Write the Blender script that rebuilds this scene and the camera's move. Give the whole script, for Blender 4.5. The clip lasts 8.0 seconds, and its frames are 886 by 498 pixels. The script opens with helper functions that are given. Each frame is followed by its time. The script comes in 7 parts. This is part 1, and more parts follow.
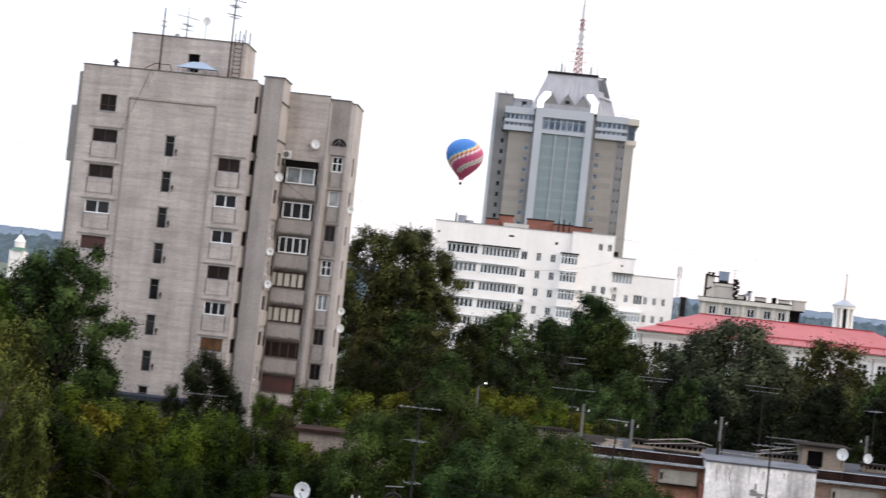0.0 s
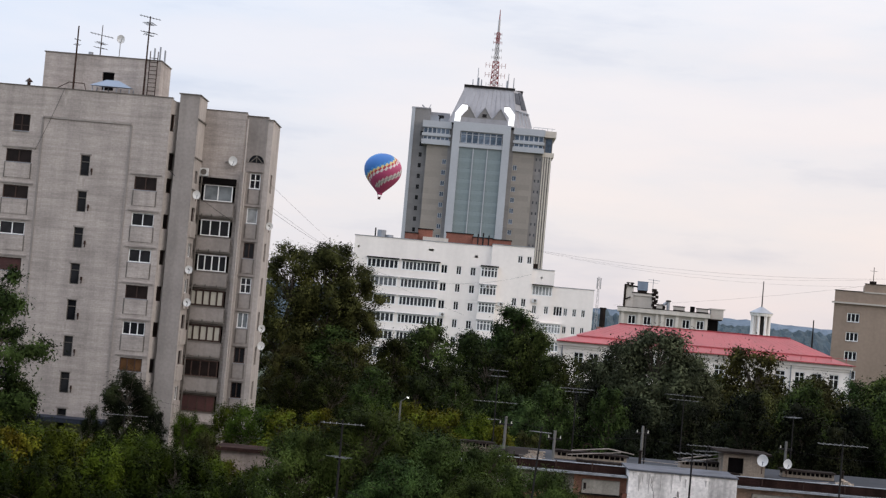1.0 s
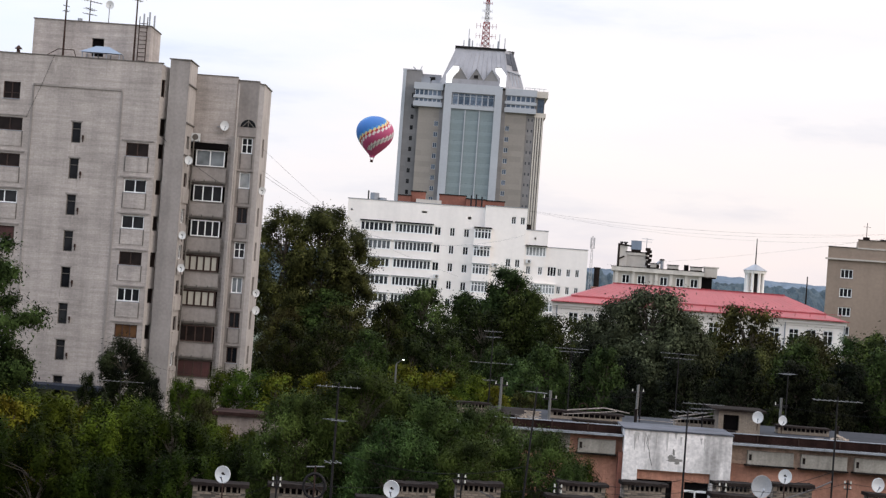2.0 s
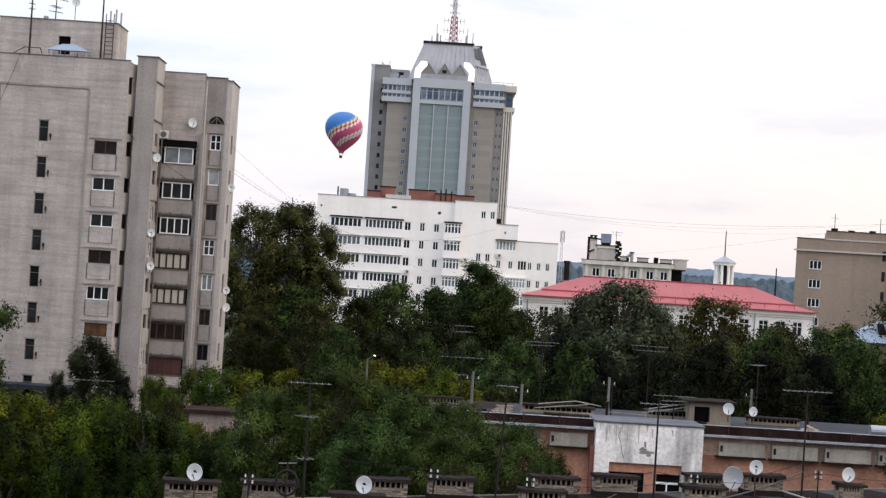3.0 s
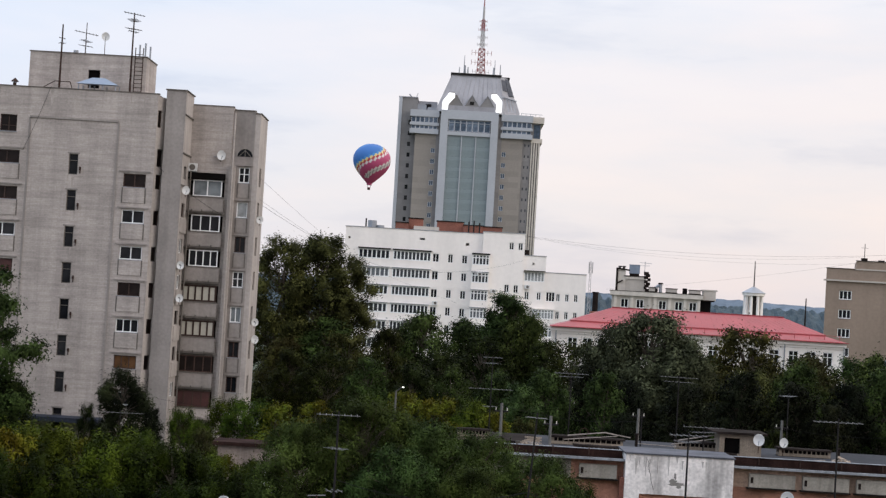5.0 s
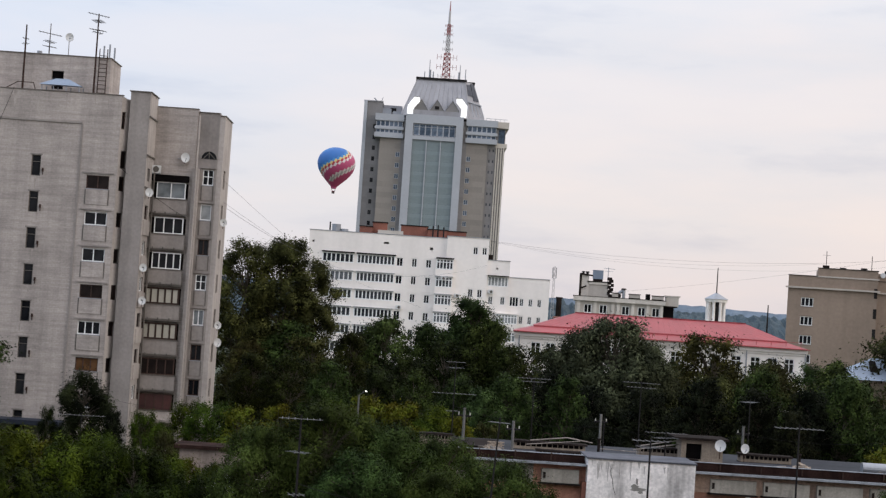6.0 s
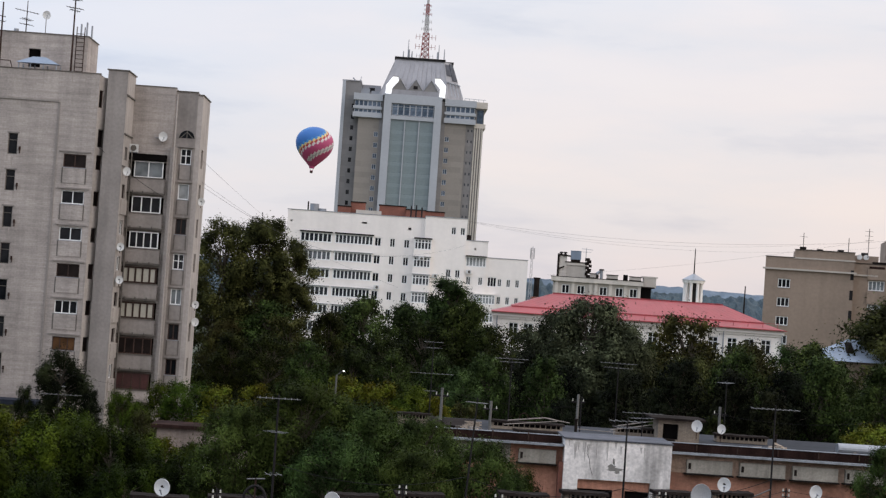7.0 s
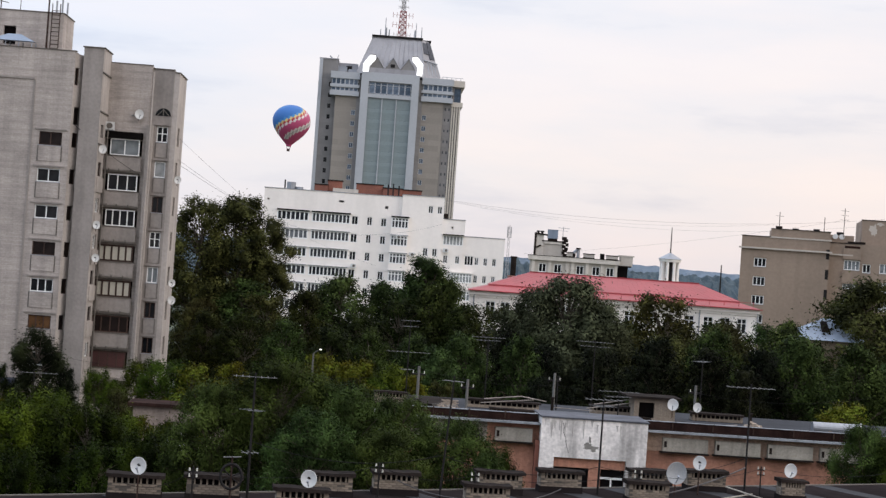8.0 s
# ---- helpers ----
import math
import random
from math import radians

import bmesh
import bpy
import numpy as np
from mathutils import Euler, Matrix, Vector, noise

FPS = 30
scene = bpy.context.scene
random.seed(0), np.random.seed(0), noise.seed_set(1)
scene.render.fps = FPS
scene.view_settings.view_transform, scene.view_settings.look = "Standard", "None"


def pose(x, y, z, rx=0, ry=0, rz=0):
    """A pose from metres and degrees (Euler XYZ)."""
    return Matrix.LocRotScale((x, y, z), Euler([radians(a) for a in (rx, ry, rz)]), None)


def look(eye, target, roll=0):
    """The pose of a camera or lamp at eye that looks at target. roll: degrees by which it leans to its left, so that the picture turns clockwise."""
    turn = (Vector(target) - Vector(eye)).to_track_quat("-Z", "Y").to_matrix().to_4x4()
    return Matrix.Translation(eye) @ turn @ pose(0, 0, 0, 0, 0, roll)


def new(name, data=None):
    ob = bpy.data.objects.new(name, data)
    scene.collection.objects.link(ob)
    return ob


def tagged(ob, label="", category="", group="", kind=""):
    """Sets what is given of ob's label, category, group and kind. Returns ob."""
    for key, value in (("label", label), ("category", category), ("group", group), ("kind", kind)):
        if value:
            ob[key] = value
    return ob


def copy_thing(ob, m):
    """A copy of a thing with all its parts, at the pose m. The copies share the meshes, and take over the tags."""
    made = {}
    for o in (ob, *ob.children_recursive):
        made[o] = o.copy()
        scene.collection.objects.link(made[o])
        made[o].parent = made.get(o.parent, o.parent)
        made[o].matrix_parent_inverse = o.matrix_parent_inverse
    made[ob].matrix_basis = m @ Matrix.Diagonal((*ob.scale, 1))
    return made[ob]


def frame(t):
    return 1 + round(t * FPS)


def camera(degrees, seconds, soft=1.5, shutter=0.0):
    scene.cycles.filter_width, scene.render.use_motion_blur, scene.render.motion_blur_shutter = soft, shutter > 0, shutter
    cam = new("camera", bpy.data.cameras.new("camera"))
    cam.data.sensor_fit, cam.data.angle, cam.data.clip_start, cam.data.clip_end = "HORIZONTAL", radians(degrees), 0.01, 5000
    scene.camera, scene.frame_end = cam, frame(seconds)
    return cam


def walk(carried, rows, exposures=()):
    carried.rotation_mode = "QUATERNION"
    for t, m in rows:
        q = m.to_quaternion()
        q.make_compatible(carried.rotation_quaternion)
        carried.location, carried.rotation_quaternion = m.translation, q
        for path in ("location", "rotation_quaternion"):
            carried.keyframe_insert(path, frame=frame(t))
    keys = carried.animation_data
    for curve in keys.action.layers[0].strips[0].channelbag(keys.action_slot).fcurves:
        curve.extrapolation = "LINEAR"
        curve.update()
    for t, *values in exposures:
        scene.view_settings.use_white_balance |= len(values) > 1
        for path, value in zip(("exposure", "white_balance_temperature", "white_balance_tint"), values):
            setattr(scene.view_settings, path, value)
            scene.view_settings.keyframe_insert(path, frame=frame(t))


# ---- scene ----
cam = camera(30.0, 8.0, soft=1.3, shutter=0.3)
EYE = (0.0, 0.0, 15.0)
# seconds, yaw, pitch, roll: the camera stands at a window and only turns
ROWS = [
    (0.0, 3.167, 1.346, -6.088), (0.2, 1.751, 1.678, -5.987), (0.5, 0.666, 1.991, -5.324), (1.0, 0.407, 2.111, -4.987),
    (1.2, 0.197, 1.952, -5.444), (2.3, 0.105, 0.537, -3.763), (2.5, 0.013, 0.477, -3.662), (3.0, -0.825, 0.704, -3.577),
    (3.5, -1.041, 1.168, -3.545), (4.0, -0.157, 1.239, -3.383), (4.5, 0.243, 1.410, -3.474), (4.7, 0.307, 1.549, -3.418),
    (5.8, -0.894, 1.971, -3.591), (6.0, -1.107, 1.963, -3.774), (6.5, -1.521, 1.596, -3.828), (7.0, -1.872, 1.326, -3.944),
    (7.5, -1.976, 1.112, -3.974), (8.0, -2.672, 0.641, -4.030),
]
EXPOSURES = [(0.0, 0.60), (0.5, 0.32), (1.0, 0.08), (2.5, 0.36), (3.5, 0.28), (4.5, 0.18), (6.0, 0.0), (7.0, 0.0), (8.0, 0.14)]
walk(cam, [(t, pose(*EYE, 90 + p, r, y)) for t, y, p, r in ROWS], EXPOSURES)

# ---- overcast evening sky and a very soft low sun from the camera's right ----
SUN_EL, SUN_AZ = 22.0, 118.0
world = bpy.data.worlds.new("sky")
scene.world = world
world.use_nodes = True
nt = world.node_tree
nt.nodes.clear()


def node(tree, kind, **props):
    n = tree.nodes.new(kind)
    for key, value in props.items():
        if key == "op":
            n.operation = value
        elif key == "blend":
            n.data_type, n.blend_type = "RGBA", value
    return n


def math_node(tree, op, a, b=None):
    n = node(tree, "ShaderNodeMath", op=op)
    for i, v in enumerate((a, b)):
        if v is None:
            continue
        if isinstance(v, (int, float)):
            n.inputs[i].default_value = v
        else:
            tree.links.new(v, n.inputs[i])
    return n.outputs[0]


def ramp_node(tree, fac, stops):
    n = tree.nodes.new("ShaderNodeValToRGB")
    el = n.color_ramp.elements
    el[0].position, el[1].position = stops[0][0], stops[-1][0]
    for p, c in stops[1:-1]:
        el.new(p)
    for e, (p, c) in zip(el, stops):
        e.position = p
        e.color = (*c, 1) if isinstance(c, tuple) else (c, c, c, 1)
    tree.links.new(fac, n.inputs[0])
    return n.outputs[0]


def mix_node(tree, blend, fac, a, b):
    n = node(tree, "ShaderNodeMix", blend=blend)
    for i, v in ((0, fac), (6, a), (7, b)):
        if isinstance(v, (int, float)):
            n.inputs[i].default_value = v
        elif isinstance(v, tuple):
            n.inputs[i].default_value = (*v, 1)
        else:
            tree.links.new(v, n.inputs[i])
    return n.outputs[2]


sky = nt.nodes.new("ShaderNodeTexSky")
sky.sky_type, sky.sun_disc = "NISHITA", False
sky.sun_elevation, sky.sun_rotation = radians(SUN_EL), radians(SUN_AZ)
coord = nt.nodes.new("ShaderNodeTexCoord").outputs["Generated"]
sep = nt.nodes.new("ShaderNodeSeparateXYZ")
nt.links.new(coord, sep.inputs[0])
height = sep.outputs[2]
# pink haze near the horizon, pale lilac grey above, as the cloud deck shows it
deck = ramp_node(nt, math_node(nt, "ADD", math_node(nt, "MULTIPLY", height, 2.2), 0.1),
                 [(0.0, (0.70, 0.66, 0.68)), (0.12, (0.88, 0.80, 0.80)), (0.24, (0.93, 0.865, 0.85)), (0.40, (0.92, 0.90, 0.925)), (0.60, (0.88, 0.90, 0.95)), (1.0, (0.88, 0.89, 0.94))])
# bluer towards the west, warmer where the sun stands behind the cloud
tint = ramp_node(nt, math_node(nt, "ADD", math_node(nt, "MULTIPLY", sep.outputs[0], 1.3), 0.5), [(0.0, (0.85, 0.96, 1.10)), (0.5, (0.99, 1.0, 1.02)), (1.0, (1.03, 0.99, 0.965))])
deck = mix_node(nt, "MULTIPLY", 1.0, deck, tint)
stretch = nt.nodes.new("ShaderNodeMapping")
stretch.inputs["Scale"].default_value = (1.0, 1.0, 4.5)
stretch.inputs["Rotation"].default_value = (0, radians(4), 0)
nt.links.new(coord, stretch.inputs[0])
cloud = nt.nodes.new("ShaderNodeTexNoise")
cloud.inputs["Scale"].default_value, cloud.inputs["Detail"].default_value, cloud.inputs["Roughness"].default_value = 4.2, 6.0, 0.55
nt.links.new(stretch.outputs[0], cloud.inputs["Vector"])
patches = ramp_node(nt, cloud.outputs[0], [(0.30, (0.74, 0.79, 0.88)), (0.46, (0.96, 0.97, 0.99)), (0.60, (1.03, 1.0, 0.99)), (0.8, (1.06, 1.03, 1.0))])
deck = mix_node(nt, "MULTIPLY", 1.0, deck, patches)
# the zenith of an overcast sky is about three times as bright as its horizon
rise = math_node(nt, "ADD", math_node(nt, "MULTIPLY", math_node(nt, "MAXIMUM", math_node(nt, "SUBTRACT", height, 0.16), 0.0), 1.7), 1.0)
lift = nt.nodes.new("ShaderNodeVectorMath")
lift.operation = "SCALE"
nt.links.new(deck, lift.inputs[0])
nt.links.new(rise, lift.inputs["Scale"])
clear = nt.nodes.new("ShaderNodeVectorMath")
clear.operation = "SCALE"
nt.links.new(sky.outputs[0], clear.inputs[0])
clear.inputs["Scale"].default_value = 0.08
both = mix_node(nt, "MIX", 0.88, clear.outputs[0], lift.outputs[0])
back = nt.nodes.new("ShaderNodeBackground")
back.inputs[1].default_value = 1.0
nt.links.new(both, back.inputs[0])
nt.links.new(back.outputs[0], nt.nodes.new("ShaderNodeOutputWorld").inputs[0])

sun = new("sun", bpy.data.lights.new("sun", "SUN"))
sun.data.energy, sun.data.angle, sun.data.color = 0.62, radians(35), (1.0, 0.93, 0.86)
_a, _e = radians(SUN_AZ), radians(SUN_EL)
sun.matrix_world = look(Vector((math.sin(_a) * math.cos(_e), math.cos(_a) * math.cos(_e), math.sin(_e))) * 50 + Vector((0, 0, 60)), (0, 0, 60))


# ---- materials ----
def mat(name, col, rough=0.85, var=0.18, size=1.0, bump=0.15, metal=0.0, rand=0.0, streak=0.0, brick=None, mortar=None, island=0.0, spec=0.5, tone=(0.89, 1.06), course=0.0):
    """A surface with grain and blotches at size metres; streak: rain stains; brick: (length, height) of its courses."""
    m = bpy.data.materials.new(name)
    m.use_nodes = True
    t = m.node_tree
    b = t.nodes["Principled BSDF"]
    b.inputs["Roughness"].default_value, b.inputs["Metallic"].default_value = rough, metal
    b.inputs["Specular IOR Level"].default_value = spec
    tc = t.nodes.new("ShaderNodeTexCoord").outputs["Object"]

    def noise_tex(scale, detail=4.0, stretch_by=None):
        n = t.nodes.new("ShaderNodeTexNoise")
        n.inputs["Scale"].default_value, n.inputs["Detail"].default_value = scale, detail
        v = tc
        if stretch_by:
            mp = t.nodes.new("ShaderNodeMapping")
            mp.inputs["Scale"].default_value = stretch_by
            t.links.new(tc, mp.inputs[0])
            v = mp.outputs[0]
        t.links.new(v, n.inputs["Vector"])
        return n.outputs[0]

    big, fine = noise_tex(0.35 / size, 5.0), noise_tex(5.0 / size, 3.0)
    c = mix_node(t, "MULTIPLY", 1.0, col, ramp_node(t, big, [(0.3, 1 - var), (0.7, 1 + var * 0.6)]))
    c = mix_node(t, "MULTIPLY", 1.0, c, ramp_node(t, fine, [(0.3, 1 - var * 0.6), (0.7, 1 + var * 0.4)]))
    if brick:
        s = t.nodes.new("ShaderNodeSeparateXYZ")
        t.links.new(tc, s.inputs[0])
        cb = t.nodes.new("ShaderNodeCombineXYZ")
        t.links.new(math_node(t, "ADD", s.outputs[0], s.outputs[1]), cb.inputs[0])
        t.links.new(s.outputs[2], cb.inputs[1])
        bt = t.nodes.new("ShaderNodeTexBrick")
        bt.inputs["Scale"].default_value = 1.0
        bt.inputs["Brick Width"].default_value, bt.inputs["Row Height"].default_value = brick
        bt.inputs["Mortar Size"].default_value = 0.012
        bt.inputs["Color1"].default_value, bt.inputs["Color2"].default_value = [(k, k, k, 1) for k in tone]
        k = mortar or 0.78
        bt.inputs["Mortar"].default_value = (k, k, k, 1)
        t.links.new(cb.outputs[0], bt.inputs["Vector"])
        c = mix_node(t, "MULTIPLY", 1.0, c, bt.outputs["Color"])
    if streak:
        c = mix_node(t, "MULTIPLY", 1.0, c, ramp_node(t, noise_tex(1.1 / size, 4.0, (1, 1, 0.07)), [(0.36, 1 - streak), (0.56, 1.0)]))
    if course:
        c = mix_node(t, "MULTIPLY", 1.0, c, ramp_node(t, noise_tex(0.9 / size, 5.0, (0.22, 0.22, 3.2)), [(0.34, 1 - course), (0.5, 1.0), (0.68, 1 + course * 0.7)]))
    if rand:
        o = t.nodes.new("ShaderNodeObjectInfo").outputs["Random"]
        c = mix_node(t, "MULTIPLY", 1.0, c, ramp_node(t, o, [(0.0, 1 - rand), (1.0, 1 + rand)]))
    if island:
        o = t.nodes.new("ShaderNodeNewGeometry").outputs["Random Per Island"]
        c = mix_node(t, "MULTIPLY", 1.0, c, ramp_node(t, o, [(0.0, 1 - island), (1.0, 1 + island)]))
    t.links.new(c, b.inputs["Base Color"])
    if bump:
        bp = t.nodes.new("ShaderNodeBump")
        bp.inputs["Strength"].default_value, bp.inputs["Distance"].default_value = bump, 0.03 * size
        t.links.new(fine, bp.inputs["Height"])
        t.links.new(bp.outputs[0], b.inputs["Normal"])
    return m


def glass_mat(name, dark, light, rough=0.06):
    """Window glass with rooms or curtains behind it: some panes dark, some pale."""
    m = bpy.data.materials.new(name)
    m.use_nodes = True
    t = m.node_tree
    b = t.nodes["Principled BSDF"]
    b.inputs["Roughness"].default_value, b.inputs["IOR"].default_value = rough, 1.5
    b.inputs["Specular IOR Level"].default_value = 0.12
    o = t.nodes.new("ShaderNodeObjectInfo").outputs["Random"]
    tc = t.nodes.new("ShaderNodeTexCoord").outputs["Object"]
    n = t.nodes.new("ShaderNodeTexNoise")
    n.inputs["Scale"].default_value = 1.3
    t.links.new(tc, n.inputs["Vector"])
    c = ramp_node(t, o, [(0.0, dark), (0.55, tuple(0.8 * d + 0.2 * l for d, l in zip(dark, light))), (1.0, light)])
    c = mix_node(t, "MULTIPLY", 1.0, c, ramp_node(t, n.outputs[0], [(0.35, 0.7), (0.65, 1.15)]))
    t.links.new(c, b.inputs["Base Color"])
    return m


def leaf_mat(name, col, other, gloss=0.55):
    """Foliage: two tones by clump and by leaf, shade between clumps painted in, a little light through the blades."""
    m = bpy.data.materials.new(name)
    m.use_nodes = True
    t = m.node_tree
    b = t.nodes["Principled BSDF"]
    b.inputs["Roughness"].default_value = gloss
    b.inputs["Specular IOR Level"].default_value = 0.02
    g = t.nodes.new("ShaderNodeNewGeometry")
    tc = t.nodes.new("ShaderNodeTexCoord").outputs["Object"]
    n = t.nodes.new("ShaderNodeTexNoise")
    n.inputs["Scale"].default_value, n.inputs["Detail"].default_value = 0.7, 4.0
    t.links.new(tc, n.inputs["Vector"])
    c = mix_node(t, "MIX", ramp_node(t, n.outputs[0], [(0.38, 0.0), (0.66, 1.0)]), col, other)
    c = mix_node(t, "MULTIPLY", 1.0, c, ramp_node(t, g.outputs["Random Per Island"], [(0.0, 0.8), (0.6, 1.0), (1.0, 1.22)]))
    # wide noise steps paint shaded gaps and lit tips into the leaf colour
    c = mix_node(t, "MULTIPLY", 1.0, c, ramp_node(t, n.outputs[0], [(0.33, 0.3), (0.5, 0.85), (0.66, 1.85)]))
    o = t.nodes.new("ShaderNodeObjectInfo").outputs["Random"]
    c = mix_node(t, "MULTIPLY", 1.0, c, ramp_node(t, o, [(0.0, 0.75), (1.0, 1.25)]))
    # each tree leans to autumn brown or to blue-green
    lean = math_node(t, "FRACT", math_node(t, "MULTIPLY", o, 7.31))
    c = mix_node(t, "MULTIPLY", 1.0, c, ramp_node(t, lean, [(0.0, (1.12, 0.99, 0.88)), (0.4, (1.02, 1.0, 0.98)), (0.7, (0.96, 1.01, 1.02)), (1.0, (0.88, 0.99, 1.1))]))
    t.links.new(c, b.inputs["Base Color"])
    tr = t.nodes.new("ShaderNodeBsdfTranslucent")
    t.links.new(c, tr.inputs[0])
    mx = t.nodes.new("ShaderNodeMixShader")
    mx.inputs[0].default_value = 0.1
    t.links.new(b.outputs[0], mx.inputs[1])
    t.links.new(tr.outputs[0], mx.inputs[2])
    t.links.new(mx.outputs[0], t.nodes["Material Output"].inputs[0])
    return m


GREY_BRICK = mat("grey_brick", (0.405, 0.356, 0.323), var=0.2, size=0.8, streak=0.15, brick=(0.40, 0.14), mortar=0.87, tone=(0.93, 1.04), course=0.14)
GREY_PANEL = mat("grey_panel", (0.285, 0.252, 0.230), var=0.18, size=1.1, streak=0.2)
# grey_panel made lighter: light from the right painted into side faces, also pale trim
PALE_LIT_PANEL = mat("pale_sidelit_panel", (0.42, 0.372, 0.338), var=0.18, size=1.1, streak=0.22)
ROOF_FELT = mat("roof_felt", (0.023, 0.019, 0.019), rough=0.95, var=0.3, size=2.0, spec=0.0)
DARK_METAL = mat("dark_metal", (0.016, 0.014, 0.014), rough=0.75, metal=0.1, spec=0.2)
RUST = mat("rusty_steel", (0.05, 0.030, 0.024), rough=0.85, var=0.4, size=0.4, spec=0.1)
GALV = mat("galvanised_steel", (0.30, 0.315, 0.34), rough=0.45, metal=0.6, var=0.15)
WHITE_FRAME = mat("white_frame", (0.80, 0.80, 0.79), rough=0.5, var=0.06, bump=0.0)
WOOD_FRAME = mat("brown_wood_frame", (0.055, 0.030, 0.022), rough=0.7, var=0.3, rand=0.3, spec=0.3)
GREY_FRAME = mat("weathered_frame", (0.12, 0.105, 0.09), rough=0.75, var=0.25)
GLASS = glass_mat("window_glass", (0.008, 0.009, 0.011), (0.034, 0.034, 0.036))
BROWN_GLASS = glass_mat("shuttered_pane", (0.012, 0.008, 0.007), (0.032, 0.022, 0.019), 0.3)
AMBER_GLASS = glass_mat("amber_curtained_pane", (0.11, 0.055, 0.026), (0.17, 0.095, 0.045), 0.25)
RED_BOARD = mat("red_brown_board", (0.060, 0.017, 0.014), rough=0.7, var=0.35, size=0.5)
LOGGIA_GLASS = glass_mat("loggia_glass", (0.022, 0.025, 0.03), (0.15, 0.16, 0.175), 0.1)
CURTAIN_GLASS = glass_mat("curtained_glass", (0.16, 0.18, 0.19), (0.34, 0.35, 0.35), 0.1)
BLIND = mat("cream_blind", (0.46, 0.43, 0.36), rough=0.8, var=0.12)
WHITE_PAINT = mat("white_render", (0.85, 0.795, 0.745), var=0.05, size=3.0, streak=0.06)
CREAM_PALE = mat("pale_cream_pilaster", (0.60, 0.55, 0.49), var=0.12, size=1.5, streak=0.15)
CREAM = mat("cream_render", (0.46, 0.42, 0.37), var=0.1, size=2.0, streak=0.1)
BROWN_RENDER = mat("brown_render", (0.265, 0.20, 0.152), var=0.14, size=2.5, streak=0.12)
BROWN_TRIM = mat("pale_brown_trim", (0.44, 0.39, 0.34), var=0.08)
TOWER_GREY = mat("tower_grey_panel", (0.20, 0.19, 0.185), var=0.1, size=3.0, brick=(3.0, 1.65), mortar=0.86)
TOWER_BEIGE = mat("tower_beige_panel", (0.255, 0.228, 0.20), var=0.08, size=3.0, brick=(6.0, 1.65), mortar=0.92)
TOWER_BLUE = mat("tower_blue_grey", (0.37, 0.385, 0.41), rough=0.5, var=0.07, size=3.0)
TOWER_METAL = mat("tower_crown_metal", (0.31, 0.305, 0.32), rough=0.5, metal=0.25, var=0.12, size=2.0, streak=0.12)
TOWER_LIGHT = mat("tower_pale_rib", (0.52, 0.47, 0.41), var=0.08)
TOWER_GLASS = mat("tower_curtain_glass", (0.19, 0.24, 0.25), rough=0.14, var=0.10, size=4.0, brick=(2.1, 1.06), mortar=0.92, bump=0.02)
BAND_GLASS = glass_mat("band_glass", (0.06, 0.085, 0.12), (0.15, 0.19, 0.25), 0.08)
RED_ROOF = mat("red_sheet_roof", (0.31, 0.045, 0.05), rough=0.5, var=0.12, size=2.0, streak=0.12)
RED_BRICK = mat("red_brick", (0.20, 0.075, 0.05), var=0.25, size=0.8, brick=(0.26, 0.075), mortar=1.15)
ORANGE_BRICK = mat("orange_brick", (0.45, 0.215, 0.145), var=0.36, size=1.2, streak=0.25, brick=(0.26, 0.08), mortar=1.12)
PALE_BRICK = mat("pale_brick", (0.29, 0.232, 0.178), var=0.3, size=0.6, streak=0.25, brick=(0.26, 0.08), mortar=0.75, rand=0.28)
MORTAR = mat("dark_mortar", (0.10, 0.085, 0.07), var=0.3, size=0.4)
WHITEWASH = mat("peeling_whitewash", (0.78, 0.735, 0.705), var=0.32, size=0.8, streak=0.5)
CONCRETE = mat("concrete", (0.31, 0.267, 0.235), var=0.32, size=0.6, streak=0.35, rand=0.1)
SLAB_DARK = mat("dark_slab", (0.022, 0.017, 0.015), var=0.45, size=0.5, spec=0.03)
# near-black; in openings it stands in for the shade inside
VOID = mat("dark_void", (0.008, 0.007, 0.007), rough=0.95, var=0.3, spec=0.0)
GUTTER_TIN = mat("pale_gutter_tin", (0.27, 0.285, 0.31), rough=0.6, var=0.3, size=0.6, streak=0.3, spec=0.3)
PATCH_BRICK = mat("patched_pale_brick", (0.42, 0.29, 0.215), var=0.4, size=0.9, streak=0.3, brick=(0.26, 0.08), mortar=1.15)
BACK_FELT = mat("slate_felt", (0.042, 0.044, 0.05), rough=0.9, var=0.3, size=2.0, spec=0.1)
BOX_BOARD = mat("weathered_pale_board", (0.34, 0.31, 0.265), var=0.28, size=0.5, streak=0.3, rand=0.08)
EDGE_TIN = mat("weathered_edge_tin", (0.088, 0.092, 0.108), rough=0.7, var=0.35, size=0.5, streak=0.2, spec=0.2)
RUSTY_PARAPET = mat("rusty_parapet_sheet", (0.035, 0.019, 0.016), rough=0.9, var=0.5, size=0.5, streak=0.3, spec=0.05)
CREAM_BRICK = mat("cream_brick", (0.36, 0.29, 0.225), var=0.3, size=0.6, streak=0.25, brick=(0.26, 0.08), mortar=0.75)
GARAGE_WALL = mat("stained_garage_brick", (0.29, 0.228, 0.195), var=0.3, size=0.8, streak=0.3, brick=(0.26, 0.08), mortar=0.85)
DARK_AWNING = mat("dark_blue_sheet", (0.03, 0.036, 0.052), rough=0.7, var=0.25, spec=0.15)
BLUE_SHEET = mat("blue_grey_sheet", (0.21, 0.255, 0.32), rough=0.6, metal=0.2, var=0.12)
DISH_WHITE = mat("dish_paint", (0.62, 0.62, 0.61), rough=0.45, var=0.1, size=0.3)
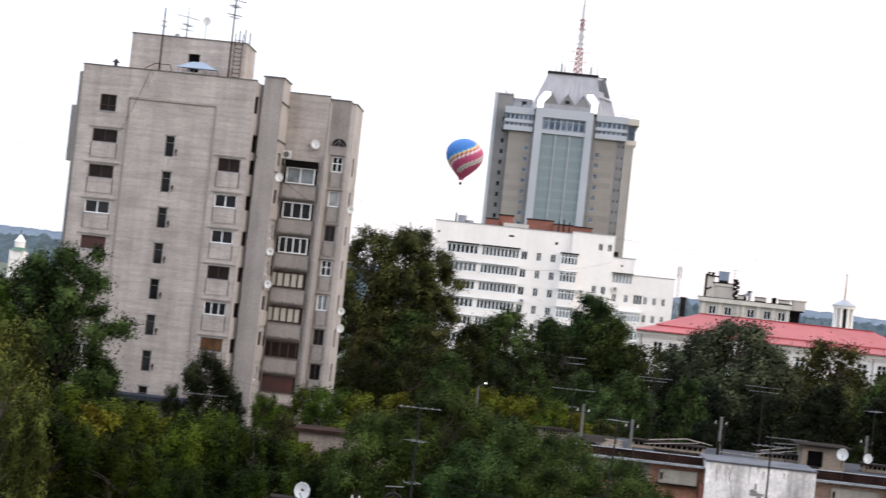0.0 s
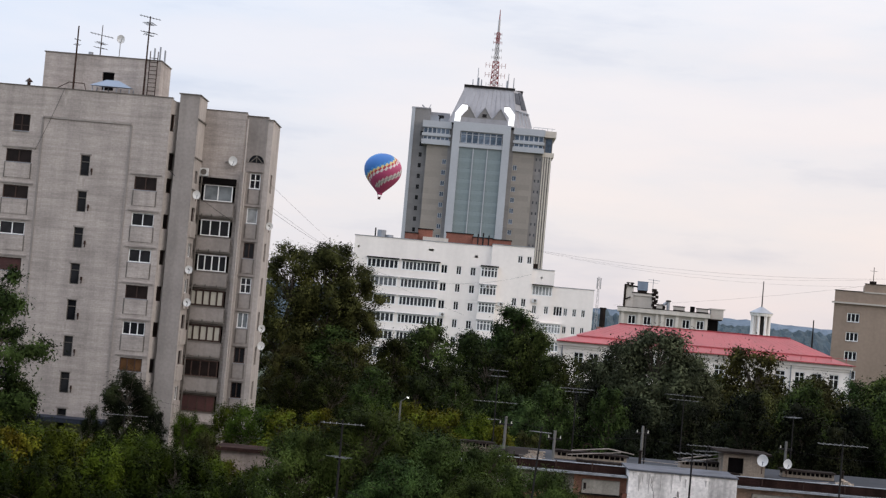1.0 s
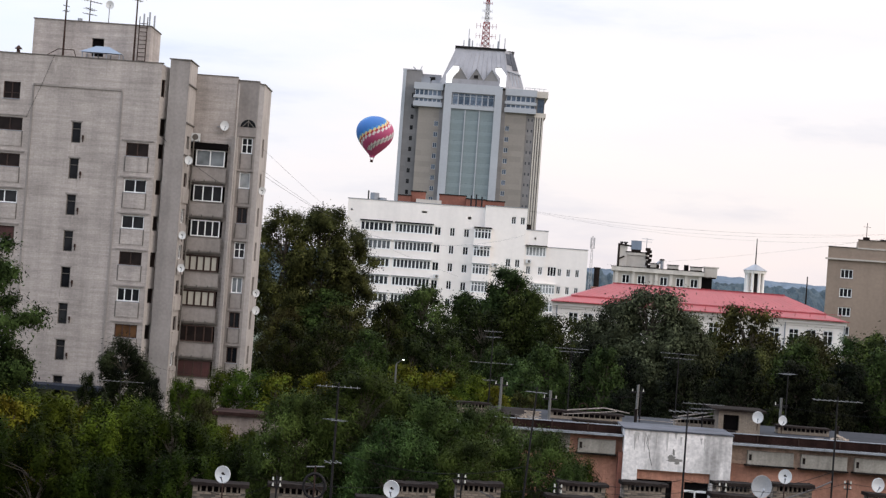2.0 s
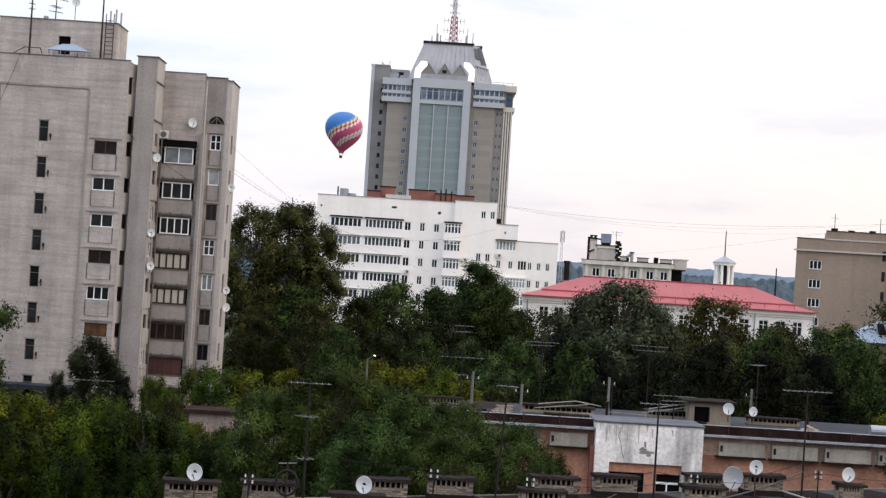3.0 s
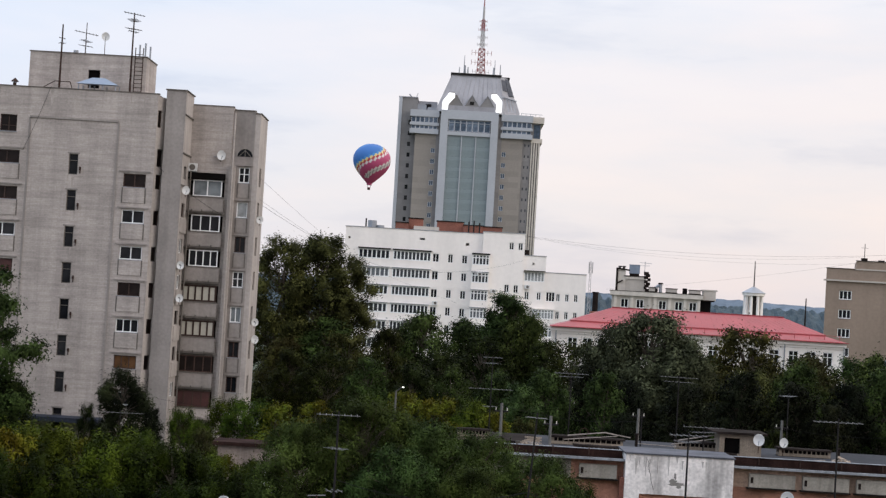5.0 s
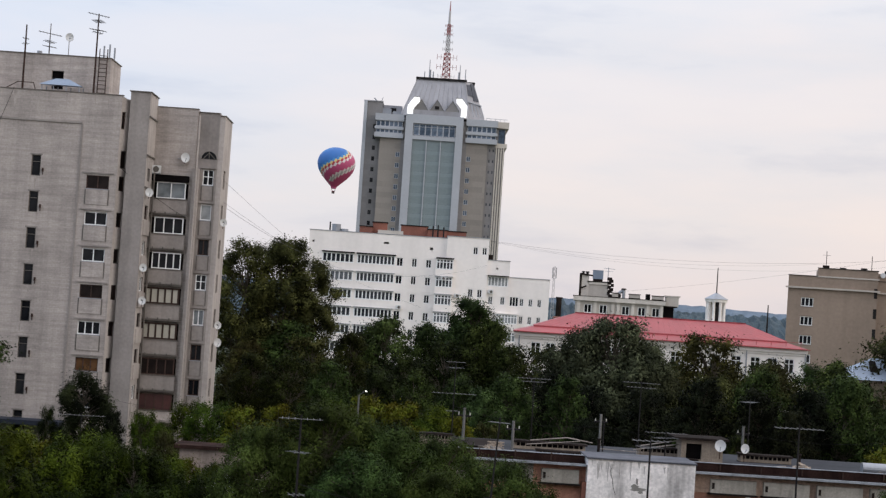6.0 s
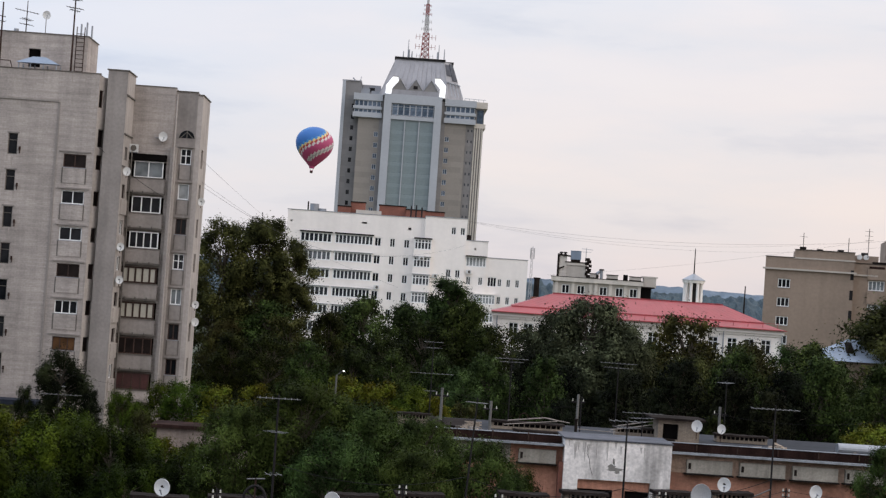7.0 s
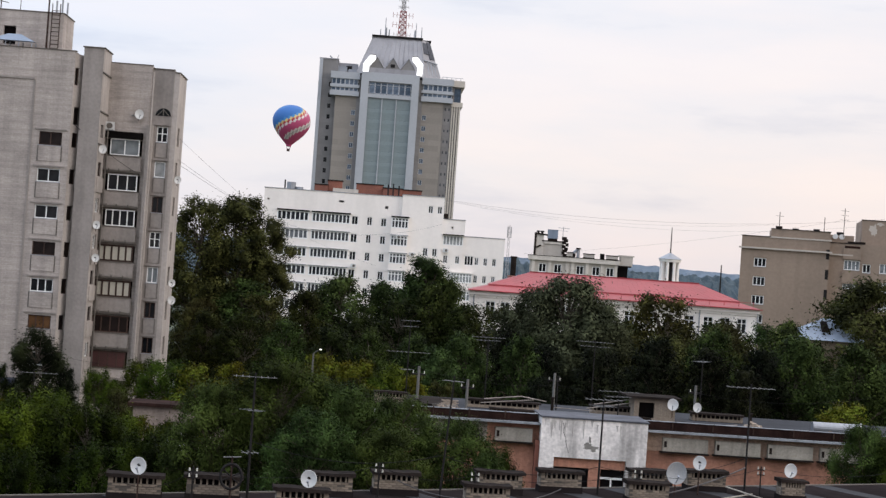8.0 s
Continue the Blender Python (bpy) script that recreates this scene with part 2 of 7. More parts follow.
DISH_GREY = mat("dish_mesh_grey", (0.34, 0.35, 0.36), rough=0.6, var=0.15, size=0.3)
CABLE = mat("cable_black", (0.012, 0.012, 0.013), rough=0.7, bump=0.0, spec=0.1)
AERIAL_GREY = mat("aerial_tube", (0.14, 0.137, 0.135), rough=0.5, metal=0.4, bump=0.0)
WIRE_PALE = mat("wire_grey", (0.085, 0.08, 0.08), rough=0.6, bump=0.0, spec=0.2)
BARK = mat("bark", (0.085, 0.065, 0.05), var=0.35, size=0.4)
GROUND = mat("rough_grass_and_soil", (0.045, 0.06, 0.025), var=0.45, size=5.0)
# distance haze is painted into both forest colours as blue-grey
HILL = mat("hazed_far_forest", (0.13, 0.165, 0.205), var=0.22, size=60.0, bump=0.0, spec=0.1)
HILL_NEAR = mat("hazed_near_forest", (0.060, 0.082, 0.095), var=0.4, size=9.0, bump=0.0, spec=0.1)
LIT_SIGN = mat("lit_white_panel", (0.85, 0.85, 0.85), rough=0.5, var=0.03, bump=0.0)
LIT_SIGN.node_tree.nodes["Principled BSDF"].inputs["Emission Color"].default_value = (1, 1, 1, 1)
LIT_SIGN.node_tree.nodes["Principled BSDF"].inputs["Emission Strength"].default_value = 0.8
PORCELAIN = mat("white_porcelain", (0.55, 0.53, 0.46), rough=0.4, bump=0.0)
POST_GREY = mat("dark_weathered_concrete", (0.13, 0.125, 0.115), var=0.3, size=0.5, rand=0.2)
WALL_STAIN = mat("brick_rain_stain", (0.362, 0.318, 0.288), var=0.3, size=0.3)
STAIN = mat("rain_stain", (0.46, 0.43, 0.405), var=0.35, size=0.25)
BARE_PLASTER = mat("bare_plaster", (0.24, 0.225, 0.205), var=0.3, size=0.4)
MAST_RED = mat("mast_red", (0.25, 0.045, 0.045), rough=0.6)
MAST_WHITE = mat("mast_white", (0.40, 0.385, 0.385), rough=0.6)
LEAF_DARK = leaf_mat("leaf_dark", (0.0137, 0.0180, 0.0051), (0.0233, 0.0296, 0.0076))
LEAF_CONE = leaf_mat("leaf_soft_green", (0.0258, 0.0395, 0.0114), (0.0390, 0.0551, 0.0150))
# the deep shade of the nearest row is put into this leaf colour
LEAF_NEAR_SHADE = leaf_mat("leaf_near_shade_green", (0.0073, 0.0128, 0.0015), (0.0145, 0.0217, 0.0023))
LEAF_OLIVE_DARK = leaf_mat("leaf_dark_olive", (0.0314, 0.0352, 0.0113), (0.0464, 0.0505, 0.0159))
LEAF_NEAR_OLIVE = leaf_mat("leaf_near_olive", (0.0493, 0.0597, 0.0148), (0.0786, 0.0896, 0.0204))
# near-black green stands in for the shade among the middle trees
LEAF_SHADE_DEEP = leaf_mat("leaf_shade_deep_green", (0.0063, 0.0082, 0.0042), (0.0108, 0.0128, 0.0059))
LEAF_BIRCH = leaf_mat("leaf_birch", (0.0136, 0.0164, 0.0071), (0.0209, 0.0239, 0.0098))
LEAF_OLIVE = leaf_mat("leaf_olive", (0.0317, 0.0324, 0.0101), (0.0586, 0.0557, 0.0165))
LEAF_WILLOW = leaf_mat("leaf_willow", (0.0240, 0.0374, 0.0101), (0.0393, 0.0591, 0.0149))
LEAF_BROWN = leaf_mat("leaf_brownish", (0.0359, 0.0312, 0.0112), (0.0287, 0.0330, 0.0095))
LEAF_MID = leaf_mat("leaf_mid_green", (0.0222, 0.0330, 0.0035), (0.0456, 0.0602, 0.0060))
LEAF_GREY = leaf_mat("leaf_grey_green", (0.0321, 0.0403, 0.0226), (0.0472, 0.0558, 0.0318))
LEAF_BRIGHT = leaf_mat("leaf_bright", (0.0312, 0.0496, 0.0066), (0.0499, 0.0700, 0.0089))
LEAF_YELLOW = leaf_mat("leaf_yellow", (0.1056, 0.0922, 0.0087), (0.0620, 0.0749, 0.0087))


# ---- building helpers; local axes: x along the front, y into the house, z up ----
def box(bm, x0, x1, y0, y1, z0, z1):
    v = [bm.verts.new(p) for p in ((x0, y0, z0), (x1, y0, z0), (x1, y1, z0), (x0, y1, z0), (x0, y0, z1), (x1, y0, z1), (x1, y1, z1), (x0, y1, z1))]
    for f in ((0, 1, 5, 4), (1, 2, 6, 5), (2, 3, 7, 6), (3, 0, 4, 7), (4, 5, 6, 7), (3, 2, 1, 0)):
        bm.faces.new([v[i] for i in f])
    return v


def boxes(*list_of):
    bm = bmesh.new()
    for b in list_of:
        box(bm, *b)
    return bm


def rod(bm, a, b, r, r2=None, sides=6):
    """A round bar from a to b."""
    a, b = Vector(a), Vector(b)
    q = (b - a).to_track_quat("Z", "Y").to_matrix()
    rings = []
    for p, k in ((a, r), (b, r if r2 is None else r2)):
        rings.append([bm.verts.new(p + q @ Vector((k * math.cos(2 * math.pi * i / sides), k * math.sin(2 * math.pi * i / sides), 0))) for i in range(sides)])
    for i in range(sides):
        bm.faces.new((rings[0][i], rings[0][(i + 1) % sides], rings[1][(i + 1) % sides], rings[1][i]))
    bm.faces.new(rings[1])
    bm.faces.new(rings[0][::-1])


def rods(*list_of):
    bm = bmesh.new()
    for r in list_of:
        rod(bm, *r)
    return bm


def mesh_of(name, bm, material):
    me = bpy.data.meshes.new(name)
    bm.to_mesh(me)
    bm.free()
    for m in material if isinstance(material, (list, tuple)) else [material]:
        me.materials.append(m)
    return me


def part(name, bm, material, parent, label="", at=None):
    """Links a bmesh, or a mesh that was made before, as one part under its thing."""
    ob = new(name, bm if isinstance(bm, bpy.types.Mesh) else mesh_of(name, bm, material))
    ob.parent = parent
    if at is not None:
        ob.matrix_basis = at
    return tagged(ob, label)


def thing(name, label, category, m, group="", kind=""):
    ob = new(name)
    ob.empty_display_size = 0.5
    ob.matrix_basis = m
    return tagged(ob, label, category, group, kind)


def lone(name, bm, material, label, category, m=None, group="", kind=""):
    ob = new(name, bm if isinstance(bm, bpy.types.Mesh) else mesh_of(name, bm, material))
    if m is not None:
        ob.matrix_basis = m
    return tagged(ob, label, category, group, kind)


def pierced(bm, x0, x1, z0, z1, holes, depth, put):
    """A wall face with real openings and their reveals; put maps (along, into, up) to the house's axes."""
    xs = sorted({x0, x1, *(h[0] for h in holes), *(h[0] + h[2] for h in holes)})
    zs = sorted({z0, z1, *(h[1] for h in holes), *(h[1] + h[3] for h in holes)})
    xs, zs = [v for v in xs if x0 <= v <= x1], [v for v in zs if z0 <= v <= z1]

    def quad(*ps):
        bm.faces.new([bm.verts.new(put(*p)) for p in ps])

    for a, b in zip(xs, xs[1:]):
        run = None
        for c, d in zip(zs, zs[1:]):
            mx, mz = (a + b) / 2, (c + d) / 2
            inside = any(h[0] < mx < h[0] + h[2] and h[1] < mz < h[1] + h[3] for h in holes)
            if inside:
                if run is not None:
                    quad((a, 0, run), (b, 0, run), (b, 0, c), (a, 0, c))
                run = None
            elif run is None:
                run = c
        if run is not None:
            quad((a, 0, run), (b, 0, run), (b, 0, z1), (a, 0, z1))
    for x, z, w, h in holes:
        for p, q in (((x, z), (x + w, z)), ((x + w, z), (x + w, z + h)), ((x + w, z + h), (x, z + h)), ((x, z + h), (x, z))):
            quad((p[0], 0, p[1]), (p[0], depth, p[1]), (q[0], depth, q[1]), (q[0], 0, q[1]))


def block(bm, x0, x1, y0, y1, z0, z1, front=(), right=(), left=(), depth=0.3):
    """A house's body with openings in its front, right and left walls."""
    pierced(bm, x0, x1, z0, z1, front, depth, lambda a, i, u: (a, y0 + i, u))
    pierced(bm, y0, y1, z0, z1, right, depth, lambda a, i, u: (x1 - i, a, u))
    pierced(bm, y0, y1, z0, z1, left, depth, lambda a, i, u: (x0 + i, a, u))
    for ps in (((x0, y1, z0), (x0, y1, z1), (x1, y1, z1), (x1, y1, z0)), ((x0, y0, z1), (x1, y0, z1), (x1, y1, z1), (x0, y1, z1)), ((x0, y0, z0), (x0, y1, z0), (x1, y1, z0), (x1, y0, z0))):
        bm.faces.new([bm.verts.new(p) for p in ps])


MADE = {}


def window(parent, x, y, z, w, h, lights=2, frame_mat=WHITE_FRAME, glass=GLASS, turn=0.0, bar=0.07, cross=0.0, sill=True, label=""):
    """A window in an opening whose lower left corner is (x, y, z): a frame with mullions, its pane set behind, a sill."""
    key = ("window", round(w, 2), round(h, 2), lights, frame_mat.name, bar, cross)
    if key not in MADE:
        # one joined frame: a grid of cells of which only the bars are kept, then given depth
        solid_x, solid_z = [(0, bar), (w - bar, w)], [(0, bar), (h - bar, h)]
        solid_x += [(w * i / lights - bar * 0.55, w * i / lights + bar * 0.55) for i in range(1, lights)]
        if cross:
            solid_z.append((h * cross - bar * 0.4, h * cross + bar * 0.4))
        xs, zs = sorted(v for p in solid_x for v in p), sorted(v for p in solid_z for v in p)
        bm = bmesh.new()
        grid = [[bm.verts.new((gx, 0.10, gz)) for gz in zs] for gx in xs]
        cells = []
        for i in range(len(xs) - 1):
            for j in range(len(zs) - 1):
                if i % 2 == 0 or j % 2 == 0:
                    cells.append(bm.faces.new((grid[i][j], grid[i + 1][j], grid[i + 1][j + 1], grid[i][j + 1])))
        made = bmesh.ops.extrude_face_region(bm, geom=cells)
        bmesh.ops.translate(bm, verts=[v for v in made["geom"] if isinstance(v, bmesh.types.BMVert)], vec=(0, 0.08, 0))
        bmesh.ops.recalc_face_normals(bm, faces=bm.faces)
        MADE[key] = mesh_of("window", bm, frame_mat)
    gk = ("pane", round(w, 2), round(h, 2), glass.name, bar)
    if gk not in MADE:
        MADE[gk] = mesh_of("pane", boxes((bar * 0.5, w - bar * 0.5, 0.145, 0.16, bar * 0.5, h - bar * 0.5)), glass)
    at = Matrix.Translation((x, y, z)) @ pose(0, 0, 0, 0, 0, turn)
    ob = part("window", MADE[key], None, parent, label, at)
    part("pane", MADE[gk], None, ob)
    if sill:
        sk = ("sill", round(w, 2))
        if sk not in MADE:
            MADE[sk] = mesh_of("sill", boxes((-0.05, w + 0.05, -0.07, 0.09, -0.05, -0.004)), GALV)
        part("sill", MADE[sk], None, ob)
    return ob


# ---- ground and distance ----
def ground():
    bm = bmesh.new()
    n = 24
    grid = [[bm.verts.new((x, y, 0.25 * noise.noise(Vector((x * 0.02, y * 0.02, 0))) - 0.3)) for x in np.linspace(-2600, 2600, n)] for y in np.linspace(-400, 4400, n)]
    for a, b in zip(grid, grid[1:]):
        for i in range(n - 1):
            bm.faces.new((a[i], a[i + 1], b[i + 1], b[i]))
    lone("ground", bm, GROUND, "dark grass and bare soil under the trees", "ground", kind="structure")


def ridge(name, y, base, rise, rough, x0, x1, material, label, seed, ragged):
    """A wooded ridge far off: a long slope whose top edge is ragged with tree tops."""
    bm = bmesh.new()
    n = int((x1 - x0) / rough)
    rows = []
    for i in range(n + 1):
        x = x0 + (x1 - x0) * i / n
        top = base + rise * noise.noise(Vector((x * 0.0016, seed, 0))) + rise * 0.4 * noise.noise(Vector((x * 0.007, seed, 3)))
        top += ragged * abs(noise.noise(Vector((x * 0.11, seed, 7)))) + ragged * 0.5 * noise.noise(Vector((x * 0.31, seed, 9)))
        rows.append([bm.verts.new((x, y - 90 * (1 - k), (top + 3) * k ** 0.8 - 3 + (ragged * 0.5 * noise.noise(Vector((x * 0.08, k * 9, seed))) + ragged * 0.45 * noise.noise(Vector((x * 0.37, k * 31, seed))) if 0 < k < 1 else 0))) for k in (0, 0.2, 0.4, 0.6, 0.7, 0.78, 0.85, 0.91, 0.96, 1)] + [bm.verts.new((x, y + 60, -3))])
    for a, b in zip(rows, rows[1:]):
        for i in range(len(a) - 1):
            bm.faces.new((a[i], b[i], b[i + 1], a[i + 1]))
    lone(name, bm, material, label, "hill", kind="structure")


ground()
ridge("backdrop", 3000, 42, 10, 9, -1700, 1700, HILL, "wooded hills on the horizon with haze blue in their colour", 4.2, 5)
ridge("backdrop", 1250, 21.5, 4, 2.2, -700, 700, HILL_NEAR, "dark forest edge before the hills, tinted with haze", 9.1, 6)


# ---- grey brick block of flats ----
def flats():
    b = thing("apartment_building", "grey brick block of flats with glazed loggias and rooftop aerials", "building", pose(-30.2, 128.0, 0, 0, 0, 0))
    X = 30.2
    # stair windows, the two window columns of the front
    stair = [(-29.98 + X, 22.95 - 2.815 * i, 0.72, 1.62) for i in range(8)]
    rcol = [(-25.66 + X + 0.03 * i, 22.25 - 2.815 * i, 1.74, 1.02) for i in range(7)]
    lcol = [(-35.82 + X, 23.6 - 2.815 * i, 1.98, 1.0) for i in range(7)]
    loft = [(-35.5 + X, 26.05, 1.3, 1.3)]
    bm = bmesh.new()
    block(bm, -37.1 + X, -23.35 + X, 0, 16, 0, 29.58, front=stair + rcol + lcol + loft)
    body = part("wall", bm, GREY_BRICK, b, "grey brick with faint courses and rain stains")
    for i, h in enumerate(stair):
        window(b, h[0], 0, h[1], h[2], h[3], 1, GREY_FRAME, GLASS, cross=0.68, bar=0.06, sill=False)
        part("lintel", boxes((h[0] - 0.12, h[0] + h[2] + 0.12, -0.035, 0.02, h[1] + h[3], h[1] + h[3] + 0.12)), GREY_PANEL, b)
    # lamp brackets beside the stair windows, rain stains under sills and copings
    rng = random.Random(17)
    for x, z, w, h in stair:
        part("lamp_bracket", boxes((x + w + 0.14, x + w + 0.26, -0.16, 0.0, z + 0.35, z + 0.62), (x + w + 0.17, x + w + 0.23, -0.05, 0.0, z + 0.1, z + 0.35)), RUST, b)
    spots = [(x + rng.uniform(0, w), z - 0.02, rng.uniform(0.5, 1.2)) for x, z, w, h in stair] + [(rng.uniform(-36.8, -23.8) + X, 29.5, rng.uniform(0.6, 1.8)) for i in range(6)]
    for i, (x, z, drop) in enumerate(spots):
        w = rng.uniform(0.05, 0.16)
        bm = bmesh.new()
        bm.faces.new([bm.verts.new((x + dx, -0.004 - 0.0003 * i, zz)) for dx, zz in ((-w, z), (-w * 0.7, z - drop * 0.5), (-0.01, z - drop), (0.02, z - drop), (w * 0.4, z - drop * 0.6), (w, z))])
        part("rain_stain", bm, WALL_STAIN, b)
    looks = [(2, WOOD_FRAME, BROWN_GLASS), (2, WHITE_FRAME, GLASS), (2, WHITE_FRAME, GLASS), (2, WOOD_FRAME, BROWN_GLASS), (3, WHITE_FRAME, GLASS), (3, WOOD_FRAME, AMBER_GLASS), (2, WHITE_FRAME, GLASS)]
    for h, (n, f, g) in zip(rcol, looks):
        window(b, h[0], 0, h[1], h[2], h[3], n, f, g)
    looks = [(2, WOOD_FRAME, BROWN_GLASS), (2, WOOD_FRAME, BROWN_GLASS), (2, WHITE_FRAME, GLASS), (1, WOOD_FRAME, RED_BOARD), (2, WHITE_FRAME, GLASS), (2, WOOD_FRAME, GLASS), (2, WHITE_FRAME, GLASS)]
    for h, (n, f, g) in zip(lcol, looks):
        window(b, h[0], 0, h[1], h[2], h[3], n, f, g)
    window(b, *(loft[0][0], 0, loft[0][1], 1.3, 1.3), 2, WOOD_FRAME, BROWN_GLASS, cross=0.35)
    # parapet panels below the loggia windows, with a dark joint round them
    for x, z, w, h in rcol + lcol:
        part("apron", boxes((x + 0.02, x + w - 0.02, -0.05, 0.03, z - 1.22, z - 0.06)), GREY_BRICK, b)
        for jx in (x - 0.06, x + w + 0.01):
            part("apron_joint", boxes((jx - 0.01, jx + 0.06, -0.03, 0.02, z - 1.25, z - 0.03)), GREY_FRAME, b)
        part("ledge", boxes((x - 0.35, x + w + 0.35, -0.09, 0.02, z + h + 0.14, z + h + 0.24)), GREY_PANEL, b)
    # raised border of the blind middle panel
    part("border", boxes((-33.2 + X, -26.3 + X, -0.09, 0.02, 27.2, 27.36), (-33.26 + X, -33.1 + X, -0.05, 0.02, 0, 27.2), (-26.36 + X, -26.2 + X, -0.05, 0.02, 0, 27.2)), GREY_PANEL, b)
    part("coping", boxes((-37.2 + X, -23.25 + X, -0.06, 0.35, 29.58, 29.64), (-37.2 + X, -36.8 + X, 0.35, 16, 29.58, 29.64), (-37.1 + X, -23.3 + X, 15.6, 16.1, 29.58, 29.64)), GREY_FRAME, b)
    # set-back strip on the far side with its overhanging bay
    bm = bmesh.new()
    block(bm, -38.0 + X, -37.1 + X, 2.2, 13, 0, 29.2)
    block(bm, -38.5 + X, -37.9 + X, 2.6, 9, 22.0, 26.5)
    part("side_bay", bm, GREY_PANEL, b)
    # slanting return beside the front, with narrow windows
    bm = bmesh.new()
    slits = [(0.30, 24.05 - 0.1, 0.75, 1.4)] + [(0.30, 22.2 - 2.815 * i, 0.7, 1.15) for i in range(7)] + [(0.12, 27.0, 0.5, 1.35)]
    q = Matrix.Translation((-23.35 + X, 0.0, 0)) @ pose(0, 0, 0, 0, 0, 62)
    block(bm, 0, 1.9, 0, 1.0, 0, 29.4, front=slits, depth=0.25)
    part("return_wall", bm, PALE_LIT_PANEL, b, "slanting wall strip, lightened to look lit from the right", q)
    for i, (x, z, w, h) in enumerate(slits):
        p = q @ Matrix.Translation((x, 0, z))
        ob = window(b, 0, 0, 0, w, h, 1, WOOD_FRAME if i % 3 else GREY_FRAME, BROWN_GLASS, sill=False)
        ob.matrix_basis = p
    # smooth pillar and the stepped right half
    bm = bmesh.new()
    block(bm, -22.75 + X, -21.22 + X, 0.25, 4.1, 0, 30.0, right=[(0.9 + 0.25, 20.2 - 2.815 * i, 1.5, 1.1) for i in range(6)] + [(1.2, 23.2, 1.2, 1.0)])
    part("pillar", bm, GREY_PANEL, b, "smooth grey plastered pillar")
    # lighter skin on the right face, side light put into its colour
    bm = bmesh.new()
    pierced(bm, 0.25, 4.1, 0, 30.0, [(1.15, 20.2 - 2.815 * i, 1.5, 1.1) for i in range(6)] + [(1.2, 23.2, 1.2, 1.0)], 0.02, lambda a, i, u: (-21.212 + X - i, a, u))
    part("pillar_side", bm, PALE_LIT_PANEL, b, "panelled side of the pillar, lightened to look lit from the right")
    for z in (28.1, 25.1, 22.6):
        part("side_ledge", boxes((-21.21 + X, -21.12 + X, 0.25, 4.0, z, z + 0.1)), GREY_FRAME, b)
    part("pillar_cap", boxes((-22.85 + X, -21.12 + X, 0.17, 4.2, 30.0, 30.07)), GREY_FRAME, b)
    for i in range(6):
        window(b, -21.22 + X, 1.15, 20.2 - 2.815 * i, 1.5, 1.1, 2, WOOD_FRAME if i in (0, 3, 4) else WHITE_FRAME, GLASS, turn=90, sill=False)
        part("side_apron", boxes((-21.24 + X, -21.10 + X, 0.7, 3.6, 18.95 - 2.815 * i, 20.1 - 2.815 * i)), PALE_LIT_PANEL, b)
    floors = [22.0 - 2.80 * i for i in range(8)]
    bays = [(-21.28 + X, z, 2.95, 1.35) for z in floors]
    arch = [(-17.32 + X, 25.45, 0.86, 0.45)]
    small = [(-17.3 + X, 23.35 - 2.80 * i, 0.86, 1.25) for i in range(8)]
    bm = bmesh.new()
    block(bm, -21.4 + X, -17.95 + X, 4.0, 9.3, 0, 29.35, front=bays, depth=0.9)
    part("wall", bm, GREY_BRICK, b)
    bm = bmesh.new()
    block(bm, -18.0 + X, -17.55 + X, 3.55, 9.0, 0, 24.6)
    part("fin", bm, PALE_LIT_PANEL, b)
    bm = bmesh.new()
    block(bm, -17.95 + X, -16.2 + X, 4.3, 9.3, 0, 29.15, front=small + arch)
    part("wall", bm, GREY_PANEL, b)
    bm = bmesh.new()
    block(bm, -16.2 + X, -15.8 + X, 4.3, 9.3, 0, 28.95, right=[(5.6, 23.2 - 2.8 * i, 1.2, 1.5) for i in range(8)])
    part("wall", bm, PALE_LIT_PANEL, b)
    for i in range(8):
        window(b, -15.8 + X, 5.6, 23.2 - 2.8 * i, 1.2, 1.5, 2, GREY_FRAME, GLASS, turn=90, sill=False)
    part("coping", boxes((-21.45 + X, -17.9 + X, 3.95, 4.3, 29.35, 29.41), (-17.9 + X, -16.2 + X, 4.22, 4.6, 29.15, 29.21), (-16.2 + X, -15.72 + X, 4.2, 9.4, 28.95, 29.01)), GREY_FRAME, b)
    glaz = [("curtain", 2), ("white", 3), ("white", 4), ("blind", 5), ("blind", 5), ("brown", 4), ("red", 4), ("red", 4)]
    for (x, z, w, h), (how, n) in zip(bays, glaz):
        f = {"curtain": WHITE_FRAME, "white": WHITE_FRAME, "blind": WOOD_FRAME, "brown": WOOD_FRAME, "red": WOOD_FRAME}[how]
        g = {"curtain": CURTAIN_GLASS, "white": GLASS, "blind": BLIND, "brown": BROWN_GLASS, "red": RED_BOARD}[how]
        bw, off = (2.3, 0.5) if how in ("curtain", "white") else (w - 0.16, 0.08)
        balcony = part("balcony", boxes((x - 0.02, x + w + 0.02, 3.45, 3.58, z - 1.12, z - 0.02), (x - 0.02, x + w + 0.02, 3.58, 4.86, z - 1.25, z - 1.12)), GREY_PANEL if how != "red" else PALE_LIT_PANEL, b, "loggia parapet panel")
        part("balcony_rail", boxes((x - 0.1, x + w + 0.1, 3.4, 3.62, z - 0.02, z + 0.06), (x - 0.1, x + w + 0.1, 3.4, 3.5, z - 1.28, z - 1.18)), GREY_FRAME, balcony)
        window(b, x + off, 3.52, z + 0.06, bw, h - 0.05, n, f, g, bar=0.13 if how == "blind" else 0.08, sill=False)
        # near-black sheet stands in for the shaded depth of the loggia
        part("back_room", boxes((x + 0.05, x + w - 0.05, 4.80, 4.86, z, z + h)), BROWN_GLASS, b)
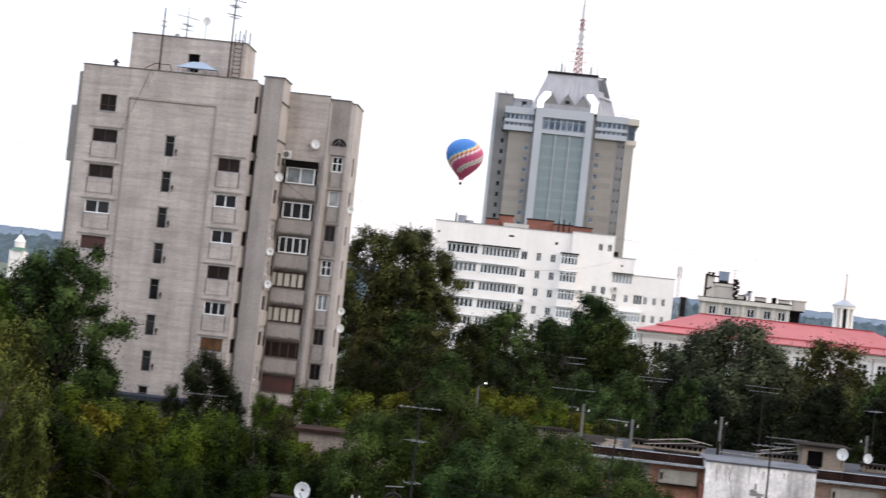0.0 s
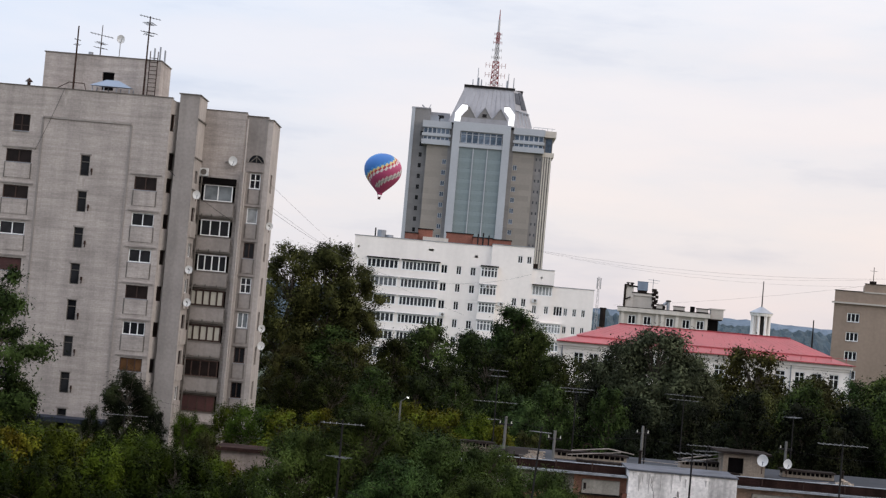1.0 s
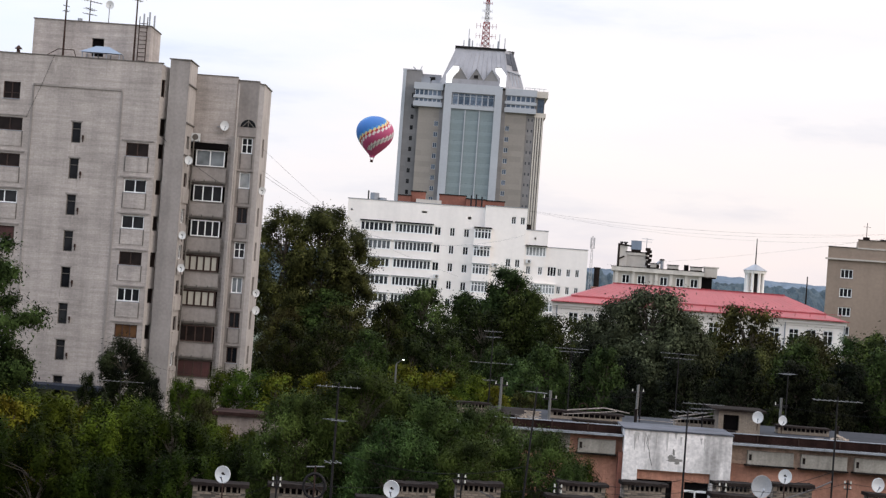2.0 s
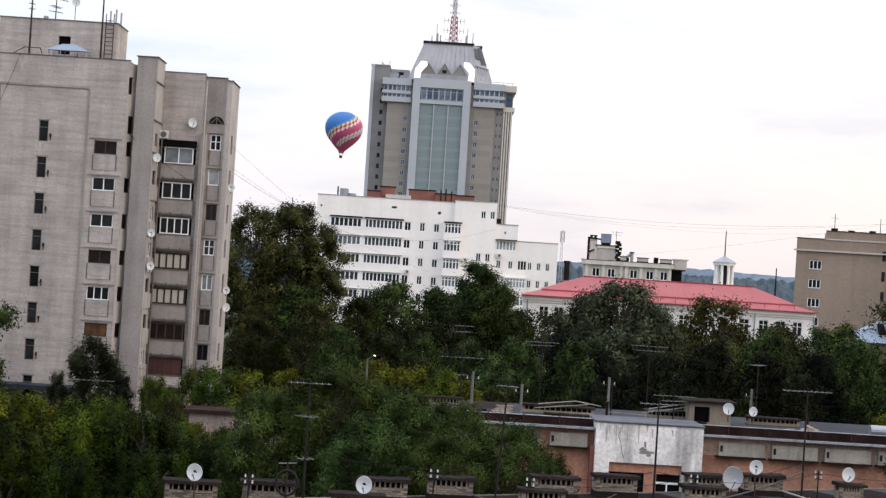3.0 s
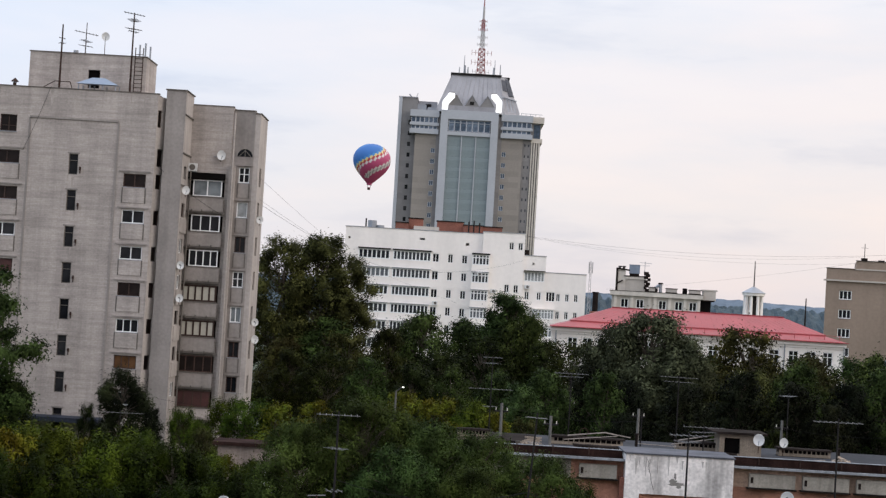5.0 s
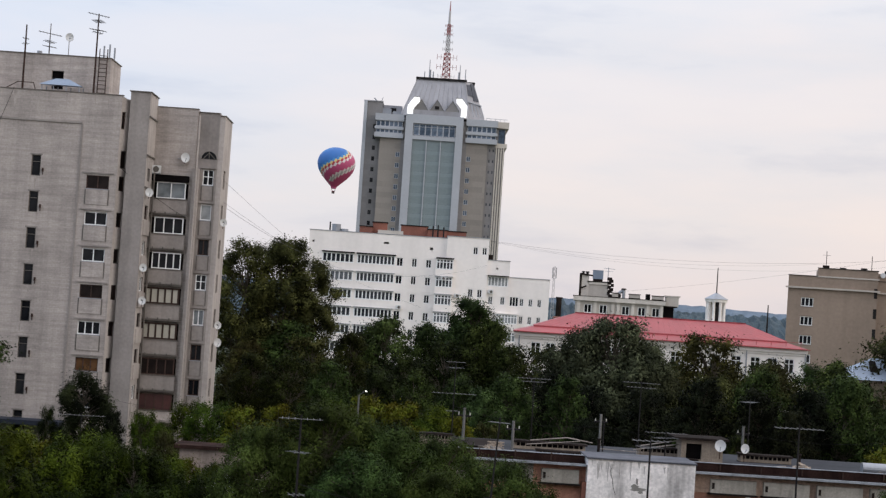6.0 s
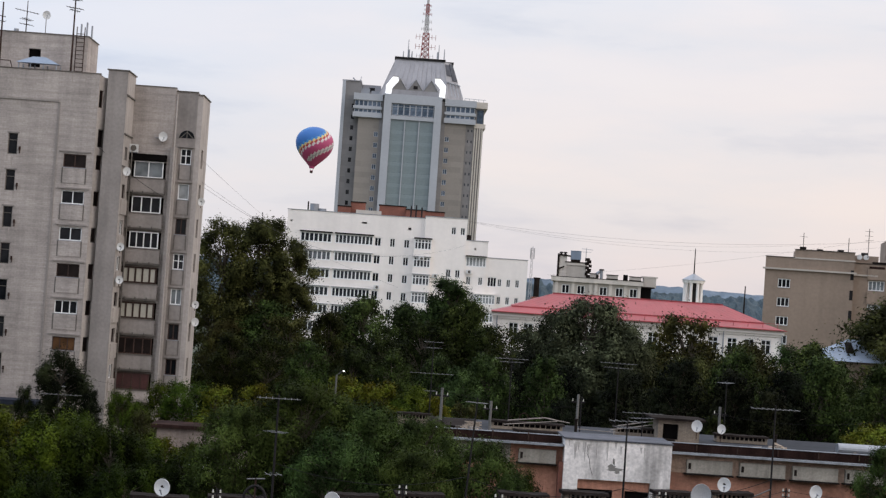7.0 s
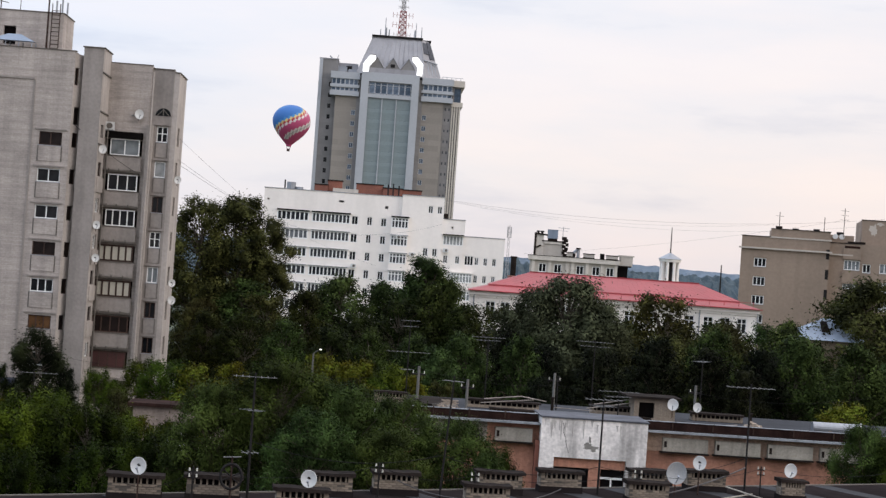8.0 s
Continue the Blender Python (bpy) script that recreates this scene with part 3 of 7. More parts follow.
    # black box in place of the shaded gap above the top glazing
    part("awning", boxes((-21.2 + X, -18.3 + X, 3.4, 4.0, 23.42, 23.92)), VOID, b)
    for i, (x, z, w, h) in enumerate(small):
        window(b, x, 4.3, z, w, h, 2 if i != 1 else 1, WOOD_FRAME if i in (2, 5, 6) else WHITE_FRAME, CURTAIN_GLASS if i in (1, 4) else GLASS, cross=0.55 if i in (0, 3) else 0.0)
        part("apron", boxes((x + 0.02, x + w - 0.02, 4.24, 4.33, z - 1.2, z - 0.08)), GREY_PANEL, b)
        for jx in (x - 0.07, x + w + 0.01):
            part("apron_joint", boxes((jx, jx + 0.06, 4.26, 4.32, z - 1.22, z - 0.05)), GREY_FRAME, b)
        part("ledge", boxes((x - 0.2, x + w + 0.2, 4.18, 4.33, z + h + 0.1, z + h + 0.18)), GREY_PANEL, b)
    # downpipes beside the loggias and the bracket marks on the parapets
    part("downpipe", rods(((-17.72 + X, 3.4, 0), (-17.72 + X, 3.4, 28.8), 0.07, 0.07, 8)), PALE_LIT_PANEL, b, "pale drainpipe")
    part("downpipe", rods(((-21.0 + X, 3.35, 0), (-21.0 + X, 3.35, 24.5), 0.06, 0.06, 8)), GREY_FRAME, b, "weathered drainpipe")
    for z in floors:
        for dx in (0.5, 1.3, 2.2):
            part("bracket", boxes((-21.28 + X + dx, -21.2 + X + dx, 3.3, 3.46, z - 1.2, z - 1.02)), GREY_FRAME, b)
    # half-round loft light with its bars
    bm = bmesh.new()
    cx, cz, r = arch[0][0] + 0.43, 25.45, 0.62
    for i in range(10):
        a0, a1 = math.pi * i / 10, math.pi * (i + 1) / 10
        v = [bm.verts.new((cx + k * math.cos(a), y, cz + k * math.sin(a))) for a in (a0, a1) for k in (r, r + 0.14) for y in (4.22,)]
        bm.faces.new((v[0], v[1], v[3], v[2]))
        w2 = [bm.verts.new((cx + r * math.cos(a), y, cz + r * math.sin(a))) for a in (a0, a1) for y in (4.22, 4.31)]
        bm.faces.new((w2[0], w2[1], w2[3], w2[2]))
    arch_ob = part("arch_window", bm, GREY_PANEL, b, "half-round loft light")
    bm = bmesh.new()
    ring = [bm.verts.new((cx + r * math.cos(math.pi * i / 12), 4.285, cz + r * math.sin(math.pi * i / 12))) for i in range(13)]
    bm.faces.new(ring)
    part("pane", bm, GLASS, arch_ob)
    part("glazing_bar", rods(((cx, 4.26, cz), (cx, 4.26, cz + r), 0.03), ((cx - 0.5, 4.26, cz), (cx, 4.26, cz + 0.5), 0.03), ((cx + 0.5, 4.26, cz), (cx, 4.26, cz + 0.5), 0.03)), GREY_FRAME, arch_ob)
    # roof house and what is on the roof
    bm = bmesh.new()
    block(bm, -34.3 + X, -25.0 + X, 3.0, 7.4, 29.4, 32.78, front=[(-29.6 + X, 30.1, 0.95, 1.45)])
    part("roof_house", bm, GREY_BRICK, b, "grey brick machine room on the roof")
    part("roof_house_coping", boxes((-34.38 + X, -24.93 + X, 2.94, 7.5, 32.78, 32.85)), GREY_FRAME, b)
    part("dark_opening", boxes((-29.58 + X, -28.68 + X, 3.24, 3.3, 30.1, 31.5)), VOID, b)
    bm = bmesh.new()
    v = [bm.verts.new(p) for p in ((-30.0 + X, 0.6, 30.15), (-26.7 + X, 0.6, 30.15), (-26.9 + X, 2.6, 30.3), (-29.8 + X, 2.6, 30.3), (-28.9 + X, 1.5, 30.75), (-27.9 + X, 1.5, 30.75))]
    for f in ((0, 1, 5, 4), (1, 2, 5), (2, 3, 4, 5), (3, 0, 4), (3, 2, 1, 0)):
        bm.faces.new([v[i] for i in f])
    canopy = part("canopy", bm, BLUE_SHEET, b, "small pale blue metal canopy")
    for x in (-29.8, -28.9, -27.9, -26.9):
        for y in (0.8, 2.4):
            part("canopy_post", rods(((x + X, y, 29.5), (x + X, y, 30.2), 0.05)), GALV, canopy)
    part("roof_sheet", boxes((-37.0 + X, -23.4 + X, 0.1, 15.9, 29.3, 29.4)), ROOF_FELT, b)
    part("entrance_canopy", boxes((-33.5 + X, -26.0 + X, -2.2, 0.0, 3.95, 4.3), (-33.4 + X, -33.2 + X, -2.1, -1.9, 0, 3.95), (-26.3 + X, -26.1 + X, -2.1, -1.9, 0, 3.95)), DARK_AWNING, b, "dark blue-grey canopy over the entrance")
    # small loggias of the ground bay
    part("porch_post", rods(((-19.0 + X, 2.8, 0), (-19.0 + X, 2.8, 4.4), 0.12)), CONCRETE, b)
    part("porch_slab", boxes((-20.2 + X, -17.6 + X, 2.4, 4.0, 4.4, 4.6)), CONCRETE, b)
    part("ventilator", rods(((-34.9 + X, 1.2, 29.5), (-34.9 + X, 1.2, 30.0), 0.14, 0.14, 10), ((-34.9 + X, 1.2, 30.05), (-34.9 + X, 1.2, 30.35), 0.32, 0.02, 10)), RUST, b)
    part("rail", rods(((-32.6 + X, 0.5, 29.6), (-31.6 + X, 0.5, 30.2), 0.035), ((-31.6 + X, 0.5, 30.2), (-30.4 + X, 0.5, 30.2), 0.035), ((-30.4 + X, 0.5, 30.2), (-30.2 + X, 0.5, 29.6), 0.035)), RUST, b)
    return b


flats()


# ---- high-rise with a trapezoid metal crown ----
def tower():
    b = thing("high_rise", "tall grey office tower with glass front and sloping metal crown", "building", pose(4.0, 495.0, 0))
    X = -4.0
    holes = [(-14.95 + X, 67.0 - 3.25 * i, 0.9, 1.3) for i in range(18)]
    bm = bmesh.new()
    block(bm, -18.0 + X, -12.5 + X, 3.0, 24, 0, 75.2, front=holes)
    part("wall", bm, TOWER_GREY, b, "dark grey side slab")
    for x, z, w, h in holes:
        window(b, x, 3.0, z, w, h, 1, DARK_METAL, GLASS, sill=False)
    part("edge_strip", boxes((-18.1 + X, -17.1 + X, 2.7, 3.0, 0, 75.4)), TOWER_BLUE, b)
    part("slab_coping", boxes((-18.2 + X, -12.4 + X, 2.8, 24.1, 75.2, 75.5)), TOWER_METAL, b)
    for side in (0, 1):
        x0, x1 = ((-14.1, -6.0), (13.3, 22.2))[side]
        wx = (-7.7, 13.6)[side]
        holes = [(wx + X, 58.6 - 3.25 * i, 1.25, 1.5) for i in range(16)]
        bm = bmesh.new()
        w0, w1 = ((-12.65, -6.0), (13.3, 19.75))[side]
        block(bm, w0 + X, w1 + X, 0.0, 20, 0, 64.4, front=holes)
        part("wall", bm, TOWER_BEIGE, b, "beige-grey panelled wing")
        for x, z, w, h in holes:
            window(b, x, 0.0, z, w, h, 2, TOWER_BLUE, BAND_GLASS, bar=0.12, sill=False)
        # two glazed storeys that stand out above the wing
        for z0, z1 in ((64.2, 65.6), (66.7, 67.5), (69.3, 71.3)):
            part("spandrel", boxes((x0 - 0.3 + X, x1 + 0.3 + X, -1.0, 18, z0, z1)), TOWER_BLUE, b)
        for z0 in (65.6, 67.5):
            h = 1.1 if z0 < 67 else 1.8
            n = 6
            w = (x1 - x0 - 0.2) / n
            for i in range(n):
                window(b, x0 + 0.1 + X + w * i, -0.8, z0, w, h, 1, TOWER_BLUE, BAND_GLASS, bar=0.16, sill=False)
            part("band_core", boxes((x0 + X, x1 + X, -0.55, 18, z0, z0 + h)), DARK_METAL, b)
        # dark recess between wing and front
        rx = ((-6.3, -4.9), (11.9, 13.4))[side]
        part("recess", boxes((rx[0] + X, rx[1] + X, -0.2, 18, 0, 70.6)), TOWER_GREY, b)
    # portal
    part("portal", boxes((-5.2 + X, -2.9 + X, -2.2, 10, 0, 71.6), (9.9 + X, 12.1 + X, -2.2, 10, 0, 71.6), (-2.9 + X, 9.9 + X, -2.2, 10, 68.9, 71.6), (-2.9 + X, 9.9 + X, -2.0, 10, 64.1, 65.2)), TOWER_BLUE, b, "pale blue-grey portal round the glass front")
    for i in range(7):
        window(b, -2.75 + X + 1.79 * i, -1.8, 65.3, 1.75, 3.5, 1, TOWER_BLUE, BAND_GLASS, bar=0.15, cross=0.75, sill=False)
    for k in range(3):
        x0 = -2.9 + X + 4.27 * k
        for j in range(20):
            part("curtain_panel", MADE.setdefault("cpanel", mesh_of("curtain_panel", boxes((0.02, 4.25, 0, 0.2, 0.01, 3.17)), TOWER_GLASS)), None, b, "", Matrix.Translation((x0, -1.3, 0.5 + 3.18 * j)))
    part("mullion", boxes(*[(x + X - 0.14, x + X + 0.14, -1.75, -1.0, 0, 64.1) for x in (1.37, 5.64)]), TOWER_BLUE, b)
    part("core", boxes((-2.9 + X, 9.9 + X, -0.95, 18, 0, 68.9)), DARK_METAL, b)
    # grey strip with two columns of small lights beside the right wing
    dots = [(x + X, 62.0 - 3.25 * i, 0.4, 0.8) for i in range(17) for x in (20.3, 21.4)]
    bm = bmesh.new()
    block(bm, 19.75 + X, 22.2 + X, 0.5, 20, 0, 64.4, front=dots, depth=0.2)
    part("wall", bm, TOWER_GREY, b)
    part("dark_lights", boxes((19.9 + X, 22.1 + X, 0.68, 0.72, 6, 63)), EDGE_TIN, b)
    # right slab with pale ribs
    bm = bmesh.new()
    block(bm, 22.2 + X, 25.0 + X, 1.0, 24, 0, 70.4, front=[(22.9 + X, 64.6, 1.9, 4.3)])
    part("wall", bm, TOWER_GREY, b)
    part("corner_pane", boxes((22.9 + X, 24.8 + X, 1.2, 1.3, 64.6, 68.9)), BAND_GLASS, b)
    part("corner_cap", boxes((22.1 + X, 25.9 + X, 0.4, 24, 69.3, 71.2), (22.1 + X, 25.6 + X, 0.5, 24, 63.4, 64.7)), TOWER_LIGHT, b)
    for i in range(4):
        part("rib", boxes((22.35 + X + 0.72 * i, 22.75 + X + 0.72 * i, 0.3, 1.0, 0, 63.4)), TOWER_LIGHT, b)
    # crown: a front slope, a chamfered slope beside it
    bm = bmesh.new()
    lo = [(-7.0, -0.5), (13.9, -0.5), (18.7, 4.5), (18.7, 18), (-7.0, 18)]
    hi = [(-2.65, 4.0), (12.0, 4.0), (14.6, 7.5), (14.6, 14), (-2.65, 14)]
    L = [bm.verts.new((x + X, y, 71.3)) for x, y in lo]
    H = [bm.verts.new((x + X, y, 83.1)) for x, y in hi]
    for i in range(5):
        bm.faces.new((L[i], L[(i + 1) % 5], H[(i + 1) % 5], H[i]))
    bm.faces.new(H)
    bm.faces.new(L[::-1])
    crown = part("crown", bm, TOWER_METAL, b, "sloping grey ribbed metal crown")
    for i in range(13):
        k = i / 12
        part("seam", rods(((-6.5 + 20.1 * k + X, -0.52, 71.5), (-2.55 + 14.4 * k + X, 3.98, 83.0), 0.09, 0.09, 4)), TOWER_METAL, crown)
    part("crown_rim", boxes((-3.0 + X, 12.4 + X, 3.5, 14.3, 83.1, 83.65)), DARK_METAL, crown)
    part("crown_rim", boxes((12.4 + X, 15.0 + X, 7.0, 14.4, 82.9, 83.5)), DARK_METAL, crown)

    def on_chamfer(u, v, off=0.0):
        a = Vector((13.9, -0.5, 71.3)).lerp(Vector((18.7, 4.5, 71.3)), u)
        c = Vector((12.0, 4.0, 83.1)).lerp(Vector((14.6, 7.5, 83.1)), u)
        return a.lerp(c, v) + Vector((0.62 * off + X, -0.62 * off, 0.35 * off))

    for u0, u1, v0, v1 in ((0.08, 0.5, 0.64, 0.93), (0.55, 0.97, 0.52, 0.97)):
        bm = bmesh.new()
        q = [[bm.verts.new(on_chamfer(u, v, k)) for u, v in ((u0, v0), (u1, v0), (u1, v1), (u0, v1))] for k in (-0.1, 0.12)]
        bm.faces.new(q[1])
        for i in range(4):
            bm.faces.new((q[0][i], q[0][(i + 1) % 4], q[1][(i + 1) % 4], q[1][i]))
        part("slope_light", bm, EDGE_TIN, crown, "dark glazed strip in the slope")
    part("slope_beam", rods((on_chamfer(-0.02, 0.45, 0.3), on_chamfer(1.02, 0.41, 0.3), 0.2, 0.2, 6)), GALV, crown)
    for i in range(4):
        part("side_fin", rods((on_chamfer(0.2 + 0.24 * i, 0.06, 0.5), on_chamfer(0.2 + 0.24 * i, 0.40, 0.5), 0.13, 0.13, 4)), GALV, crown)
    part("crown_foot", boxes((-3.0 + X, 10.9 + X, -1.3, 0.6, 71.6, 73.1)), TOWER_METAL, crown)
    for x in (-0.9, 3.85, 8.5):   # gabled dormers along the crown's foot
        bm = bmesh.new()
        v = [bm.verts.new(p) for p in ((x - 2.25 + X, -1.2, 73.1), (x + 2.25 + X, -1.2, 73.1), (x + X, -1.2, 76.5), (x - 2.25 + X, 0.6, 73.1), (x + 2.25 + X, 0.6, 73.1), (x + X, 2.6, 76.5))]
        for f in ((0, 1, 2), (0, 2, 5, 3), (1, 4, 5, 2), (0, 3, 4, 1)):
            bm.faces.new([v[i] for i in f])
        dormer = part("dormer", bm, TOWER_GREY, crown, "grey triangular dormer")
        part("dormer_edge", rods(((x - 2.25 + X, -1.25, 73.1), (x + X, -1.25, 76.5), 0.14, 0.14, 4), ((x + 2.25 + X, -1.25, 73.1), (x + X, -1.25, 76.5), 0.14, 0.14, 4)), TOWER_METAL, dormer)
        if x == 3.85:
            part("dormer_opening", boxes((x - 0.65 + X, x + 0.65 + X, -1.3, -1.0, 73.5, 74.5)), DARK_METAL, dormer)
    # white bent ducts that flank the dormers
    for outline in (((-5.06, 71.6), (-3.33, 71.6), (-3.15, 73.44), (-1.37, 75.5), (-1.5, 76.75), (-3.08, 76.8), (-4.94, 74.18)),
                    ((11.05, 71.6), (12.78, 71.6), (12.9, 74.97), (11.1, 77.1), (9.55, 77.05), (9.6, 75.9), (11.25, 74.1))):
        bm = bmesh.new()
        rings = [[bm.verts.new((px + X, y, pz)) for px, pz in outline] for y in (-2.0, -0.4)]
        bm.faces.new(rings[0])
        bm.faces.new(rings[1][::-1])
        for i in range(len(outline)):
            j = (i + 1) % len(outline)
            bm.faces.new((rings[0][j], rings[0][i], rings[1][i], rings[1][j]))
        bent = part("bent_tube", bm, LIT_SIGN, crown, "lit white bent panel")
        top = max(outline, key=lambda p: p[1])
        part("tube_cap", boxes((min(top[0], outline[4][0]) - 0.1 + X, max(outline[4][0], outline[5][0], top[0]) + 0.1 + X, -2.1, -0.3, top[1], top[1] + 0.18)), TOWER_GREY, bent)
    # low parapet and plant between the slab and the crown
    part("roof_parapet", boxes((-12.4 + X, -6.6 + X, 8.0, 17, 71.3, 74.9)), TOWER_METAL, b)
    part("parapet_opening", boxes((-10.2 + X, -8.4 + X, 7.93, 8.1, 72.9, 74.1)), DARK_METAL, b)
    part("corner_rail", rods(*[((x + X, 1.0, 71.2), (x + X, 1.0, 72.1), 0.06, 0.06, 4) for x in (18.9, 20.3, 21.7, 23.1, 24.5)], ((18.9 + X, 1.0, 72.1), (25.3 + X, 1.0, 72.0), 0.07, 0.07, 4)), GALV, b)
    # roof crane
    part("roof_crane", rods(((-15.2 + X, 6, 76.6), (-11.4 + X, 6, 72.4), 0.22), ((-11.4 + X, 6, 70.5), (-11.4 + X, 6, 73.0), 0.3), ((-13.4 + X, 6, 74.6), (-12.6 + X, 6, 77.0), 0.1)), GALV, b, "small crane on the roof")
    part("roof_plant", boxes((-12.5 + X, -9.8 + X, 4, 8, 71.3, 73.4), (-9.3 + X, -6.6 + X, 3, 8, 71.3, 72.6)), GALV, b)
    # lattice mast in red and white stages, thinner from stage to stage
    mx, my = 6.0 + X, 9.0
    mast = part("lattice_mast", rods(((mx, my, 83.1), (mx, my, 84.2), 1.8, 1.7, 8)), DARK_METAL, b, "red and white lattice radio mast")
    for z0, z1, h0, h1, n, m_ in ((84.0, 92.0, 1.22, 0.92, 5, MAST_RED), (92.0, 97.6, 0.62, 0.5, 4, MAST_WHITE), (97.6, 101.0, 0.48, 0.42, 3, MAST_RED)):
        for i in range(n):
            za, zb = z0 + (z1 - z0) * i / n, z0 + (z1 - z0) * (i + 1) / n
            ha, hb = h0 + (h1 - h0) * i / n, h0 + (h1 - h0) * (i + 1) / n
            c0 = [(mx + sx * ha, my + sy * ha, za) for sx, sy in ((-1, -1), (1, -1), (1, 1), (-1, 1))]
            c1 = [(mx + sx * hb, my + sy * hb, zb) for sx, sy in ((-1, -1), (1, -1), (1, 1), (-1, 1))]
            bars = [(p, q, 0.14, 0.14, 4) for p, q in zip(c0, c1)]
            bars += [(c0[k], c1[(k + 1) % 4], 0.08, 0.08, 4) for k in range(4)] + [(c0[(k + 1) % 4], c1[k], 0.08, 0.08, 4) for k in range(4)] + [(c1[k], c1[(k + 1) % 4], 0.09, 0.09, 4) for k in range(4)]
            part("mast_section", rods(*bars), m_, mast)
    part("mast_pole", rods(((mx, my, 101.0), (mx, my, 105.2), 0.36, 0.3, 8)), MAST_WHITE, mast)
    part("mast_tip", rods(((mx, my, 105.2), (mx, my, 108.2), 0.2, 0.09)), MAST_RED, mast)
    for zz, w, m_ in ((85.0, 2.5, MAST_WHITE), (87.9, 3.0, MAST_RED), (90.9, 3.0, MAST_RED), (93.4, 1.5, MAST_WHITE), (95.6, 1.4, MAST_WHITE), (98.0, 1.3, MAST_RED), (99.3, 0.9, MAST_RED), (100.6, 1.1, MAST_RED)):
        bars = [((mx - w, my, zz), (mx + w, my, zz), 0.05, 0.05, 4)]
        for q in (-1.0, -0.62, 0.62, 1.0):
            bars.append(((mx + q * w, my, zz - 0.22 * w - 0.15), (mx + q * w, my, zz + 0.22 * w + 0.15), 0.06, 0.06, 4))
        part("mast_platform", rods(*bars), m_, mast, "cross arm with dipole aerials")
    for x, h, r in ((-0.5, 2.0, 0.16), (0.9, 5.6, 0.13), (1.2, 2.6, 0.3), (2.1, 2.1, 0.22), (9.9, 2.4, 0.3), (10.2, 4.6, 0.13), (11.9, 3.4, 0.16)):
        part("whip_aerial", rods(((x + X, 5, 83.6), (x + X, 5, 83.6 + h), r, r * 0.7)), GALV, b)


tower()


# ---- white stepped block of flats ----
def white_flats():
    b = thing("apartment_building", "white rendered flats with stepped roofline and glazed loggias", "building", pose(2.5, 260.0, 0))
    X = -2.5
    rows = [20.75 - 2.79 * i for i in range(8)]
    main, wide = [], []
    for i, z in enumerate(rows):
        main += [(-2.72 + X, z, 1.0, 1.35), (-0.32 + X, z, 0.8, 1.35), (1.9 + X, z, 0.85, 1.3)]
        wide += [(-14.4 + X, z, 4.95, 1.5, 7), (-8.95 + X, z, 6.0, 1.5, 10), (3.55 + X, z - 0.1, 2.65, 1.65, 5)]
    bm = bmesh.new()
    block(bm, -16.6 + X, 5.05 + X, 0, 14, 0, 25.6, front=main + [w[:4] for w in wide if w[0] < 0] + [(-4.9 + X, 24.1, 0.8, 0.3), (2.4 + X, 23.6, 0.5, 0.4), (-16.1 + X, 23.7, 0.3, 0.3)])
    part("wall", bm, WHITE_PAINT, b)
    right = [(9.2 + X, 23.35, 0.72, 1.15), (10.62 + X, 23.35, 0.72, 1.15)]
    for z in rows[1:]:
        right += [(8.75 + X, z - 1.4 + 0.05, 0.75, 1.25), (10.2 + X, z - 1.4 + 0.05, 0.75, 1.25)]
    bm = bmesh.new()
    block(bm, 5.05 + X, 11.65 + X, -0.6, 14, 0, 25.95, front=right)
    part("wall", bm, WHITE_PAINT, b)
    low1 = [(11.8 + X, 18.55 - 2.79 * i, 3.2, 1.55, 6) for i in range(1)] + [(12.0 + X, 15.7, 0.7, 1.25), (13.9 + X, 15.7, 0.7, 1.25)]
    bm = bmesh.new()
    block(bm, 11.65 + X, 15.15 + X, -0.3, 14, 0, 22.6, front=[w[:4] for w in low1] + [(13.0 + X, 21.2, 0.3, 0.3)])
    part("wall", bm, WHITE_PAINT, b)
    low2 = [(x + X, z, 0.62, 1.2) for z in (15.7, 12.9, 10.1) for x in (17.0, 18.4, 19.8)]
    low2w = [(15.4 + X, 15.6, 1.4, 1.5, 3), (13.3 + X, 12.8, 3.4, 1.5, 7), (14.2 + X, 10.0, 2.4, 1.5, 4)]
    bm = bmesh.new()
    block(bm, 15.15 + X, 21.6 + X, 0, 14, 0, 20.1, front=low2 + [low2w[0][:4]])
    part("wall", bm, WHITE_PAINT, b)
    for x, z, w, h in main:
        window(b, x, 0, z, w, h, 2, WHITE_FRAME, GLASS, bar=0.08, sill=False)
    for x, z, w, h in right:
        window(b, x, -0.6, z, w, h, 2, WHITE_FRAME, GLASS, bar=0.08, sill=False)
    for x, z, w, h in low2:
        window(b, x, 0, z, w, h, 2, WHITE_FRAME, GLASS, bar=0.08, sill=False)
    for x, z, w, h, *n in low1:
        window(b, x, -0.38 if n else -0.3, z, w, h, n[0] if n else 2, WHITE_FRAME, CURTAIN_GLASS if n else GLASS, bar=0.15 if n else 0.09, sill=False)
    x, z, w, h, n = low2w[0]
    window(b, x, 0, z, w, h, n, WHITE_FRAME, GLASS, bar=0.09, sill=False)
    for x, z, w, h, n in low2w[1:]:
        loggia = part("loggia", boxes((x, x + w, -1.2, 0.0, z - 1.1, z)), WHITE_PAINT, b)
        part("loggia_roof", boxes((x, x + w, -1.3, 0.0, z + h, z + h + 0.12)), WHITE_PAINT, loggia)
        window(b, x, -1.25, z, w, h, n, WHITE_FRAME, CURTAIN_GLASS, bar=0.14, cross=0.7, sill=False)
        # dark block in place of the shade behind the glazing
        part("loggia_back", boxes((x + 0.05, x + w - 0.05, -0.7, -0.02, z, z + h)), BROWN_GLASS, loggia)
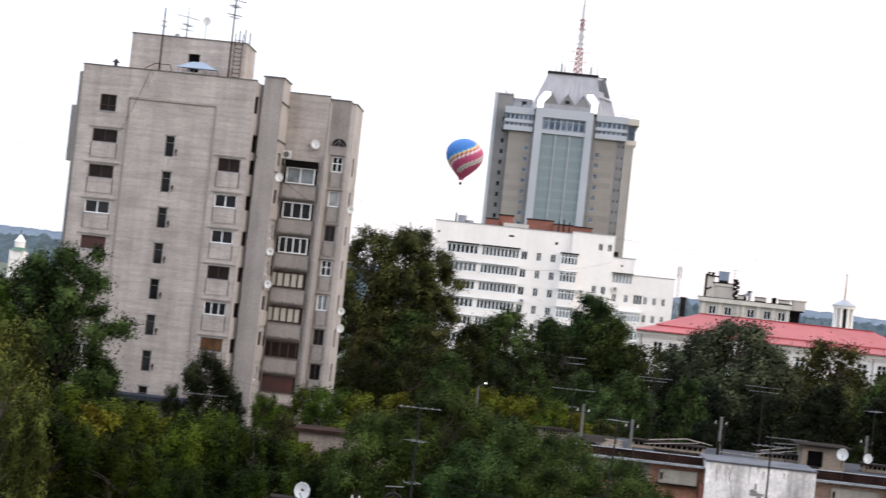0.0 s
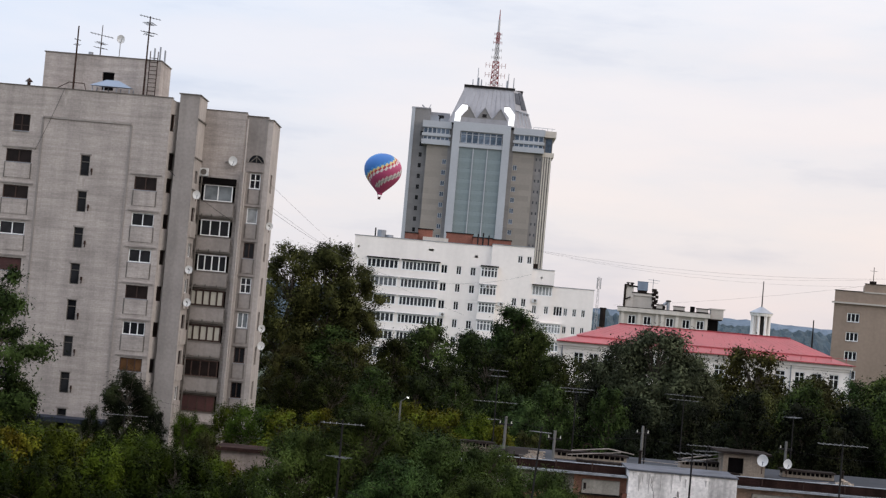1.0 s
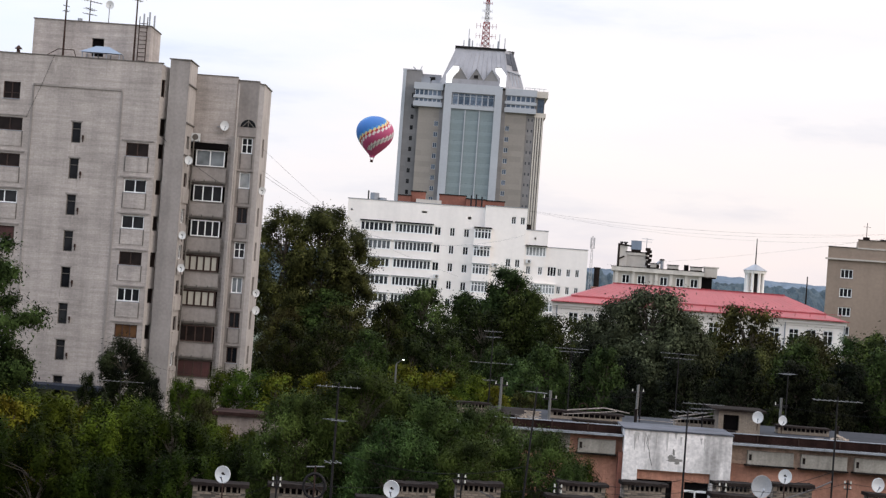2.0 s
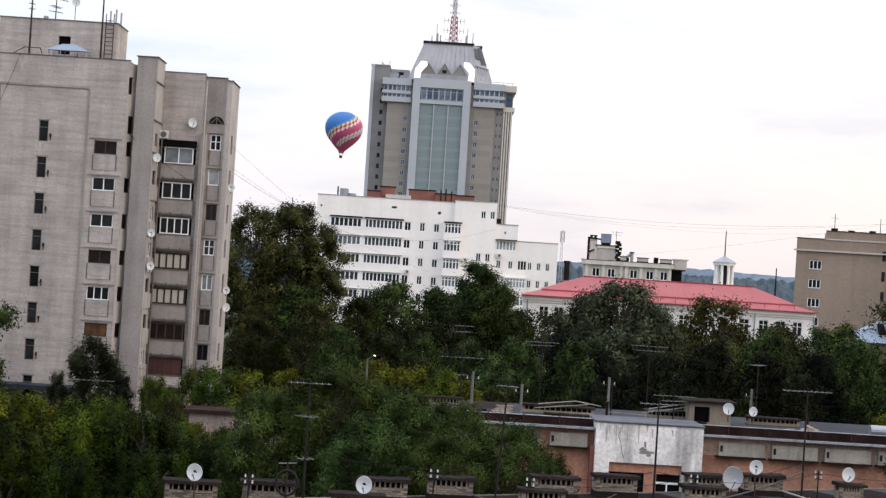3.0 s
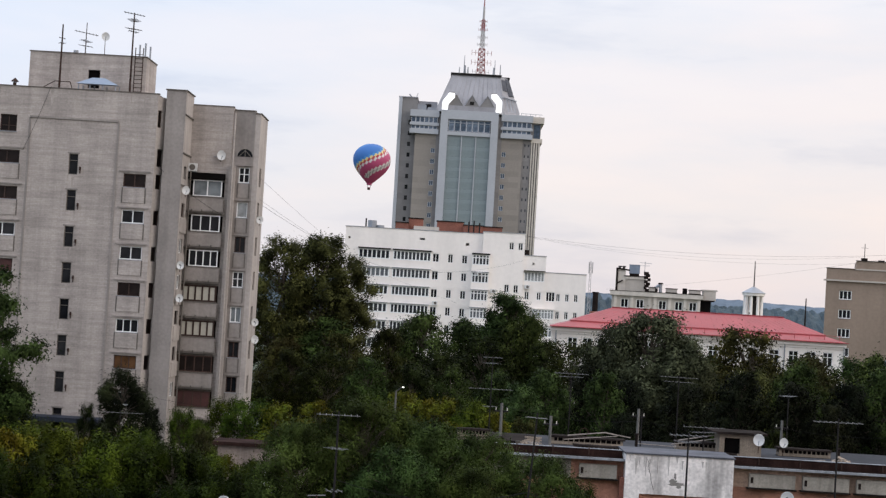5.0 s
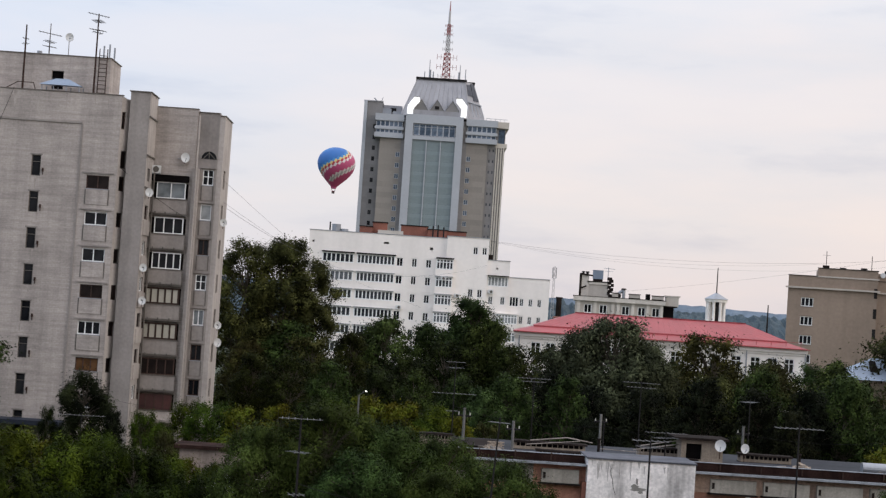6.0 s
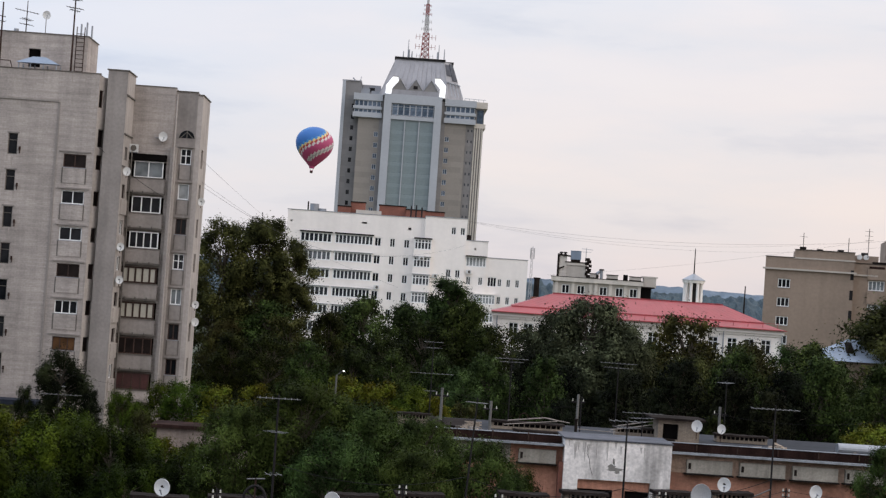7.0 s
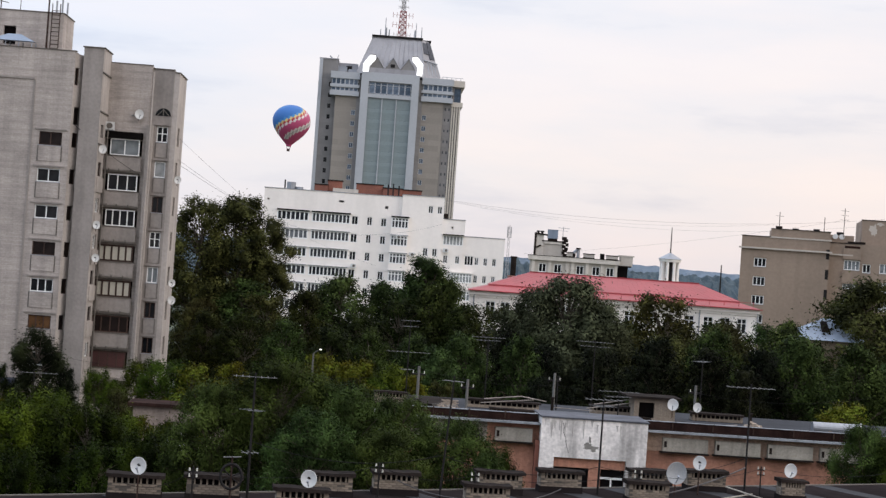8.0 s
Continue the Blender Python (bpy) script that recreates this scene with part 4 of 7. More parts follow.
    for i, (x, z, w, h, n) in enumerate(wide):
        kind = i % 3
        window(b, x, -0.12 if kind < 2 else -1.3, z, w, h, n, WHITE_FRAME, LOGGIA_GLASS, bar=0.16 if kind < 2 else 0.15, cross=0.0 if kind < 2 else 0.7, sill=False)
        part("loggia_ledge", boxes((x - 0.08, x + w + 0.08, -0.35 if kind < 2 else -1.45, 0.05, z + h + 0.02, z + h + 0.10 + (0.12 if i < 3 else 0))), GALV if i >= 3 else DARK_METAL, b)
        if kind == 2:
            part("balcony", boxes((x - 0.05, x + w + 0.05, -1.25, 0.02, z - 1.05, z - 0.02), (x, x + w, -1.05, 0.0, z - 0.02, z + h)), WHITE_PAINT, b)
    part("awning", boxes((11.75 + X, 15.1 + X, -0.9, -0.3, 20.15, 20.28)), DARK_METAL, b)
    for x, z, y in ((4.3, 18.95, -1.6), (6.6, 16.4, -0.95), (-2.4, 14.0, -0.35), (11.9, 17.4, -0.7)):
        unit = part("cooling_unit", boxes((x + X, x + 0.85 + X, y, y + 0.35, z, z + 0.6)), DISH_WHITE, b, "white air conditioner unit")
        part("grille", rods(((x + 0.5 + X, y - 0.02, z + 0.3), (x + 0.5 + X, y + 0.02, z + 0.3), 0.22, 0.22, 12)), GREY_FRAME, unit)
    for x0, x1, z in ((-16.7, 5.05, 25.6), (5.0, 11.7, 25.95), (11.7, 15.2, 22.6), (15.2, 21.65, 20.1)):
        part("coping", boxes((x0 + X, x1 + X, -0.7 if x0 == 5.0 else -0.4 if x0 == 11.7 else -0.08, 14.05, z, z + 0.09)), GALV, b)
    for x0, x1, y, z0, z1 in ((-6.9, -4.6, 3, 25.6, 27.5), (-8.9, -6.9, 2, 25.6, 26.7), (-2.4, 1.9, 5, 25.6, 27.4), (1.9, 5.0, 3, 25.6, 26.9), (4.8, 8.1, 5, 25.9, 26.9)):
        st = part("chimney", boxes((x0 + X, x1 + X, y, y + 2.2, z0, z1)), RED_BRICK, b, "red brick ventilation stack")
        part("chimney_cap", boxes((x0 - 0.1 + X, x1 + 0.1 + X, y - 0.1, y + 2.3, z1, z1 + 0.16)), SLAB_DARK, st)
    part("roof_box", boxes((-6.0 + X, -2.0 + X, 1.2, 4, 25.6, 26.3)), CREAM, b)
    part("roof_tank", rods(((-12.6 + X, 2, 25.6), (-12.6 + X, 2, 26.8), 0.7, 0.7, 12), ((-11.3 + X, 2, 25.6), (-11.3 + X, 2, 26.1), 0.6, 0.6, 12)), GALV, b)
    for x, h in ((-13.6, 1.5), (2.7, 1.9), (3.5, 2.1), (4.4, 1.8)):
        part("roof_post", rods(((x + X, 2, 25.6), (x + X, 2, 25.6 + h), 0.12)), DARK_METAL, b)
    part("corner_vent", boxes((11.7 + X, 12.4 + X, 0.4, 1.0, 22.6, 23.5)), SLAB_DARK, b)


white_flats()


# ---- long white house with a red hipped roof ----
def red_house():
    b = thing("public_building", "long white house with red sheet metal hipped roof", "building", pose(11.5, 180.0, 0, 0, 0, -3.65))
    X = -11.5
    wins = [(x + X, 10.15 - 3.6 * k, 1.05, 1.55) for k in (0, 1) for x in (13.3, 14.9, 16.5, 18.6, 21.5, 24.4, 26.3, 28.45, 30.6, 32.8, 35.0, 37.05, 38.9, 40.7)]
    bm = bmesh.new()
    block(bm, 11.5 + X, 42.9 + X, 0, 12, 0, 12.75, front=wins)
    part("wall", bm, WHITE_PAINT, b)
    for x, z, w, h in wins:
        window(b, x, 0, z, w, h, 2, WHITE_FRAME, GLASS, cross=0.66, bar=0.08)
    part("cornice", boxes((11.35 + X, 43.1 + X, -0.35, 0.0, 12.35, 12.78), (11.45 + X, 43.0 + X, -0.15, 0.0, 12.1, 12.35)), WHITE_PAINT, b, "white moulded cornice")
    for x in (12.0, 36.6, 42.9):
        part("downpipe", rods(((x + X, -0.12, 0), (x + X, -0.12, 12.4), 0.07)), GALV, b)
    bm = bmesh.new()
    ring = lambda z, dx, y0, y1: [bm.verts.new(p) for p in ((11.3 + dx + X, y0, z), (43.3 - dx + X, y0, z), (43.3 - dx + X, y1, z), (11.3 + dx + X, y1, z))]
    r0, r1, r2 = ring(12.8, 0, -0.6, 12.6), ring(13.42, 2.2, 1.3, 10.7), ring(13.56, 2.2, 1.3, 10.7)
    top = [bm.verts.new(p) for p in ((18.2 + X, 5.7, 15.2), (37.0 + X, 5.7, 15.2), (37.0 + X, 6.3, 15.2), (18.2 + X, 6.3, 15.2))]
    for a, c in ((r0, r1), (r1, r2), (r2, top)):
        for i in range(4):
            bm.faces.new((a[i], a[(i + 1) % 4], c[(i + 1) % 4], c[i]))
    bm.faces.new(top)
    roof = part("roof", bm, RED_ROOF, b, "red standing-seam sheet roof")
    for i in range(40):
        k = i / 39
        x = 13.9 + 27.2 * k
        tx = 18.2 + 18.8 * k
        part("seam", rods(((x + X, 1.32, 13.575), (tx + X, 5.7, 15.207), 0.008, 0.008, 4)), RED_ROOF, roof)
    part("ridge_cap", boxes((18.1 + X, 37.1 + X, 5.6, 6.4, 15.2, 15.28)), RED_ROOF, roof)
    part("gutter", boxes((11.3 + X, 43.3 + X, -0.75, -0.6, 12.76, 12.86)), RED_ROOF, roof)
    part("roof_rail", rods(*[((x + X, 0.1, 13.0), (x + X, 0.1, 13.55), 0.03) for x in np.arange(20.0, 43, 1.6)], ((20.0 + X, 0.1, 13.5), (42.6 + X, 0.1, 13.5), 0.03)), RED_ROOF, roof)
    # dark red gable of a low annex behind its far end
    part("annex", boxes((16.0 + X, 21.5 + X, 16, 24, 0, 14.6)), RED_BRICK, b)


red_house()


# ---- cream house with pilasters and roof plant ----
def cream_house():
    b = thing("public_building", "cream house with white pilasters and cluttered flat roof", "building", pose(32.7, 330.0, 0, 0, 0, -5.7))
    X = -32.7
    wins = [(x + X, 15.5, 1.5, 1.75) for x in (34.5, 37.55, 42.0, 45.2, 48.0)]
    bm = bmesh.new()
    block(bm, 32.7 + X, 50.2 + X, 0, 18, 0, 18.4, front=wins)
    part("wall", bm, CREAM, b)
    for x, z, w, h in wins:
        window(b, x, 0, z, w, h, 2, WHITE_FRAME, GLASS, bar=0.12)
    for x in (33.1, 36.4, 39.9, 41.0, 43.9, 46.9, 49.6):
        part("pilaster", boxes((x + X, x + 0.6 + X, -0.25, 0.0, 8, 17.9)), CREAM_PALE, b)
    part("cornice", boxes((32.3 + X, 50.6 + X, -0.6, 18, 17.9, 18.75)), CREAM_PALE, b)
    part("roof_edge", boxes((32.2 + X, 50.7 + X, -0.65, 18, 18.75, 18.85)), SLAB_DARK, b, "dark tin roof edge")
    part("dark_end", boxes((50.2 + X, 52.3 + X, 1.0, 18, 0, 17.6)), VOID, b)
    part("end_roof", boxes((50.2 + X, 53.0 + X, 0.6, 18, 17.6, 17.85)), SLAB_DARK, b)
    part("end_box", boxes((50.9 + X, 53.4 + X, 4.0, 9, 17.8, 20.0), (50.6 + X, 53.7 + X, 3.9, 9.1, 19.75, 20.0)), CREAM, b)
    part("roof_room", boxes((35.2 + X, 39.2 + X, 3, 9, 18.8, 21.7)), CREAM, b)
    part("room_cornice", boxes((35.0 + X, 39.4 + X, 2.8, 9.1, 21.3, 21.75)), CREAM_PALE, b)
    part("room_roof", boxes((34.9 + X, 39.5 + X, 2.7, 9.1, 21.75, 21.95)), SLAB_DARK, b)
    part("side_wall", boxes((33.7 + X, 35.2 + X, 2.8, 6, 18.8, 23.1)), CREAM_PALE, b)
    part("flue_pipe", rods(((33.5 + X, 2.6, 18.8), (33.5 + X, 2.6, 23.4), 0.22, 0.22, 8), ((33.5 + X, 2.6, 23.3), (36.0 + X, 2.6, 23.0), 0.16, 0.16, 8), ((33.5 + X, 2.6, 20.3), (34.7 + X, 2.6, 20.9), 0.14, 0.14, 8)), SLAB_DARK, b)
    for x, z, r in ((34.0, 23.1, 0.3), (34.8, 23.1, 0.36)):
        part("cowl", rods(((x + X, 4, z), (x + X, 4, z + 0.5), r * 0.7, r * 0.7, 10), ((x + X, 4, z + 0.5), (x + X, 4, z + 0.75), r * 1.3, r, 10)), DARK_METAL, b)
    stand = part("unit_stand", boxes((36.0 + X, 37.9 + X, 3.3, 4.8, 21.95, 22.4)), SLAB_DARK, b)
    part("cooling_unit", boxes((35.9 + X, 38.0 + X, 3.2, 5, 22.4, 24.1), (36.9 + X, 37.0 + X, 3.15, 5, 22.5, 24.0), (35.85 + X, 38.05 + X, 3.15, 5.05, 24.1, 24.2)), BLUE_SHEET, b)
    rng = random.Random(12)
    for i in range(9):
        x, z = 39.2 + rng.uniform(0, 0.9), 18.9 + 0.42 * i
        part("dark_duct", boxes((x + X - 0.4, x + X + rng.uniform(0.2, 0.6), 2.6 + rng.uniform(0, 0.5), 4, z, z + 0.62)), SLAB_DARK, b)
    for x0, x1, h in ((40.0, 41.2, 0.9), (43.4, 45.6, 0.85), (48.0, 50.3, 0.8)):
        curb = part("roof_curb", boxes((x0 + X, x1 + X, 2.5, 4.2, 18.85, 18.85 + h)), CREAM, b)
        part("curb_cap", boxes((x0 - 0.12 + X, x1 + 0.12 + X, 2.4, 4.3, 18.85 + h, 19.0 + h)), DARK_METAL, curb)
        part("curb_foot", boxes((x0 - 0.05 + X, x1 + 0.05 + X, 2.45, 4.25, 18.84, 19.05)), SLAB_DARK, curb)
    part("black_box", boxes((46.7 + X, 47.6 + X, 2.5, 3.4, 18.85, 20.0)), VOID, b)
    part("roof_duct", rods(((41.4 + X, 3, 19.9), (42.3 + X, 3, 20.5), 0.3, 0.3, 8), ((42.3 + X, 3, 18.85), (42.3 + X, 3, 20.6), 0.32, 0.32, 8), ((41.4 + X, 3, 18.85), (41.4 + X, 3, 20.0), 0.36, 0.36, 8)), GALV, b)
    part("duct_cap", rods(((42.3 + X, 3, 20.6), (42.3 + X, 3, 20.85), 0.6, 0.4, 10)), SLAB_DARK, b)
    part("duct_mouth", rods(((41.4 + X, 2.8, 19.3), (41.4 + X, 2.55, 19.3), 0.4, 0.4, 10)), SLAB_DARK, b)
    part("roof_aerial", rods(((39.0 + X, 4, 22.0), (39.0 + X, 4, 24.9), 0.06), ((38.0 + X, 4, 24.7), (40.3 + X, 4, 24.6), 0.05), ((38.2 + X, 4, 24.1), (40.0 + X, 4, 24.1), 0.04)), GALV, b)


cream_house()


# ---- brown rendered block ----
def brown_flats():
    b = thing("apartment_building", "brown rendered block of flats with pale cornice bands", "building", pose(58.1, 255.0, 0, 0, 0, -12.8))
    X = -58.1
    wins = [(60.15 + X, 18.6 - 2.92 * i, 1.85, 1.35) for i in range(6)]
    bm = bmesh.new()
    block(bm, 58.1 + X, 71.5 + X, 0, 16, 0, 23.3, front=wins, right=[])
    block(bm, 62.5 + X, 71.5 + X, 0.2, 16, 23.3, 24.6)
    part("wall", bm, BROWN_RENDER, b)
    for x, z, w, h in wins:
        window(b, x, 0, z, w, h, 3, WHITE_FRAME, GLASS, bar=0.1)
    wing = [(73.9 + X, 19.05 - 2.92 * i, 2.4, 1.5, 4) for i in range(5)] + [(76.75 + X, 18.75 - 2.92 * i, 1.2, 1.35, 2) for i in range(5)] + [(79.3 + X, 18.8 - 2.92 * i, 2.2, 1.5, 3) for i in range(5)]
    bm = bmesh.new()
    block(bm, 71.5 + X, 90 + X, 2.5, 18, 0, 23.1, front=[w[:4] for w in wing])
    part("wall", bm, BROWN_RENDER, b)
    for x, z, w, h, n in wing:
        window(b, x, 2.5, z, w, h, n, WHITE_FRAME, CURTAIN_GLASS if n > 2 else GLASS, bar=0.1)
    for z in (20.4, 17.3, 14.2):
        part("slit_window", boxes((71.0 + X, 71.5 + X, -0.03, 0.05, z, z + 1.5)), DARK_METAL, b)
    part("upper_block", boxes((76.4 + X, 90 + X, 4.5, 18, 23.1, 27.0)), BROWN_RENDER, b)
    part("cornice", boxes((57.7 + X, 71.9 + X, -0.4, 0.0, 21.35, 21.6), (62.3 + X, 71.7 + X, -0.1, 0.2, 23.2, 23.42), (71.5 + X, 75.2 + X, 2.2, 2.5, 21.2, 21.42)), BROWN_TRIM, b)
    part("coping", boxes((58.0 + X, 62.5 + X, -0.1, 0.3, 23.3, 23.4), (62.4 + X, 71.6 + X, 0.1, 0.5, 24.6, 24.7), (71.5 + X, 76.4 + X, 2.4, 2.8, 23.1, 23.2), (76.3 + X, 90 + X, 4.4, 4.9, 27.0, 27.1)), DARK_METAL, b)
    for v in (((73.2 + X, 5, 24.4), (73.2 + X, 5, 24.9), 0.55, 0.55, 10), ((69.5 + X, 4, 24.6), (69.5 + X, 4, 25.1), 0.5, 0.5, 8), ((66.3 + X, 4, 24.6), (66.3 + X, 4, 25.0), 0.5, 0.5, 8)):
        part("roof_vent", rods(v), DARK_METAL, b)
    part("rear_room", boxes((71.6 + X, 75.3 + X, 4, 8, 23.1, 24.4)), BROWN_RENDER, b)
    for x in (72.4, 73.4):
        part("dish", rods(((x + X, 3.9, 24.15), (x + X, 3.8, 24.15), 0.12, 0.42, 14)), DISH_WHITE, b)
    for z0, z1 in ((16.9, 18.9), (20.7, 22.4)):
        part("bay_panel", boxes((73.7 + X, 76.4 + X, 2.2, 2.5, z0, z1)), BROWN_RENDER, b)
    part("bay_slot", boxes((73.9 + X, 76.2 + X, 2.17, 2.5, 22.42, 22.75)), RUSTY_PARAPET, b)
    for x0, z0, w, h in ((77.5, 24.6, 1.4, 2.0), (80.2, 25.3, 3.0, 1.5), (78.6, 26.2, 1.2, 0.6)):
        bm = bmesh.new()
        prng = random.Random(int(x0 * 10))
        bm.faces.new([bm.verts.new((x0 + w / 2 + X + w * 0.5 * math.cos(a) * q, 4.488, z0 + h / 2 + h * 0.5 * math.sin(a) * q)) for a, q in ((2 * math.pi * i / 20, prng.uniform(0.55, 1.15)) for i in range(20))])
        part("bare_patch", bm, BROWN_TRIM, b, "paler peeled patch")
    part("chimney", boxes((63.2 + X, 64.2 + X, 3, 4, 24.6, 25.2)), SLAB_DARK, b)
    part("chimney", boxes((74.4 + X, 77.0 + X, 3, 4.4, 23.1, 23.5)), SLAB_DARK, b)
    for ax, z0, z1, arms in ((63.7, 25.0, 27.4, (26.8,)), (70.6, 24.6, 27.0, ()), (73.6, 24.0, 28.6, (28.2, 27.5, 26.8))):
        part("aerial", rods(((ax + X, 3, z0), (ax + X, 3, z1), 0.05), *[((ax - 0.6 + X, 3, z), (ax + 0.6 + X, 3, z - 0.05), 0.025) for z in arms]), DARK_METAL, b)


brown_flats()


# ---- belvedere with columns and a spire ----
def belvedere():
    b = thing("belvedere", "white columned belvedere with grey conical roof and spire", "tower", pose(73.8, 400.0, 0))
    part("base", boxes((-3.0, 3.0, -3.0, 3.0, 0, 14.6)), WHITE_PAINT, b)
    for i in range(8):
        a = 2 * math.pi * (i + 0.5) / 8
        part("column", rods(((2.1 * math.cos(a), 2.1 * math.sin(a), 14.6), (2.1 * math.cos(a), 2.1 * math.sin(a), 20.2), 0.36, 0.30, 10)), WHITE_PAINT, b)
    part("core", rods(((0, 0, 14.6), (0, 0, 20.2), 0.8, 0.8, 10)), DARK_METAL, b)
    part("entablature", rods(((0, 0, 20.2), (0, 0, 20.9), 2.6, 2.75, 24)), WHITE_PAINT, b)
    part("roof", rods(((0, 0, 20.9), (0, 0, 22.4), 2.95, 0.35, 24)), GALV, b, "grey sheet cone roof")
    part("spire", rods(((0, 0, 22.3), (0, 0, 28.6), 0.16, 0.10)), DARK_METAL, b)


belvedere()


# ---- trees ----
LEAF_TUMBLE = 0.42


def cards(name, clumps, n, length, width, hang, seed, material):
    """A crown of many small leaf sprays, each one blade, gathered in clumps; hang: how far they droop."""
    rng = np.random.default_rng(seed)
    c = np.array(clumps)
    vol = c[:, 3] * c[:, 4]
    pick = rng.choice(len(c), n, p=vol / vol.sum())
    d = rng.normal(size=(n, 3))
    d /= np.linalg.norm(d, axis=1, keepdims=True)
    r = np.abs(rng.normal(0.60, 0.27, n)) * (1 + 0.4 * rng.random(n) ** 6)
    p = c[pick, :3] + d * r[:, None] * c[pick][:, [3, 3, 4]]
    # a part of the leaves fills the crown between the clumps
    fill = rng.random(n) < (0.09 if hang > 0.2 else 0.2)
    other = rng.choice(len(c), n)
    w = rng.random(n)[:, None]
    mid = c[pick, :3] * w + c[other, :3] * (1 - w) + rng.normal(size=(n, 3)) * c[pick, 3:4] * 0.35
    p = np.where(fill[:, None], mid, p)
    # boughs are uneven: the clumps are bent and torn at two scales
    size = float(np.median(c[:, 3]))
    for k, amount in ((1.9, 0.30 if hang > 0.2 else 0.2), (4.7, 0.16 if hang > 0.2 else 0.1)):
        p = p + amount * size * np.sin(p[:, [1, 2, 0]] * k / size + np.array([0.7, 2.1, 4.4]) + seed)
    if hang:
        p[:, 2] -= hang * rng.random(n) ** 2 * 1.6
    axis = d * 0.7 + rng.normal(size=(n, 3)) * 0.8
    axis[:, 2] = axis[:, 2] * (1 - min(hang, 0.9)) - hang * 1.6
    axis /= np.linalg.norm(axis, axis=1, keepdims=True)
    # blades lie like shingles on their bough: they turn their upper side outwards, some tumbled
    mid = c[:, :3].mean(0)
    crown_out = (p - mid) / (np.linalg.norm(p - mid, axis=1, keepdims=True) + 1e-6)
    out = d + 0.55 * crown_out + np.array([0, 0, 0.3])
    out /= np.linalg.norm(out, axis=1, keepdims=True)
    face = out + rng.normal(size=(n, 3)) * LEAF_TUMBLE
    face /= np.linalg.norm(face, axis=1, keepdims=True)
    axis = axis - face * (axis * face).sum(1, keepdims=True)
    axis /= np.linalg.norm(axis, axis=1, keepdims=True) + 1e-9
    side = np.cross(axis, face)
    out = out * 0.65 + face * 0.35
    out /= np.linalg.norm(out, axis=1, keepdims=True)
    # larger blades inside, finer ones at the outside of a clump
    k = (rng.uniform(0.6, 1.3, n) * np.clip(1.3 - 0.5 * r, 0.8, 1.25))[:, None]
    bend = -face * (0.12 * length * k)
    v = np.stack([p + side * width * 0.5 * k, p + axis * length * k + bend, p - side * width * 0.5 * k + axis * length * 0.3 * k], 1).reshape(-1, 3)
    me = bpy.data.meshes.new(name)
    me.vertices.add(3 * n)
    me.vertices.foreach_set("co", v.astype(np.float32).ravel())
    me.loops.add(3 * n)
    me.loops.foreach_set("vertex_index", np.arange(3 * n, dtype=np.int32))
    me.polygons.add(n)
    me.polygons.foreach_set("loop_start", np.arange(0, 3 * n, 3, dtype=np.int32))
    me.update(calc_edges=True)
    nor = me.attributes.new("custom_normal", "FLOAT_VECTOR", "CORNER")
    nor.data.foreach_set("vector", np.repeat(out, 3, 0).astype(np.float32).ravel())
    me.materials.append(material)
    return me


def crown_clumps(H, base, R, shape, count, size, rng, hang=0.0):
    out = []
    for _ in range(count if hang <= 0.2 else int(count * 0.74)):
        u = rng.random() ** (1.35 if shape == "cone" else 1.0)
        z = base + (H - base) * u
        prof = {"round": math.sqrt(max(0.05, 1 - (2 * u - 0.85) ** 2 * 0.85)), "cone": 1.0 - 0.9 * u, "tall": math.sqrt(max(0.06, 1 - (2 * u - 1.0) ** 2 * 0.8)), "dome": math.sqrt(max(0.05, 1 - u ** 2))}[shape]
        a = rng.random() * 2 * math.pi
        k = R * prof * math.sqrt(rng.uniform(0.38 if hang > 0.2 else 0.16, 1.0))
        s = size * rng.uniform(0.65, 1.25)
        tall = s * rng.uniform(0.65, 0.95)
        if hang > 0.2:   # curtains of twigs
            s, tall = s * 0.72, s * rng.uniform(1.2, 1.9)
        out.append((k * math.cos(a) * 0.95, k * math.sin(a) * 0.95, min(z, H - tall * 0.6), s, tall))
    return out


def make_tree(name, H, base, R, shape, count, size, n, length, width, hang, seed, leaf, label, twist=0.25):
    """Tapered trunk with limbs that reach the clumps, and a crown of leaf sprays."""
    rng = random.Random(seed)
    cl = crown_clumps(H, base, R, shape, count, size, rng, hang)
    t = thing(name, label, "tree", pose(0, -300, 0))
    bm = bmesh.new()
    r0 = 0.018 * H + 0.05
    pts = [Vector((twist * math.sin(i * 1.7 + seed) * i / 5, twist * math.cos(i * 2.1 + seed) * i / 5, H * 0.86 * i / 6)) for i in range(7)]
    for i in range(6):
        rod(bm, pts[i], pts[i + 1], r0 * (1 - i / 6.6), r0 * (1 - (i + 1) / 6.6), 7)
    for c in cl:
        q = Vector(c[:3])
        f = min(5, max(1, int((q.z - 0.25 * R) / (H * 0.86) * 6)))
        mid = pts[f].lerp(q, 0.5) + Vector((0, 0, 0.25))
        rod(bm, pts[f], mid, r0 * 0.24, r0 * 0.13, 5)
        rod(bm, mid, q, r0 * 0.13, 0.015, 4)
    part("trunk", bm, BARK, t)
    part("crown", cards("crown", cl, n, length, width, hang, seed, leaf), None, t)
    return t


